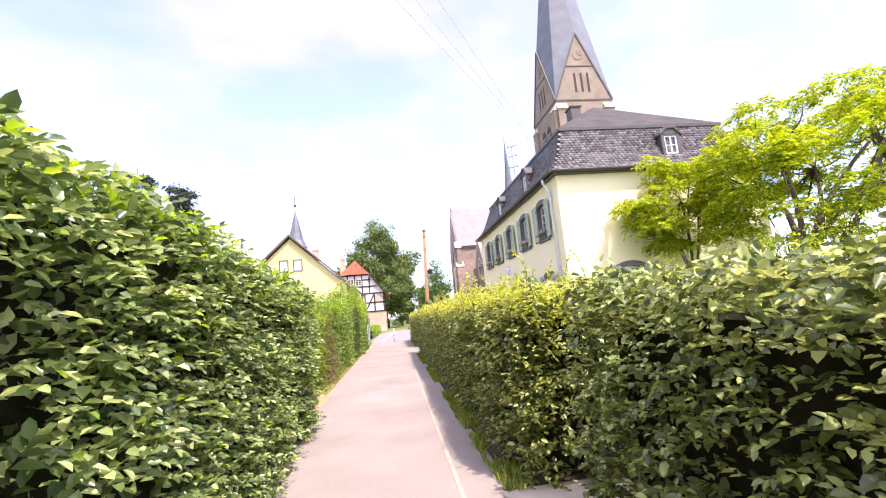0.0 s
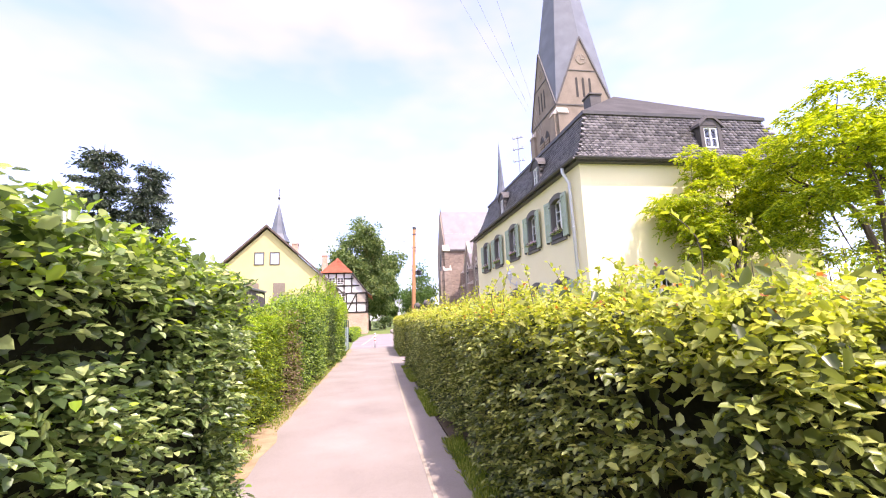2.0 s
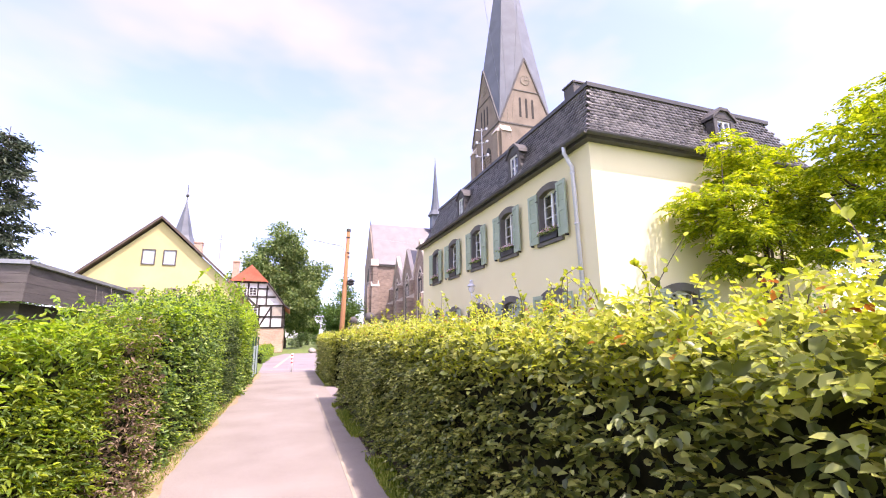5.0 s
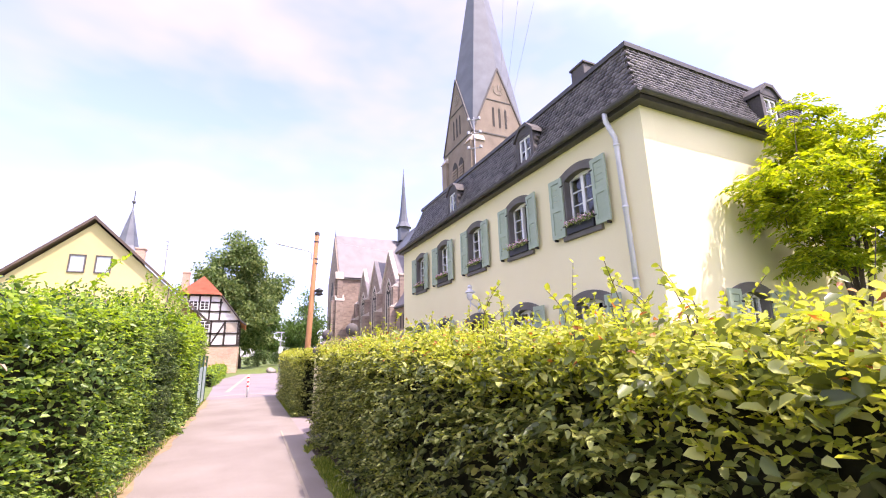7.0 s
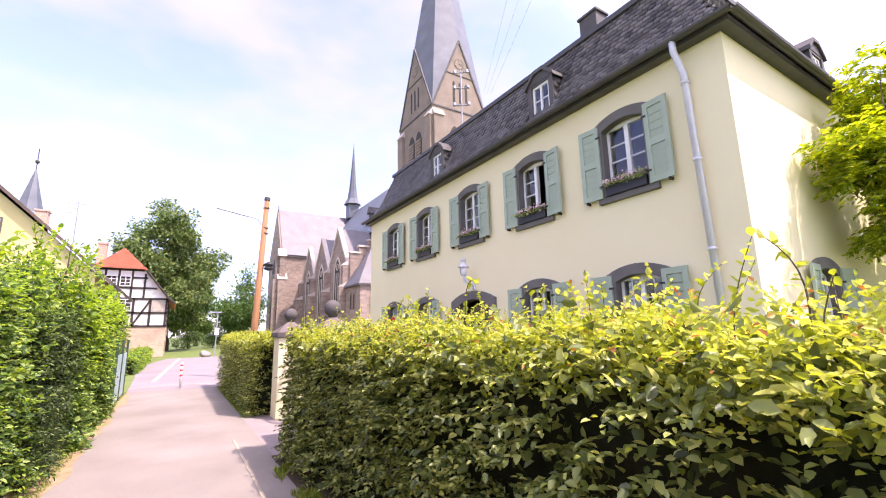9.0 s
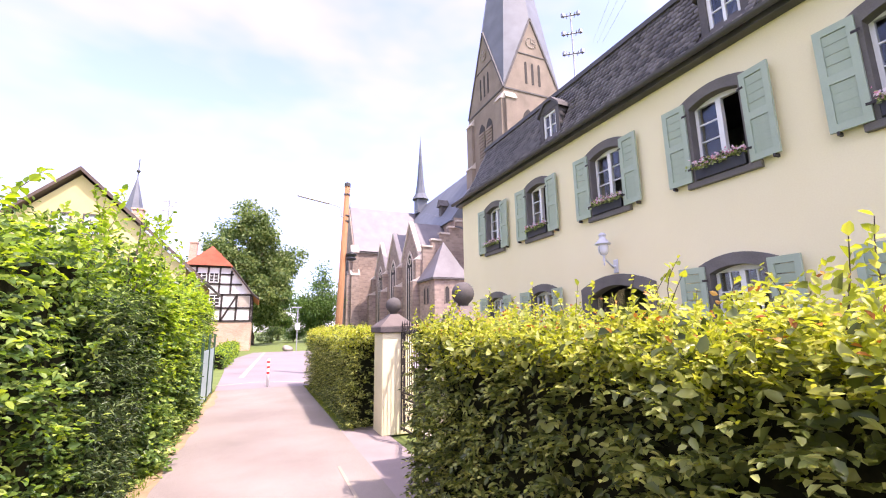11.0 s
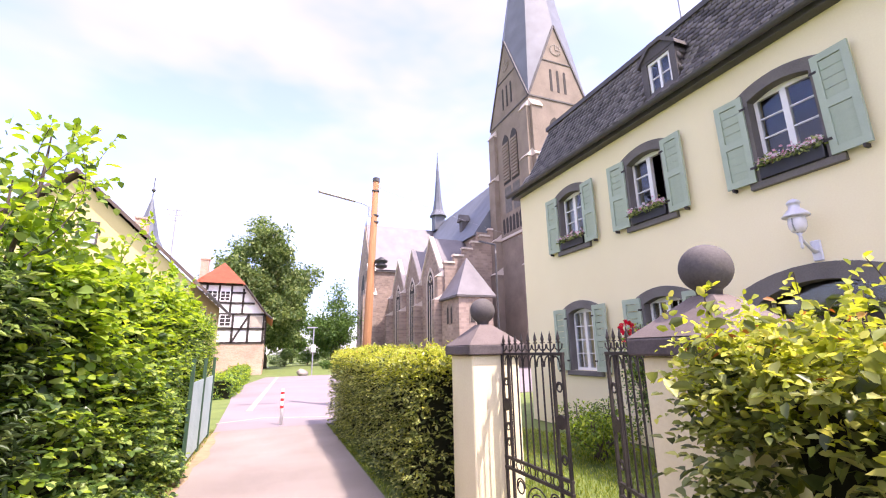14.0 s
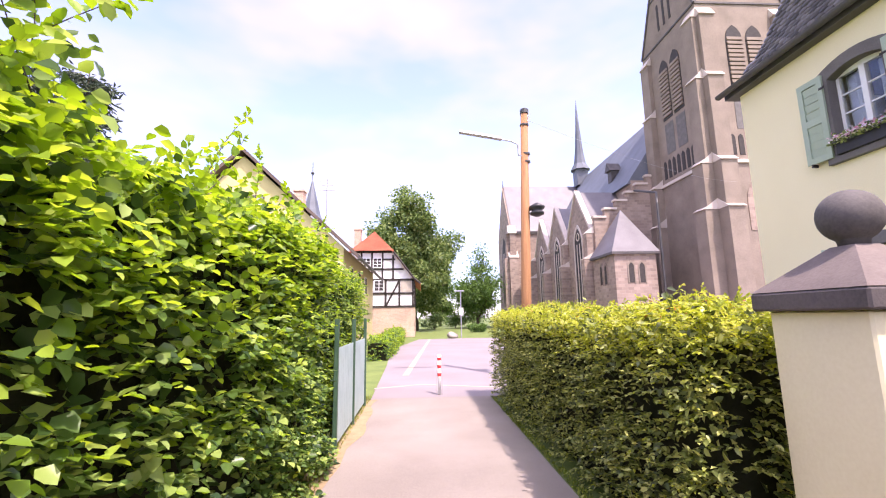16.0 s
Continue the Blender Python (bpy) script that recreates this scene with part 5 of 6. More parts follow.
# ---- street furniture ----
pole = thing("utility_pole", "orange-brown wooden utility pole with a street lamp arm and a siren", "utility pole", at=(2.42, 31.8, 0))
bm = bmesh.new()
tube(bm, [(2.36, 31.8, 0), (2.46, 31.8, 2.2), (2.66, 31.8, 8.05)], [0.155, 0.145, 0.11], 12)
put("shaft", bm, POLEWOOD, pole, "weathered orange-brown wooden shaft", smooth=True)
bm = bmesh.new()
tube(bm, [(2.66, 31.8, 8.0), (2.665, 31.8, 8.14), (2.67, 31.8, 8.2)], [0.13, 0.13, 0.03], 12)
put("pole_cap", bm, GUTTER, pole, "dark metal cap")
for z in (6.4, 6.65, 7.6):
    put("pole_band", tube(bmesh.new(), [(2.645, 31.8, z), (2.645, 31.8, z + 0.05)], 0.135, 12), GUTTER, pole)
bm = bmesh.new()
tube(bm, [(2.60, 31.75, 6.6), (2.42, 31.75, 6.62), (2.40, 31.75, 6.98), (2.2, 31.75, 7.08), (1.87, 31.75, 7.14)], 0.028, 6)
arm = put("lamp_arm", bm, GREYMETAL, pole, "thin grey arm")
bm = bmesh.new()
prism(bm, [(1.9, 31.66, 7.12), (1.9, 31.84, 7.12), (1.9, 31.82, 7.20), (1.9, 31.68, 7.20)], (-1.3, 0, 0.22))
put("lamp_head", bm, GREYMETAL, arm, "long flat grey lamp head")
bm = bmesh.new()
lathe(bm, [(0.06, 4.68), (0.20, 4.74), (0.22, 4.80), (0.14, 4.86), (0.22, 4.92), (0.24, 4.98), (0.10, 5.06), (0.05, 5.1)], 2.88, 31.7, 16)
tube(bm, [(2.58, 31.75, 4.9), (2.88, 31.7, 4.9)], 0.03, 6)
put("siren", bm, BLACKPLASTIC, pole, "round black siren", smooth=True)
bm = bmesh.new()
for z in (7.75, 7.9):
    tube(bm, [(2.65, 31.8, z), (2.78, 31.7, z - 0.03), (2.80, 31.68, z + 0.06)], 0.02, 6)
put("insulator", bm, WHITE, pole)


def wire(p, q, sag, group="overhead wires"):
    w = thing("overhead_wire", "thin dark overhead wire", "wire", group=group, at=p)
    p, q = Vector(p), Vector(q)
    pts = [p.lerp(q, k / 24) - Vector((0, 0, sag * 4 * (k / 24) * (1 - k / 24))) for k in range(25)]
    put("cable", tube(bmesh.new(), pts, 0.0035, 4), GREYMETAL, w)


for k in range(3):
    wire((9.4, 23.7 - 0.2 * k, 11.4 - 0.15 * k), (-9.5 + 1.3 * k, -7.5, 7.6 - 0.4 * k), 0.15)
wire((2.7, 31.75, 7.78), (TX0 + 2, TY0 - 0.2, 12.8), 0.5)

boll = thing("bollard", "slim red and white striped bollard on the lane", "bollard", at=(-0.2, 29.6, 0))
bm = bmesh.new()
tube(bm, [(-0.2, 29.6, 0.003), (-0.2, 29.6, 0.90)], 0.042, 14)
put("post", bm, WHITE, boll, "white post", smooth=True)
for z in (0.45, 0.63, 0.80):
    put("red_band", tube(bmesh.new(), [(-0.2, 29.6, z - 0.035), (-0.2, 29.6, z + 0.035)], 0.0445, 14), REDPAINT, boll, "red band")
sl = thing("street_lamp", "slim grey street lamp with a small white sign", "street lamp", at=(2.75, 55.5, 0))
put("lamp_post", tube(bmesh.new(), [(2.75, 55.5, 0), (2.75, 55.5, 3.9)], 0.05, 8), GREYMETAL, sl)
put("lamp_head", boxes((2.2, 3.05, 55.4, 55.6, 3.88, 3.98), bevel=0.02), GREYMETAL, sl)
put("sign", boxes((2.6, 2.95, 55.42, 55.45, 1.9, 2.5)), WHITE, sl, "small white sign")
bm = bmesh.new()
bmesh.ops.create_icosphere(bm, subdivisions=3, radius=0.36)
for v in bm.verts:
    v.co += v.co.normalized() * 0.16 * noise.noise(v.co * 2.2)
    v.co.x *= 1.3
    v.co.z = max(v.co.z * 0.9 + 0.22, -0.02)
bl = part("boulder", bm, BOULDER, None, "", smooth=True)
bl.location = (2.0, 56.2, 0)
tagged(bl, "grey natural boulder at the edge of the lawn", "stone")


# ---- hedges ----
def hedge(name, label, x0, x1, y0, y1, h0, h1, faces, density, size, old, young, seed, bulge=0.06, shoots=0.12, young_side=0.06, slim=0.62, shag=0.5, category="hedge", core_in=0.29, top_young=0.75, band_y=0.55, corner=0.12, gaps=0.22, bronze=0.0, young_size=0.9, inner=1.2):
    """A clipped hedge: a core coloured near-black as inner shade, under many single leaves. faces: share of the density
    on -x, +x, top, -y, +y.
    """
    ob = thing(name, label, category, at=((x0 + x1) / 2, (y0 + y1) / 2, 0))
    r = np.random.default_rng(seed)
    H = lambda y: h0 + (h1 - h0) * (y - y0) / (y1 - y0)
    L, W, hm = y1 - y0, x1 - x0, (h0 + h1) / 2
    ps, ns = [], []
    for f, (share, area) in enumerate(zip(faces, (L * hm, L * hm, L * W, W * hm, W * hm))):
        n = int(area * density * share / 8)
        if not n:
            continue
        u, v = r.uniform(0, 1, n), r.uniform(0, 1, n)
        if f < 2:
            y = y0 + u * L
            p = np.stack([np.full(n, (x0, x1)[f]), y, 0.03 + v * (H(y) - 0.03)], 1)
            nn = np.tile([(-1, 0, 0), (1, 0, 0)][f], (n, 1))
        elif f == 2:
            y = y0 + u * L
            p = np.stack([x0 + v * W, y, H(y)], 1)
            nn = np.tile((0, 0, 1), (n, 1))
        else:
            y = np.full(n, (y0, y1)[f - 3])
            p = np.stack([x0 + u * W, y, 0.03 + v * (H(y) - 0.03)], 1)
            nn = np.tile([(0, -1, 0), (0, 1, 0)][f - 3], (n, 1))
        ps.append(p)
        ns.append(nn)
    p, nn = np.concatenate(ps), np.concatenate(ns).astype(float)
    n = len(p)
    base_p = p.copy()
    bul = wave(p, 2.2, seed) * bulge + wave(p, 7.0, seed + 1) * bulge * 0.55 + wave(p * np.array([1, 1, 2.4]), 19.0, seed + 2) * 0.045
    deep = r.uniform(0, 1, n) ** 1.6 * (core_in - 0.02)
    p = p + nn * (bul - deep)[:, None]
    topf = nn[:, 2] > 0.5
    p[topf, 2] += np.minimum(r.exponential(shoots, topf.sum()), 1.8 * shoots) * (r.uniform(0, 1, topf.sum()) < 0.4) - 0.05
    # rounded shoulder
    hy = H(np.clip(p[:, 1], y0, y1))
    near_top = np.clip((p[:, 2] - hy + 0.22) / 0.22, 0, 1)
    p[~topf] -= nn[~topf] * (near_top[~topf] ** 2 * 0.13)[:, None]
    # rounded upright corners
    ey = np.clip(1 - np.minimum(p[:, 1] - y0, y1 - p[:, 1]) / 0.4, 0, 1) ** 2 * corner
    ex = np.clip(1 - np.minimum(p[:, 0] - x0, x1 - p[:, 0]) / 0.4, 0, 1) ** 2 * corner
    p[:, 0] -= np.where(np.abs(nn[:, 0]) > 0.5, nn[:, 0] * ey, 0)
    p[:, 1] -= np.where(np.abs(nn[:, 1]) > 0.5, nn[:, 1] * ex, 0)
    p[topf, 2] -= np.maximum(ex, ey)[topf] * 0.6
    p[:, 2] = np.maximum(p[:, 2], 0.03)
    # thin, shaded gaps between the sprays of the sides
    gap = wave(base_p * np.array([0.8, 0.8, 2.3]), 11.0, seed + 5)
    keep = topf | (p[:, 2] > hy - 0.16) | (gap > np.quantile(gap, gaps + 0.06)) | (r.uniform(0, 1, n) < 0.27)
    base_n, n_all = nn, n
    p, nn, topf, hy = p[keep], nn[keep], topf[keep], hy[keep]
    n = len(p)
    # each root carries a flat spray: leaves set left and right along a short twig
    td = nn * 0.75 + r.normal(size=(n, 3)) * shag * np.array([1, 1, 0.45]) + np.array([0, 0, 0.08])
    td[topf] = r.normal(size=(topf.sum(), 3)) * 0.55 + [0, 0, 0.55]
    td = unit(td)
    tu = unit(nn * 0.12 + np.array([0, 0, 1.0]) + r.normal(size=(n, 3)) * 0.20)
    ts = unit(np.cross(td, tu))
    tn = np.cross(ts, td)
    k = 8
    f = (np.arange(k) + 0.6) / k
    reach = (size * 3.0 * r.uniform(0.7, 1.25, n))[:, None, None]
    sgn = np.where(np.arange(k) % 2 == 0, 1.0, -1.0)[None, :, None]
    q = p[:, None, :] + td[:, None, :] * (reach * f[None, :, None] - reach * 0.45) - np.array([0, 0, 1.0]) * (reach * f[None, :, None] ** 2 * 0.16)
    along = td[:, None, :] * 0.75 + ts[:, None, :] * sgn * (1.05 - 0.75 * f[None, :, None]) + r.normal(size=(n, k, 3)) * 0.22 + np.array([0, 0, -0.12])
    up = tn[:, None, :] + r.normal(size=(n, k, 3)) * 0.22
    sz = size * r.uniform(0.65, 1.2, (n, k)) * (1.05 - 0.35 * f[None, :])
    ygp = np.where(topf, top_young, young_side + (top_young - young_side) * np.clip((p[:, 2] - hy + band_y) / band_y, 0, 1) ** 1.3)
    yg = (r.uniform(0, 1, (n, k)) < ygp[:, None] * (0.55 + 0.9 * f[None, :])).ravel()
    p, along, up, sz = q.reshape(-1, 3), along.reshape(-1, 3), up.reshape(-1, 3), sz.ravel()
    p[:, 2] = np.maximum(p[:, 2], 0.02)
    # shaded leaves deep inside, close over the dark core
    nn = base_n
    m_in = int(n_all * inner)
    pick = r.integers(0, n_all, m_in)
    root = base_p[pick] - nn[pick] * (core_in - 0.02 - r.uniform(0, 0.05, m_in))[:, None] + r.normal(size=(m_in, 3)) * 0.05
    root[:, 2] = np.maximum(root[:, 2], 0.03)
    p = np.concatenate([p, root])
    along = np.concatenate([along, r.normal(size=(m_in, 3)) + nn[pick] * 0.4])
    up = np.concatenate([up, r.normal(size=(m_in, 3)) * 0.6 + nn[pick] * 0.5 + [0, 0, 0.5]])
    sz = np.concatenate([sz, size * r.uniform(0.8, 1.3, m_in)])
    yg = np.concatenate([yg, np.zeros(m_in, bool)])
    bz = yg & (r.uniform(0, 1, len(yg)) < bronze * np.clip((p[:, 2] - hm + 0.25) / 0.3, 0, 1.5))
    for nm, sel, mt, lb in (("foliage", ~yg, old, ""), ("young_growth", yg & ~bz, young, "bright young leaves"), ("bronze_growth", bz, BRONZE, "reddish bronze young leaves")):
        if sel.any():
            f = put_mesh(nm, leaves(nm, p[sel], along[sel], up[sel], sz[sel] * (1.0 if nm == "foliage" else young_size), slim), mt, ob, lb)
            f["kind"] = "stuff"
    # closed block, coloured near-black so gaps between leaves read as deep shade
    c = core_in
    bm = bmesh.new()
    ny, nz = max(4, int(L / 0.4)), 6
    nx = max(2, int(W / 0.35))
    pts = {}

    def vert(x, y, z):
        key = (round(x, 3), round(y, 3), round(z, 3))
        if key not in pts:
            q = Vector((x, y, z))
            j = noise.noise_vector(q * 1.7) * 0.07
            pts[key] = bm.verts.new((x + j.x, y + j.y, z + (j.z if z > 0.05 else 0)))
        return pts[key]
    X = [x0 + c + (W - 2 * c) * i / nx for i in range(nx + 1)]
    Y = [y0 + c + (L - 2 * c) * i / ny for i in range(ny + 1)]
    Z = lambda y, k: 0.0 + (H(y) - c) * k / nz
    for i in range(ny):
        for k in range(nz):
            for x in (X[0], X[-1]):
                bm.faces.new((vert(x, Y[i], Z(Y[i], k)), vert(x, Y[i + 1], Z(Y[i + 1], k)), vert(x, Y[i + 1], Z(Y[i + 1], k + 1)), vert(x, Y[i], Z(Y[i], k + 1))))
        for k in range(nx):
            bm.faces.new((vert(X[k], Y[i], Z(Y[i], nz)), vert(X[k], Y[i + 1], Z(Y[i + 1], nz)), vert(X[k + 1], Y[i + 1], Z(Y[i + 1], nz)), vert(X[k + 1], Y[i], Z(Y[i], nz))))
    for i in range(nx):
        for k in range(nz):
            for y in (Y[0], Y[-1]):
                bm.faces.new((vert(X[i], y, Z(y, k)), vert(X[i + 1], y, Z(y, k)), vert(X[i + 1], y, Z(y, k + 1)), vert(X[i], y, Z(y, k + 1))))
    put("shade_core", bm, CORE_SHADE, ob, "near-black inner block coloured as deep hedge shade")
    return ob


def bush(name, label, cx, cy, rx, ry, z0, z1, count, size, old, young, seed, slim=0.65, young_share=0.25, category="shrub", flowers=None, lobes=9):
    """An uneven shrub: stems from the ground and leaves on several lobes."""
    ob = thing(name, label, category, at=(cx, cy, 0))
    r = np.random.default_rng(seed)
    ps, ns = [], []
    for k in range(lobes):
        a = r.uniform(0, 6.28)
        d = math.sqrt(r.uniform(0, 1)) * 0.6
        c = np.array([cx + rx * d * math.cos(a), cy + ry * d * math.sin(a), z0 + (z1 - z0) * r.uniform(0.25, 0.72)])
        rad = np.array([rx, ry, (z1 - z0) * 0.5]) * r.uniform(0.38, 0.62)
        n = count // lobes
        d3 = unit(r.normal(size=(n, 3)))
        q = c + d3 * rad * (r.uniform(0.55, 1.06, n) ** 0.6)[:, None]
        ps.append(q)
        ns.append(d3)
        mid = Vector((cx + (c[0] - cx) * 0.3, cy + (c[1] - cy) * 0.3, c[2] * 0.5))
        put("stem", tube(bmesh.new(), [(cx + r.uniform(-0.08, 0.08), cy + r.uniform(-0.08, 0.08), 0), mid, tuple(c), tuple(c + np.array([0, 0, rad[2] * 0.9]))], [0.03, 0.022, 0.014, 0.004], 5), BARK, ob)
    p, d3 = np.concatenate(ps), np.concatenate(ns)
    keep = p[:, 2] > 0.04
    p, d3 = p[keep], d3[keep]
    n = len(p)
    yg = r.uniform(0, 1, n) < young_share * np.clip(0.4 + d3[:, 2], 0.1, 1.4)
    along = d3 * 0.6 + r.normal(size=(n, 3)) * 0.6 + [0, 0, -0.15]
    up = d3 * 0.4 + r.normal(size=(n, 3)) * 0.4 + [0, 0, 0.8]
    sz = size * r.uniform(0.6, 1.25, n)
    for nm, sel, mt in (("foliage", ~yg, old), ("young_growth", yg, young)):
        if sel.any():
            put_mesh(nm, leaves(nm, p[sel], along[sel], up[sel], sz[sel], slim), mt, ob)["kind"] = "stuff"
    if flowers:
        k, fsize, fm = flowers
        cen = p[r.choice(np.where(p[:, 2] > np.quantile(p[:, 2], 0.93 if z0 > 0.5 else 0.5))[0], k)] + r.normal(size=(k, 3)) * 0.04
        fp = np.repeat(cen, 26, 0)
        fd = unit(r.normal(size=(len(fp), 3)))
        fp = fp + fd * fsize * 0.35
        put_mesh("bloom", leaves("flowers", fp, fd, r.normal(size=fd.shape), np.full(len(fp), fsize * 0.55), 1.0), fm, ob, "blooming flower heads")["kind"] = "stuff"
    return ob


def shoots(name, label, stems, size, mt, seed):
    """Long whippy twigs with leaves along them; stems: foot, tip."""
    ob = thing(name, label, "twigs", at=stems[0][0])
    r = np.random.default_rng(seed)
    P, D = [], []
    for foot, tip in stems:
        foot, tip = Vector(foot), Vector(tip)
        bend = Vector(r.normal(size=3)) * 0.08
        pts = [foot.lerp(tip, k / 8) + bend * math.sin(math.pi * k / 8) for k in range(9)]
        put("twig", tube(bmesh.new(), pts, [0.005 - 0.0004 * k for k in range(9)], 5), BARK, ob)
        n = int((tip - foot).length / 0.024)
        for k in range(n):
            f = (k + 1) / n
            i = min(int(f * 8), 7)
            q = pts[i].lerp(pts[i + 1], f * 8 - i)
            P.append(q)
            D.append(Vector(r.normal(size=3)) * 0.7 + (tip - foot).normalized() * 0.5)
    P, D = np.array(P), np.array(D)
    put_mesh("foliage", leaves("foliage", P, D, r.normal(size=P.shape) * 0.4 + [0, 0, 1], size * r.uniform(0.6, 1.2, len(P)), 0.75), mt, ob)


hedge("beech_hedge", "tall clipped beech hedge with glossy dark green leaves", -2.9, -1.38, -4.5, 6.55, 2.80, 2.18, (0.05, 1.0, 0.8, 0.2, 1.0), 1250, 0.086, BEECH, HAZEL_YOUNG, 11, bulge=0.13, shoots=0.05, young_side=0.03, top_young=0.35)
hedge("thuja_hedge", "low bright green conifer hedge, ragged along the top", -2.75, -1.91, 6.5, 11.3, 1.80, 1.86, (0.05, 1.0, 0.9, 0.3, 0.3), 1700, 0.075, THUJA, HAZEL_YOUNG, 12, bulge=0.08, shoots=0.05, slim=0.34, shag=0.8, young_side=0.12)
hedge("dry_hedge", "partly dried brown stretch of hedge", -2.7, -1.86, 11.1, 12.75, 1.88, 2.0, (0.0, 1.0, 0.9, 0.5, 0.5), 1300, 0.07, DEADLEAF, THUJA, 13, bulge=0.10, slim=0.36, shag=0.9, young_side=0.45, top_young=1.6, band_y=0.9)
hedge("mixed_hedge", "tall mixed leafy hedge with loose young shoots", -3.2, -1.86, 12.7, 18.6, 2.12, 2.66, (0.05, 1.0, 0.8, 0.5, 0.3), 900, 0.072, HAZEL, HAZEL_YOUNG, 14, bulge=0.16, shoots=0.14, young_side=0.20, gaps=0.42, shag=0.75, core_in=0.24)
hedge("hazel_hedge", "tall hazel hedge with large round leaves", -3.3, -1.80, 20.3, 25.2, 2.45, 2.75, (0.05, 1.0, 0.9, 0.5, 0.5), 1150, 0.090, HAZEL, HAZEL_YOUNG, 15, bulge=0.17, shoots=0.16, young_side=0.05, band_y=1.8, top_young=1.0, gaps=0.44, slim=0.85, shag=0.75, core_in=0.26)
hedge("cypress_hedge", "dark feathery cypress stretch of the tall hedge", -3.2, -1.86, 18.4, 20.5, 2.15, 2.35, (0.05, 1.0, 0.9, 0.5, 0.5), 1500, 0.085, CYPRESS, HAZEL, 26, bulge=0.15, shoots=0.10, slim=0.30, shag=0.85, young_side=0.14, top_young=0.8, band_y=0.7, gaps=0.34)
hedge("loose_hedge", "loose green hedge leaning over a pale fence", -3.25, -1.93, 25.0, 29.6, 2.75, 2.60, (0.05, 1.0, 0.8, 0.3, 1.0), 800, 0.08, HAZEL, HAZEL_YOUNG, 16, bulge=0.18, shoots=0.15, young_side=0.28, gaps=0.28, shag=0.8, core_in=0.24)
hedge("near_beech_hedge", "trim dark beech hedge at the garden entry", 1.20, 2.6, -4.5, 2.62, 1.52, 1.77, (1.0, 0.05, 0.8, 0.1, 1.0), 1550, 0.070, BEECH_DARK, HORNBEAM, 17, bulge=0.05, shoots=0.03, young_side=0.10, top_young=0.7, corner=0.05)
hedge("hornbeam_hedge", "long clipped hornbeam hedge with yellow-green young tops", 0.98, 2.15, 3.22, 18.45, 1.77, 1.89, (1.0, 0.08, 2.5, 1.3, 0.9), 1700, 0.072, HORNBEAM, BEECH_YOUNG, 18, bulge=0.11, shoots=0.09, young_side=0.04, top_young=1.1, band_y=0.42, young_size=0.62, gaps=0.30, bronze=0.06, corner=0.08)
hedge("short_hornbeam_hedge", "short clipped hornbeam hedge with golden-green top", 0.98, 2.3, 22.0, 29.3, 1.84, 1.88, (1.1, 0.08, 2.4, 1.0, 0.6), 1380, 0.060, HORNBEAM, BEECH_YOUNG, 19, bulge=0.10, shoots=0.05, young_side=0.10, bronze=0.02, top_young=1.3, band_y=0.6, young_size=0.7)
hedge("low_box_hedge", "low light green hedge below the timbered house", -3.0, -2.0, 38.0, 56.0, 0.8, 0.9, (0.0, 1.0, 1.0, 1.0, 0.3), 260, 0.12, LIME, HAZEL_YOUNG, 20, bulge=0.07, young_side=0.4, core_in=0.12)
bush("leafy_shrub", "tall leafy shrub rising over the hedge", -2.5, 14.5, 0.9, 1.4, 1.2, 2.62, 3600, 0.06, HAZEL, HAZEL_YOUNG, 41)
bush("leafy_shrub", "tall leafy shrub rising over the hedge", -2.6, 17.3, 0.9, 1.4, 1.4, 2.95, 3600, 0.06, HAZEL, HAZEL_YOUNG, 42)
bush("hazel_shrub", "broad hazel shrub with large round leaves", -2.75, 20.6, 0.95, 1.3, 1.2, 3.0, 4600, 0.085, HAZEL, HAZEL_YOUNG, 43, slim=0.85, young_share=0.8)
bush("hazel_shrub", "broad hazel shrub with large round leaves", -2.8, 23.0, 0.95, 1.3, 1.2, 3.15, 4200, 0.085, HAZEL, HAZEL_YOUNG, 44, slim=0.85, young_share=0.8)
shoots("hazel_shoots", "long leafy hazel shoots above the hedge", [((-2.0, 19.9, 2.3), (-1.75, 20.3, 3.3)), ((-2.3, 21.0, 2.5), (-2.0, 21.4, 3.35)), ((-2.3, 18.6, 2.3), (-1.95, 18.9, 3.15)), ((-2.4, 17.0, 2.3), (-2.1, 17.6, 3.0)), ((-2.2, 22.0, 2.4), (-1.9, 22.5, 3.1)), ((-2.5, 19.5, 2.4), (-2.2, 19.8, 3.5)), ((-2.4, 15.6, 2.3), (-2.0, 16.1, 3.2))], 0.085, HAZEL_YOUNG, 51)
bush("tall_hazel", "tall airy hazel rising above the hedge", -2.45, 20.5, 0.75, 1.0, 1.9, 3.45, 1800, 0.07, HAZEL, HAZEL_YOUNG, 45, slim=0.8, young_share=0.5)
hr = random.Random(5)
shoots("tall_shoots", "long upright leafy shoots beside the footpath", [((x, y, 2.4), (x + hr.uniform(-0.3, 0.35), y + hr.uniform(-0.45, 0.45), hr.uniform(2.95, 3.6))) for x, y in ((hr.uniform(-2.7, -1.95), hr.uniform(20.2, 23.2)) for k in range(15))], 0.07, HAZEL_YOUNG, 53)
hr = random.Random(8)
shoots("hornbeam_shoots", "thin upright hornbeam shoots above the clipped hedge", [((x, y, 1.6), (x + hr.uniform(-0.12, 0.12), y + hr.uniform(-0.15, 0.15), hr.uniform(1.95, 2.2))) for x, y in ((hr.uniform(1.05, 2.05), hr.uniform(3.6, 18.3)) for k in range(130))], 0.048, BEECH_YOUNG, 52)

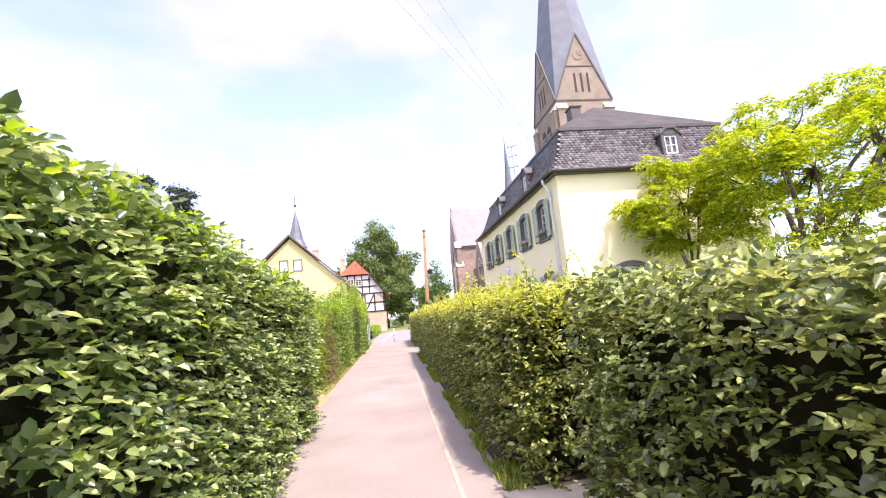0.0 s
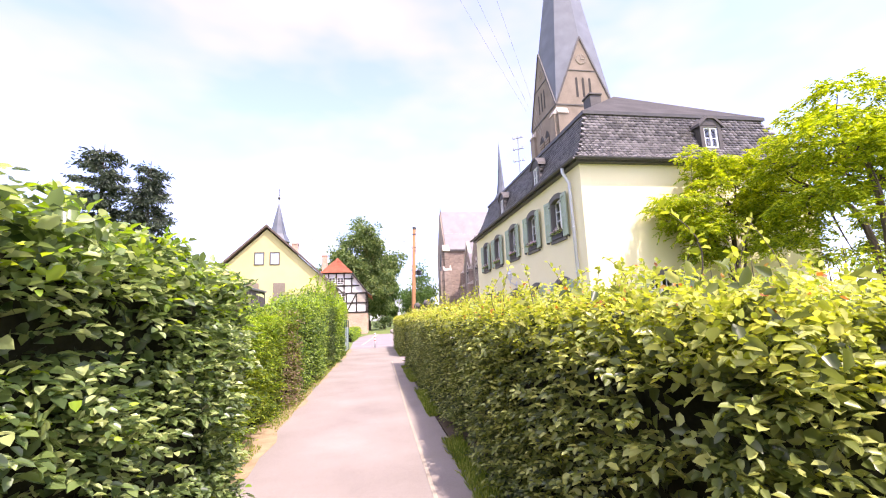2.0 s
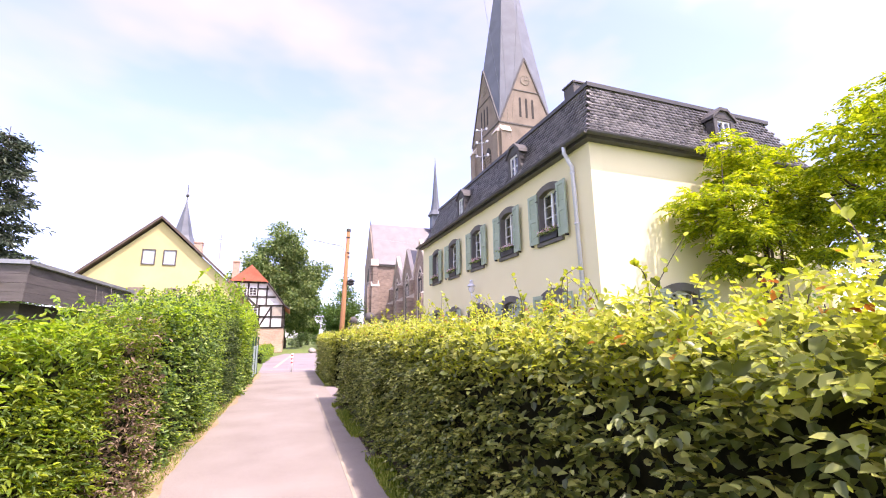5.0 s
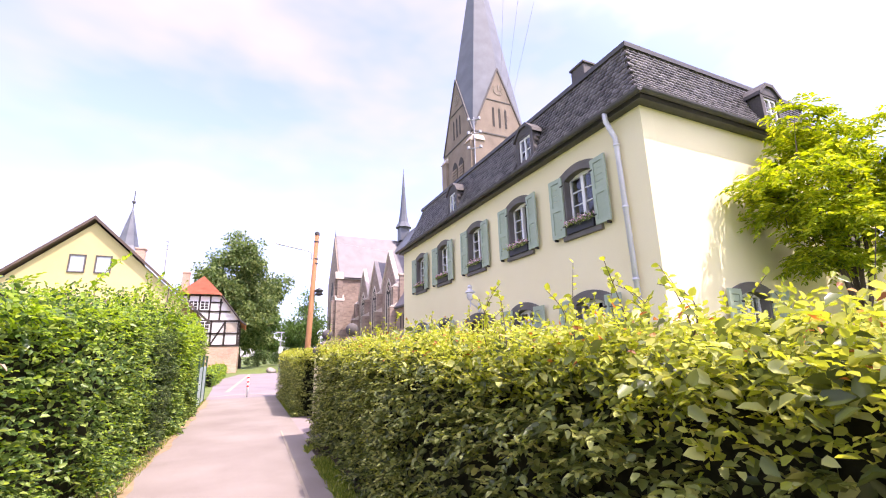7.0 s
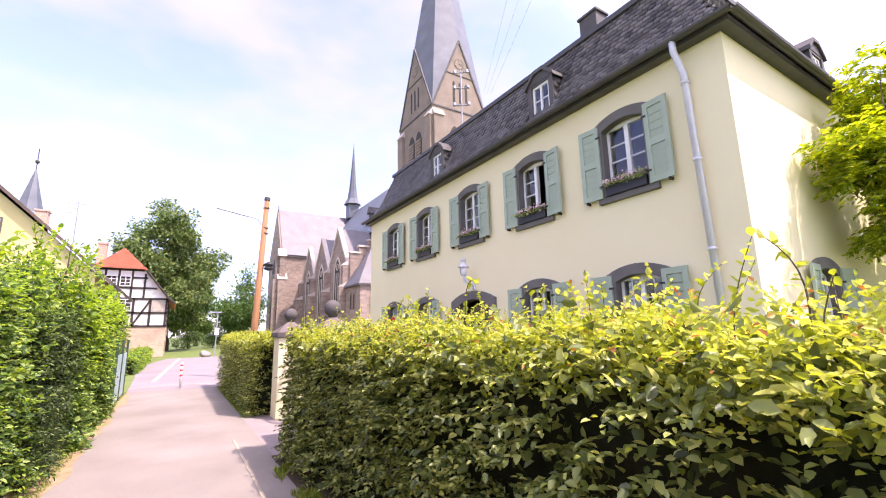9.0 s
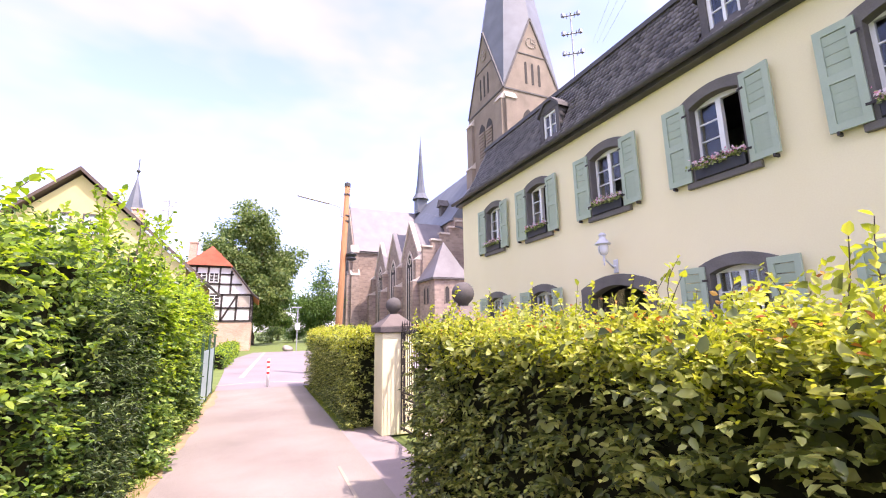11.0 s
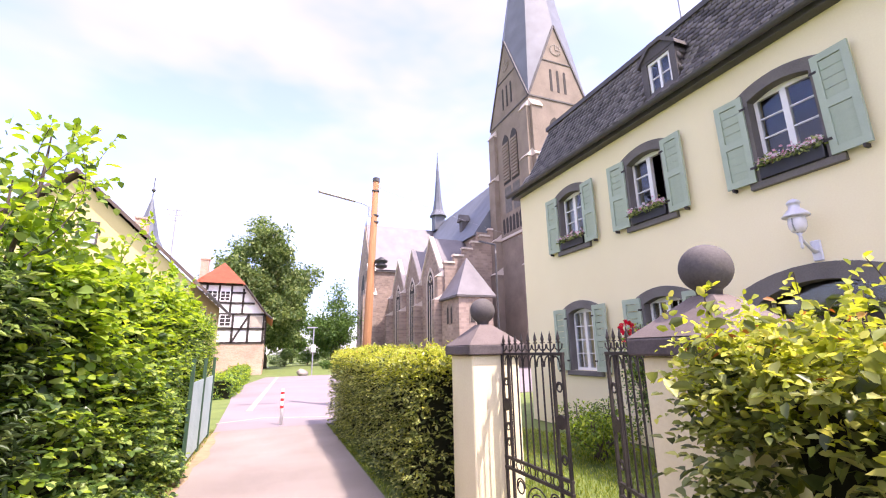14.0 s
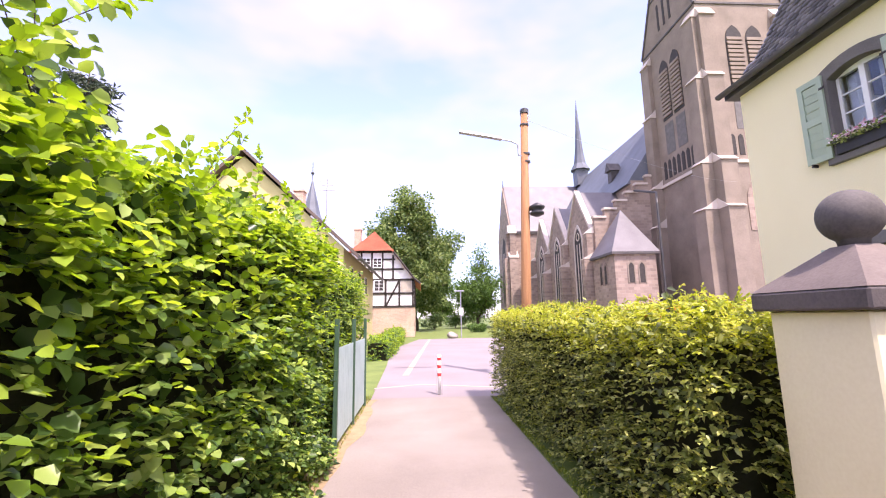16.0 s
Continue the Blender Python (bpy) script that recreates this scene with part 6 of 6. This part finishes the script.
# garden behind the gate and along the house
for k, (x, y, rx, z1, old, lb, fl) in enumerate((
        (5.15, 22.45, 0.50, 2.2, HAZEL, "standard rose bush with red blooms before the house window", (5, 0.16, REDPETAL)),
        (4.4, 20.9, 0.55, 1.25, HORNBEAM, "rounded garden shrub with red roses", (3, 0.10, REDPETAL)),
        (4.6, 23.2, 0.8, 0.95, THUJA, "low bright garden shrub by the house wall", None),
        (5.3, 24.0, 0.6, 0.9, HAZEL, "low green garden shrub by the house wall", None),
        (4.9, 21.5, 0.5, 0.7, LIME, "low leafy border plant", None),
        (4.2, 16.5, 0.9, 1.9, HORNBEAM, "rounded evergreen shrub in the garden", None),
        (5.2, 14.9, 0.6, 2.2, HAZEL, "climbing rose near the house corner", (3, 0.1, REDPETAL)),
        (3.6, 13.5, 0.9, 1.9, SUMAC, "golden-green leafy shrub in the garden", None),
        (3.8, 11.0, 1.0, 2.2, SUMAC, "golden-green leafy shrub in the garden", None),
        (3.6, 8.2, 1.0, 2.1, HAZEL, "leafy garden shrub behind the hedge", None),
        (7.5, 10.2, 1.4, 2.9, SUMAC, "golden-green leafy shrub below the garden tree", None),
        (9.0, 8.7, 1.5, 3.1, SUMAC, "golden-green leafy shrub below the garden tree", None),
        (6.6, 8.6, 1.2, 2.6, SUMAC, "golden-green leafy shrub below the garden tree", None),
        (7.0, 6.6, 1.3, 2.9, SUMAC, "golden-green leafy shrub behind the hedge", None),
        (9.2, 6.6, 1.5, 3.2, SUMAC, "golden-green leafy shrub behind the hedge", None),
        (4.0, 5.6, 1.1, 2.3, SUMAC, "golden-green leafy shrub in the garden", None))):
    bush("garden_shrub", lb, x, y, rx, rx, 0.75 if "standard" in lb else 0.0, z1, 2400, 0.055, old, HAZEL_YOUNG, 60 + k, flowers=fl)
sheet("garden_path", [(2.2, 18.9), (5.9, 19.3), (5.9, 21.4), (2.2, 21.5)], -0.01, CONCRETE, "sunny pale garden path from the gate to the house door", "path")


# ---- trees ----
def tree(name, label, base, height, spread, crown0, count, size, mt, seed, trunk=0.3, flat=False, clump=0.9, slim=0.65, levels=3, category="tree"):
    """A branching tree: tapered trunk and limbs, leaves in clumps on the twig ends."""
    ob = thing(name, label, category, at=base)
    r = random.Random(seed)
    rn = np.random.default_rng(seed)
    bm = bmesh.new()
    base = Vector(base)
    tips = []

    def limb(p, d, length, rad, level):
        pts, rads = [p], [rad]
        n = 4
        for k in range(n):
            d = (d + Vector((r.gauss(0, 0.16), r.gauss(0, 0.16), r.gauss(0.02 if flat else 0.06, 0.1)))).normalized()
            p = p + d * (length / n)
            pts.append(p)
            rads.append(rad * (1 - 0.6 * (k + 1) / n))
        tube(bm, pts, rads, 6 if level else 9)
        if level >= levels:
            tips.append(pts[-1])
            tips.append(pts[-2])
            return
        kids = r.randint(3, 4) if level else 6
        for k in range(kids):
            f = r.uniform(0.45, 1.0)
            i = min(int(f * n), n - 1)
            q = pts[i].lerp(pts[i + 1], f * n - i)
            a = 2 * math.pi * (k + r.uniform(-0.3, 0.3)) / kids
            side = Vector((math.cos(a), math.sin(a), r.uniform(-0.1, 0.25) if flat else r.uniform(0.1, 0.7)))
            limb(q, (d * (0.25 if flat else 0.5) + side).normalized(), length * r.uniform(0.55, 0.8), rad * 0.5, level + 1)
        if not flat:
            limb(pts[-1], d, length * 0.7, rad * 0.42, level + 1)

    limb(base, Vector((r.gauss(0, 0.05), r.gauss(0, 0.05), 1)), height * crown0, trunk, 0)
    t = np.array([tuple(q) for q in tips])
    # bring the tips into the crown's space
    lo, hi = base.z + height * crown0 * (0.75 if flat else 0.55), base.z + height
    z = t[:, 2]
    t[:, 2] = lo + (z - z.min()) / (np.ptp(z) + 1e-6) * (hi - lo - clump * 0.4)
    rad = np.hypot(t[:, 0] - base.x, t[:, 1] - base.y)
    f = spread * 0.92 / max(np.percentile(rad, 96), 1e-6)
    if not flat:
        prof = np.sqrt(np.clip(1 - ((t[:, 2] - (lo + hi) / 2) / ((hi - lo) / 2 * 1.12)) ** 2, 0.12, 1))
    else:
        prof = 1.0
    t[:, 0] = base.x + (t[:, 0] - base.x) * f * prof
    t[:, 1] = base.y + (t[:, 1] - base.y) * f * prof
    for q in t[::7]:
        a = Vector((base.x, base.y, base.z + height * crown0 * r.uniform(0.7, 1.0)))
        b = Vector(q)
        m = a.lerp(b, 0.5) + Vector((r.gauss(0, 0.05), r.gauss(0, 0.05), -0.04)) * height * 0.4
        tube(bm, [a, m, b], [trunk * 0.30, trunk * 0.17, trunk * 0.03], 6)
    put("trunk", bm, BARK, ob, "branching grey-brown trunk and limbs")
    n = count
    idx = rn.integers(0, len(t), n)
    g = unit(rn.normal(size=(n, 3))) * (rn.uniform(0, 1, n) ** 0.45)[:, None]
    g = g * clump * np.array([1.15, 1.15, 0.42 if flat else 0.75]) * rn.uniform(0.6, 1.15, len(t))[idx][:, None]
    p = t[idx] + g
    along = g * 0.6 / clump + rn.normal(size=(n, 3)) * 0.5 + [0, 0, -0.25]
    up = rn.normal(size=(n, 3)) * 0.45 + [0, 0, 0.9]
    put_mesh("crown", leaves("crown", p, along, up, size * rn.uniform(0.6, 1.3, n), slim), mt, ob, "leafy crown in uneven clumps")["kind"] = "stuff"
    return ob


def layered_tree(name, label, base, centre, radii, fork, pads, pad_r, mt, seed, trunk):
    """A tree with forking limbs that end in flat, drooping pads of feathered leaves."""
    ob = thing(name, label, "tree", at=base)
    r = np.random.default_rng(seed)
    base, c, rad = np.array(base, float), np.array(centre, float), np.array(radii, float)
    d = unit(r.normal(size=(pads, 3)) * np.array([1, 1, 0.8]) + [0, 0, 0.15])
    at = c + d * rad * r.uniform(0.55, 1.0, (pads, 1))
    top = base + np.array([0.1, 0.05, fork])
    limbs = 6
    bow = lambda p, q, b: [p + (q - p) * f + b * math.sin(math.pi * f) + [0, 0, 0.02 * math.sin(9 * f)] for f in (k / 6 for k in range(7))]
    ends = [c + unit(np.array([math.cos(2.4 * k), math.sin(2.4 * k), -0.25 + 0.22 * k])) * rad * 0.5 for k in range(limbs)]
    bm = bmesh.new()
    tube(bm, [base, base * 0.5 + top * 0.5 + [0.05, -0.04, 0], top], [trunk * 1.3, trunk, trunk * 0.9], 9)
    for e in ends:
        pts = bow(top, e, r.normal(size=3) * 0.10 * rad.min() + [0, 0, 0.10 * rad[2]])
        tube(bm, pts, [trunk * (0.62 - 0.06 * k) for k in range(7)], 7)
    for q in at:
        e = min(ends, key=lambda v: float(((v - q) ** 2).sum()))
        pts = bow(e, q + [0, 0, -0.05], r.normal(size=3) * 0.12 + [0, 0, -0.10])
        tube(bm, pts, [trunk * (0.24 - 0.034 * k) for k in range(7)], 5)
    put("trunk", bm, BARK, ob, "dark forking trunk and limbs")
    P, A, U, S = [], [], [], []
    for q in at:
        pr = pad_r * r.uniform(0.6, 1.2)
        n = int(112 * pr * pr) + 22
        a, f = r.uniform(0, 6.283, n), np.sqrt(r.uniform(0, 1, n))
        out = np.stack([np.cos(a), np.sin(a), np.zeros(n)], 1)
        root = q + out * (f * pr)[:, None] + np.stack([np.zeros(n), np.zeros(n), 0.38 * pr * (1 - f ** 2) - 0.12 * pr + r.normal(0, 0.07, n)], 1)
        fd = unit(out * 0.8 + r.normal(size=(n, 3)) * 0.45 + [0, 0, 0.10])
        side = unit(np.cross(fd, [0, 0, 1.0]))
        k = 11
        g = (np.arange(k) + 0.5) / k
        ln = r.uniform(0.22, 0.38, n)[:, None, None]
        pos = root[:, None, :] + fd[:, None, :] * ln * g[None, :, None] - np.array([0, 0, 1.0]) * ln * g[None, :, None] ** 2 * 0.35
        sg = np.where(np.arange(k) % 2 == 0, 1.0, -1.0)[None, :, None]
        al = fd[:, None, :] * 0.55 + side[:, None, :] * sg + r.normal(size=(n, k, 3)) * 0.2 + [0, 0, -0.3]
        P.append(pos.reshape(-1, 3))
        A.append(al.reshape(-1, 3))
        U.append((r.normal(size=(n, k, 3)) * 0.3 + [0, 0, 1]).reshape(-1, 3))
        S.append((r.uniform(0.09, 0.145, (n, k)) * (1.1 - 0.3 * g)).ravel())
    P, A, U, S = np.concatenate(P), np.concatenate(A), np.concatenate(U), np.concatenate(S)
    keep = P[:, 1] < SY - 0.12
    put_mesh("crown", leaves("crown", P[keep], A[keep], U[keep], S[keep], 0.40), mt, ob, "flat pads of feathered yellow-green leaves")["kind"] = "stuff"
    return ob


def conifer(base, height, spread, seed, label):
    ob = thing("conifer_tree", label, "tree", at=base)
    r = random.Random(seed)
    rn = np.random.default_rng(seed)
    base = Vector(base)
    bm = bmesh.new()
    tube(bm, [base, base + Vector((0.1, 0, height * 0.5)), base + Vector((0, 0.1, height))], [0.35, 0.2, 0.02], 8)
    P, D = [], []
    z = height * 0.18
    while z < height * 0.98:
        f = 1 - z / height
        for k in range(7):
            a = r.uniform(0, 6.28)
            L = spread * (0.28 + 0.72 * f ** 0.8) * r.uniform(0.55, 1.1)
            tip = base + Vector((L * math.cos(a), L * math.sin(a), z - L * 0.12 + r.uniform(-0.2, 0.3)))
            root = base + Vector((0, 0, z))
            tube(bm, [root, root.lerp(tip, 0.5) + Vector((0, 0, 0.15)), tip], [0.06, 0.035, 0.01], 4)
            n = int(46 * L)
            s = rn.uniform(0.15, 1.0, n)
            q = np.array(root)[None] + (np.array(tip) - np.array(root))[None] * s[:, None]
            q = q + rn.normal(size=(n, 3)) * np.array([0.28, 0.28, 0.14])
            P.append(q)
            D.append(np.tile(np.array((tip - root).normalized()), (n, 1)) + rn.normal(size=(n, 3)) * 0.5 + [0, 0, -0.3])
        z += height * 0.035
    P, D = np.concatenate(P), np.concatenate(D)
    put("trunk", bm, BARK, ob)
    put_mesh("needles", leaves("needles", P, D, rn.normal(size=P.shape) + [0, 0, 0.8], rn.uniform(0.25, 0.5, len(P)), 0.3), NEEDLE, ob, "drooping dark needle sprays")["kind"] = "stuff"


layered_tree("garden_tree", "spreading garden tree with layered bright yellow-green foliage", (11.3, 10.1, 0), (13.0, 10.3, 4.75), (3.8, 3.0, 2.65), 1.5, 74, 0.72, SUMAC, 3, 0.17)
layered_tree("garden_tree", "small layered yellow-green tree close to the house wall", (10.1, 12.8, 0), (9.8, 12.8, 4.5), (1.85, 0.7, 2.0), 1.8, 34, 0.50, SUMAC, 4, 0.08)
tree("maple_tree", "large dark green broadleaf tree behind the timbered house", (-1.4, 79.0, 0), 19.5, 6.9, 0.28, 60000, 0.40, MAPLE, 5, trunk=0.5, clump=1.55)
tree("lime_tree", "round green broadleaf tree at the end of the lane", (8.6, 88.0, 0), 13.4, 4.6, 0.28, 16000, 0.32, LIME, 6, trunk=0.35, clump=1.5)
tree("far_tree", "green broadleaf tree in the distance", (3.2, 104.0, 0), 11.5, 4.5, 0.25, 12000, 0.36, LIME, 7, trunk=0.3, clump=1.5)
tree("far_tree", "green broadleaf tree in the distance", (-8.5, 108.0, 0), 12.0, 6.0, 0.25, 12000, 0.4, MAPLE, 8, trunk=0.3, clump=1.7)
conifer((-25.5, 45.0, 0), 19.3, 4.6, 21, "tall dark spruce behind the gardens")
conifer((-21.6, 45.5, 0), 17.9, 3.8, 22, "tall dark spruce behind the gardens")
tree("garden_fruit_tree", "small green tree beyond the shed", (-19.5, 44.0, 0), 7.5, 2.4, 0.3, 5000, 0.2, LIME, 9, trunk=0.15, clump=0.9)
for k, (x, y, rx, z1) in enumerate(((-3.5, 82, 2.0, 2.2), (1.5, 86, 2.4, 2.6), (5.0, 90, 2.5, 3.2), (-7, 90, 3, 3.5), (9, 96, 3, 4), (13, 72, 2, 2.2), (6, 70, 1.0, 1.0))):
    bush("park_shrub", "dense green shrub on the lawn beyond the lane", x, y, rx, rx, 0, z1, 2600, 0.2, MAPLE if k % 2 else LIME, LIME, 90 + k)
bare = thing("bare_shrub", "nearly leafless pale branched shrub beside the shed", "shrub", at=(-3.7, 16.9, 0))
bm = bmesh.new()
br = random.Random(2)
for k in range(14):
    a = br.uniform(0, 6.28)
    p = Vector((-3.7, 16.9, 0))
    pts = [p]
    for j in range(5):
        p = p + Vector((0.13 * math.cos(a) * br.uniform(0.2, 1.2), 0.13 * math.sin(a) * br.uniform(0.2, 1.2), br.uniform(0.45, 0.62)))
        pts.append(p)
    tube(bm, pts, [0.022, 0.018, 0.014, 0.01, 0.007, 0.003], 5)
put("branch", bm, BOULDER, bare)

# ---- pale fence under the loose hedge ----
fence = thing("garden_fence", "pale green painted fence panels between dark green posts", "fence", at=(-1.75, 27.2, 0))
for k in range(3):
    y = 25.5 + 1.5 * k
    put("post", boxes((-1.80, -1.74, y - 0.03, y + 0.03, 0, 1.75), bevel=0.006), FENCEPOST, fence, "dark green metal post")
for k in range(2):
    y = 25.56 + 1.5 * k
    for j in range(9):
        put("slat", boxes((-1.785, -1.765, y + 0.155 * j, y + 0.155 * j + 0.145, 0.08, 1.35), bevel=0.004), FENCEGREEN, fence)


# ---- grass along the edges ----
def grass_strip(name, label, x0, x1, y0, y1, count, h, seed):
    r = np.random.default_rng(seed)
    p = np.stack([r.uniform(x0, x1, count), r.uniform(y0, y1, count), np.zeros(count)], 1)
    p = p[wave(p, 3.0, seed) > -0.25]
    n = len(p)
    ob = obj(name, leaves(name, p, r.normal(size=(n, 3)) * 0.4 + [0, 0, 1], r.normal(size=(n, 3)) + [0.3, 0, 0], h * r.uniform(0.5, 1.3, n), 0.16, 0.05), BLADE)
    return tagged(ob, label, "grass", kind="stuff")


grass_strip("verge_grass", "narrow ragged grass verge under the hornbeam hedge", 0.74, 1.0, 3.25, 18.3, 11000, 0.09, 71)
grass_strip("path_edge_grass", "sparse grass and weeds along the hedge foot", -2.0, -1.72, 6.5, 29.5, 6500, 0.055, 72)
grass_strip("hedge_foot_grass", "sparse grass along the short hedge", 0.92, 1.02, 22.0, 29.4, 1600, 0.05, 73)
grass_strip("lawn_grass", "sunny garden lawn behind the gate", 2.4, 5.6, 21.6, 26.5, 14000, 0.07, 74)

# ---- single slates nearest the corner ----
vs, qs = slate_shape(Vector((0, 0, 0)), Vector((1, 0, 0)), SL_W, Vector((0, 1, 0)), SL_H, Vector((0, 0, 1)))
ME_SLATE = raw_mesh("slate", [tuple(v) for v in vs], qs)
ME_SLATE.materials.append(SLATE_PIECE)
for p, u, v, n, turn in slate_near:
    m = Matrix((u, v, n)).transposed().to_4x4()
    place(new("slate", ME_SLATE), house, Matrix.Translation(p) @ m @ pose(0, 0, 0, 0, 0, turn))

# slates on the sunny cheeks of the two street dormers
for y in (17.66, 22.35):
    m = pose(FX + 0.14, y, 6.66, 0, 0, -90)
    r3 = m.to_3x3()
    u, v, n = r3 @ Vector((0, 1, 0)), Vector((0, 0, 1)), r3 @ Vector((1, 0, 0))
    for row in range(6):
        for col in range(4):
            p = m @ Vector((0.403, 0.11 + 0.2 * col + 0.08 * (row % 2), 0.03 + 0.128 * row))
            place(new("slate", ME_SLATE), house, Matrix.Translation(p) @ Matrix((u, v, n)).transposed().to_4x4() @ pose(0, 0, 0, 0, 0, 2.0 * math.sin(7 * row + 3 * col)))
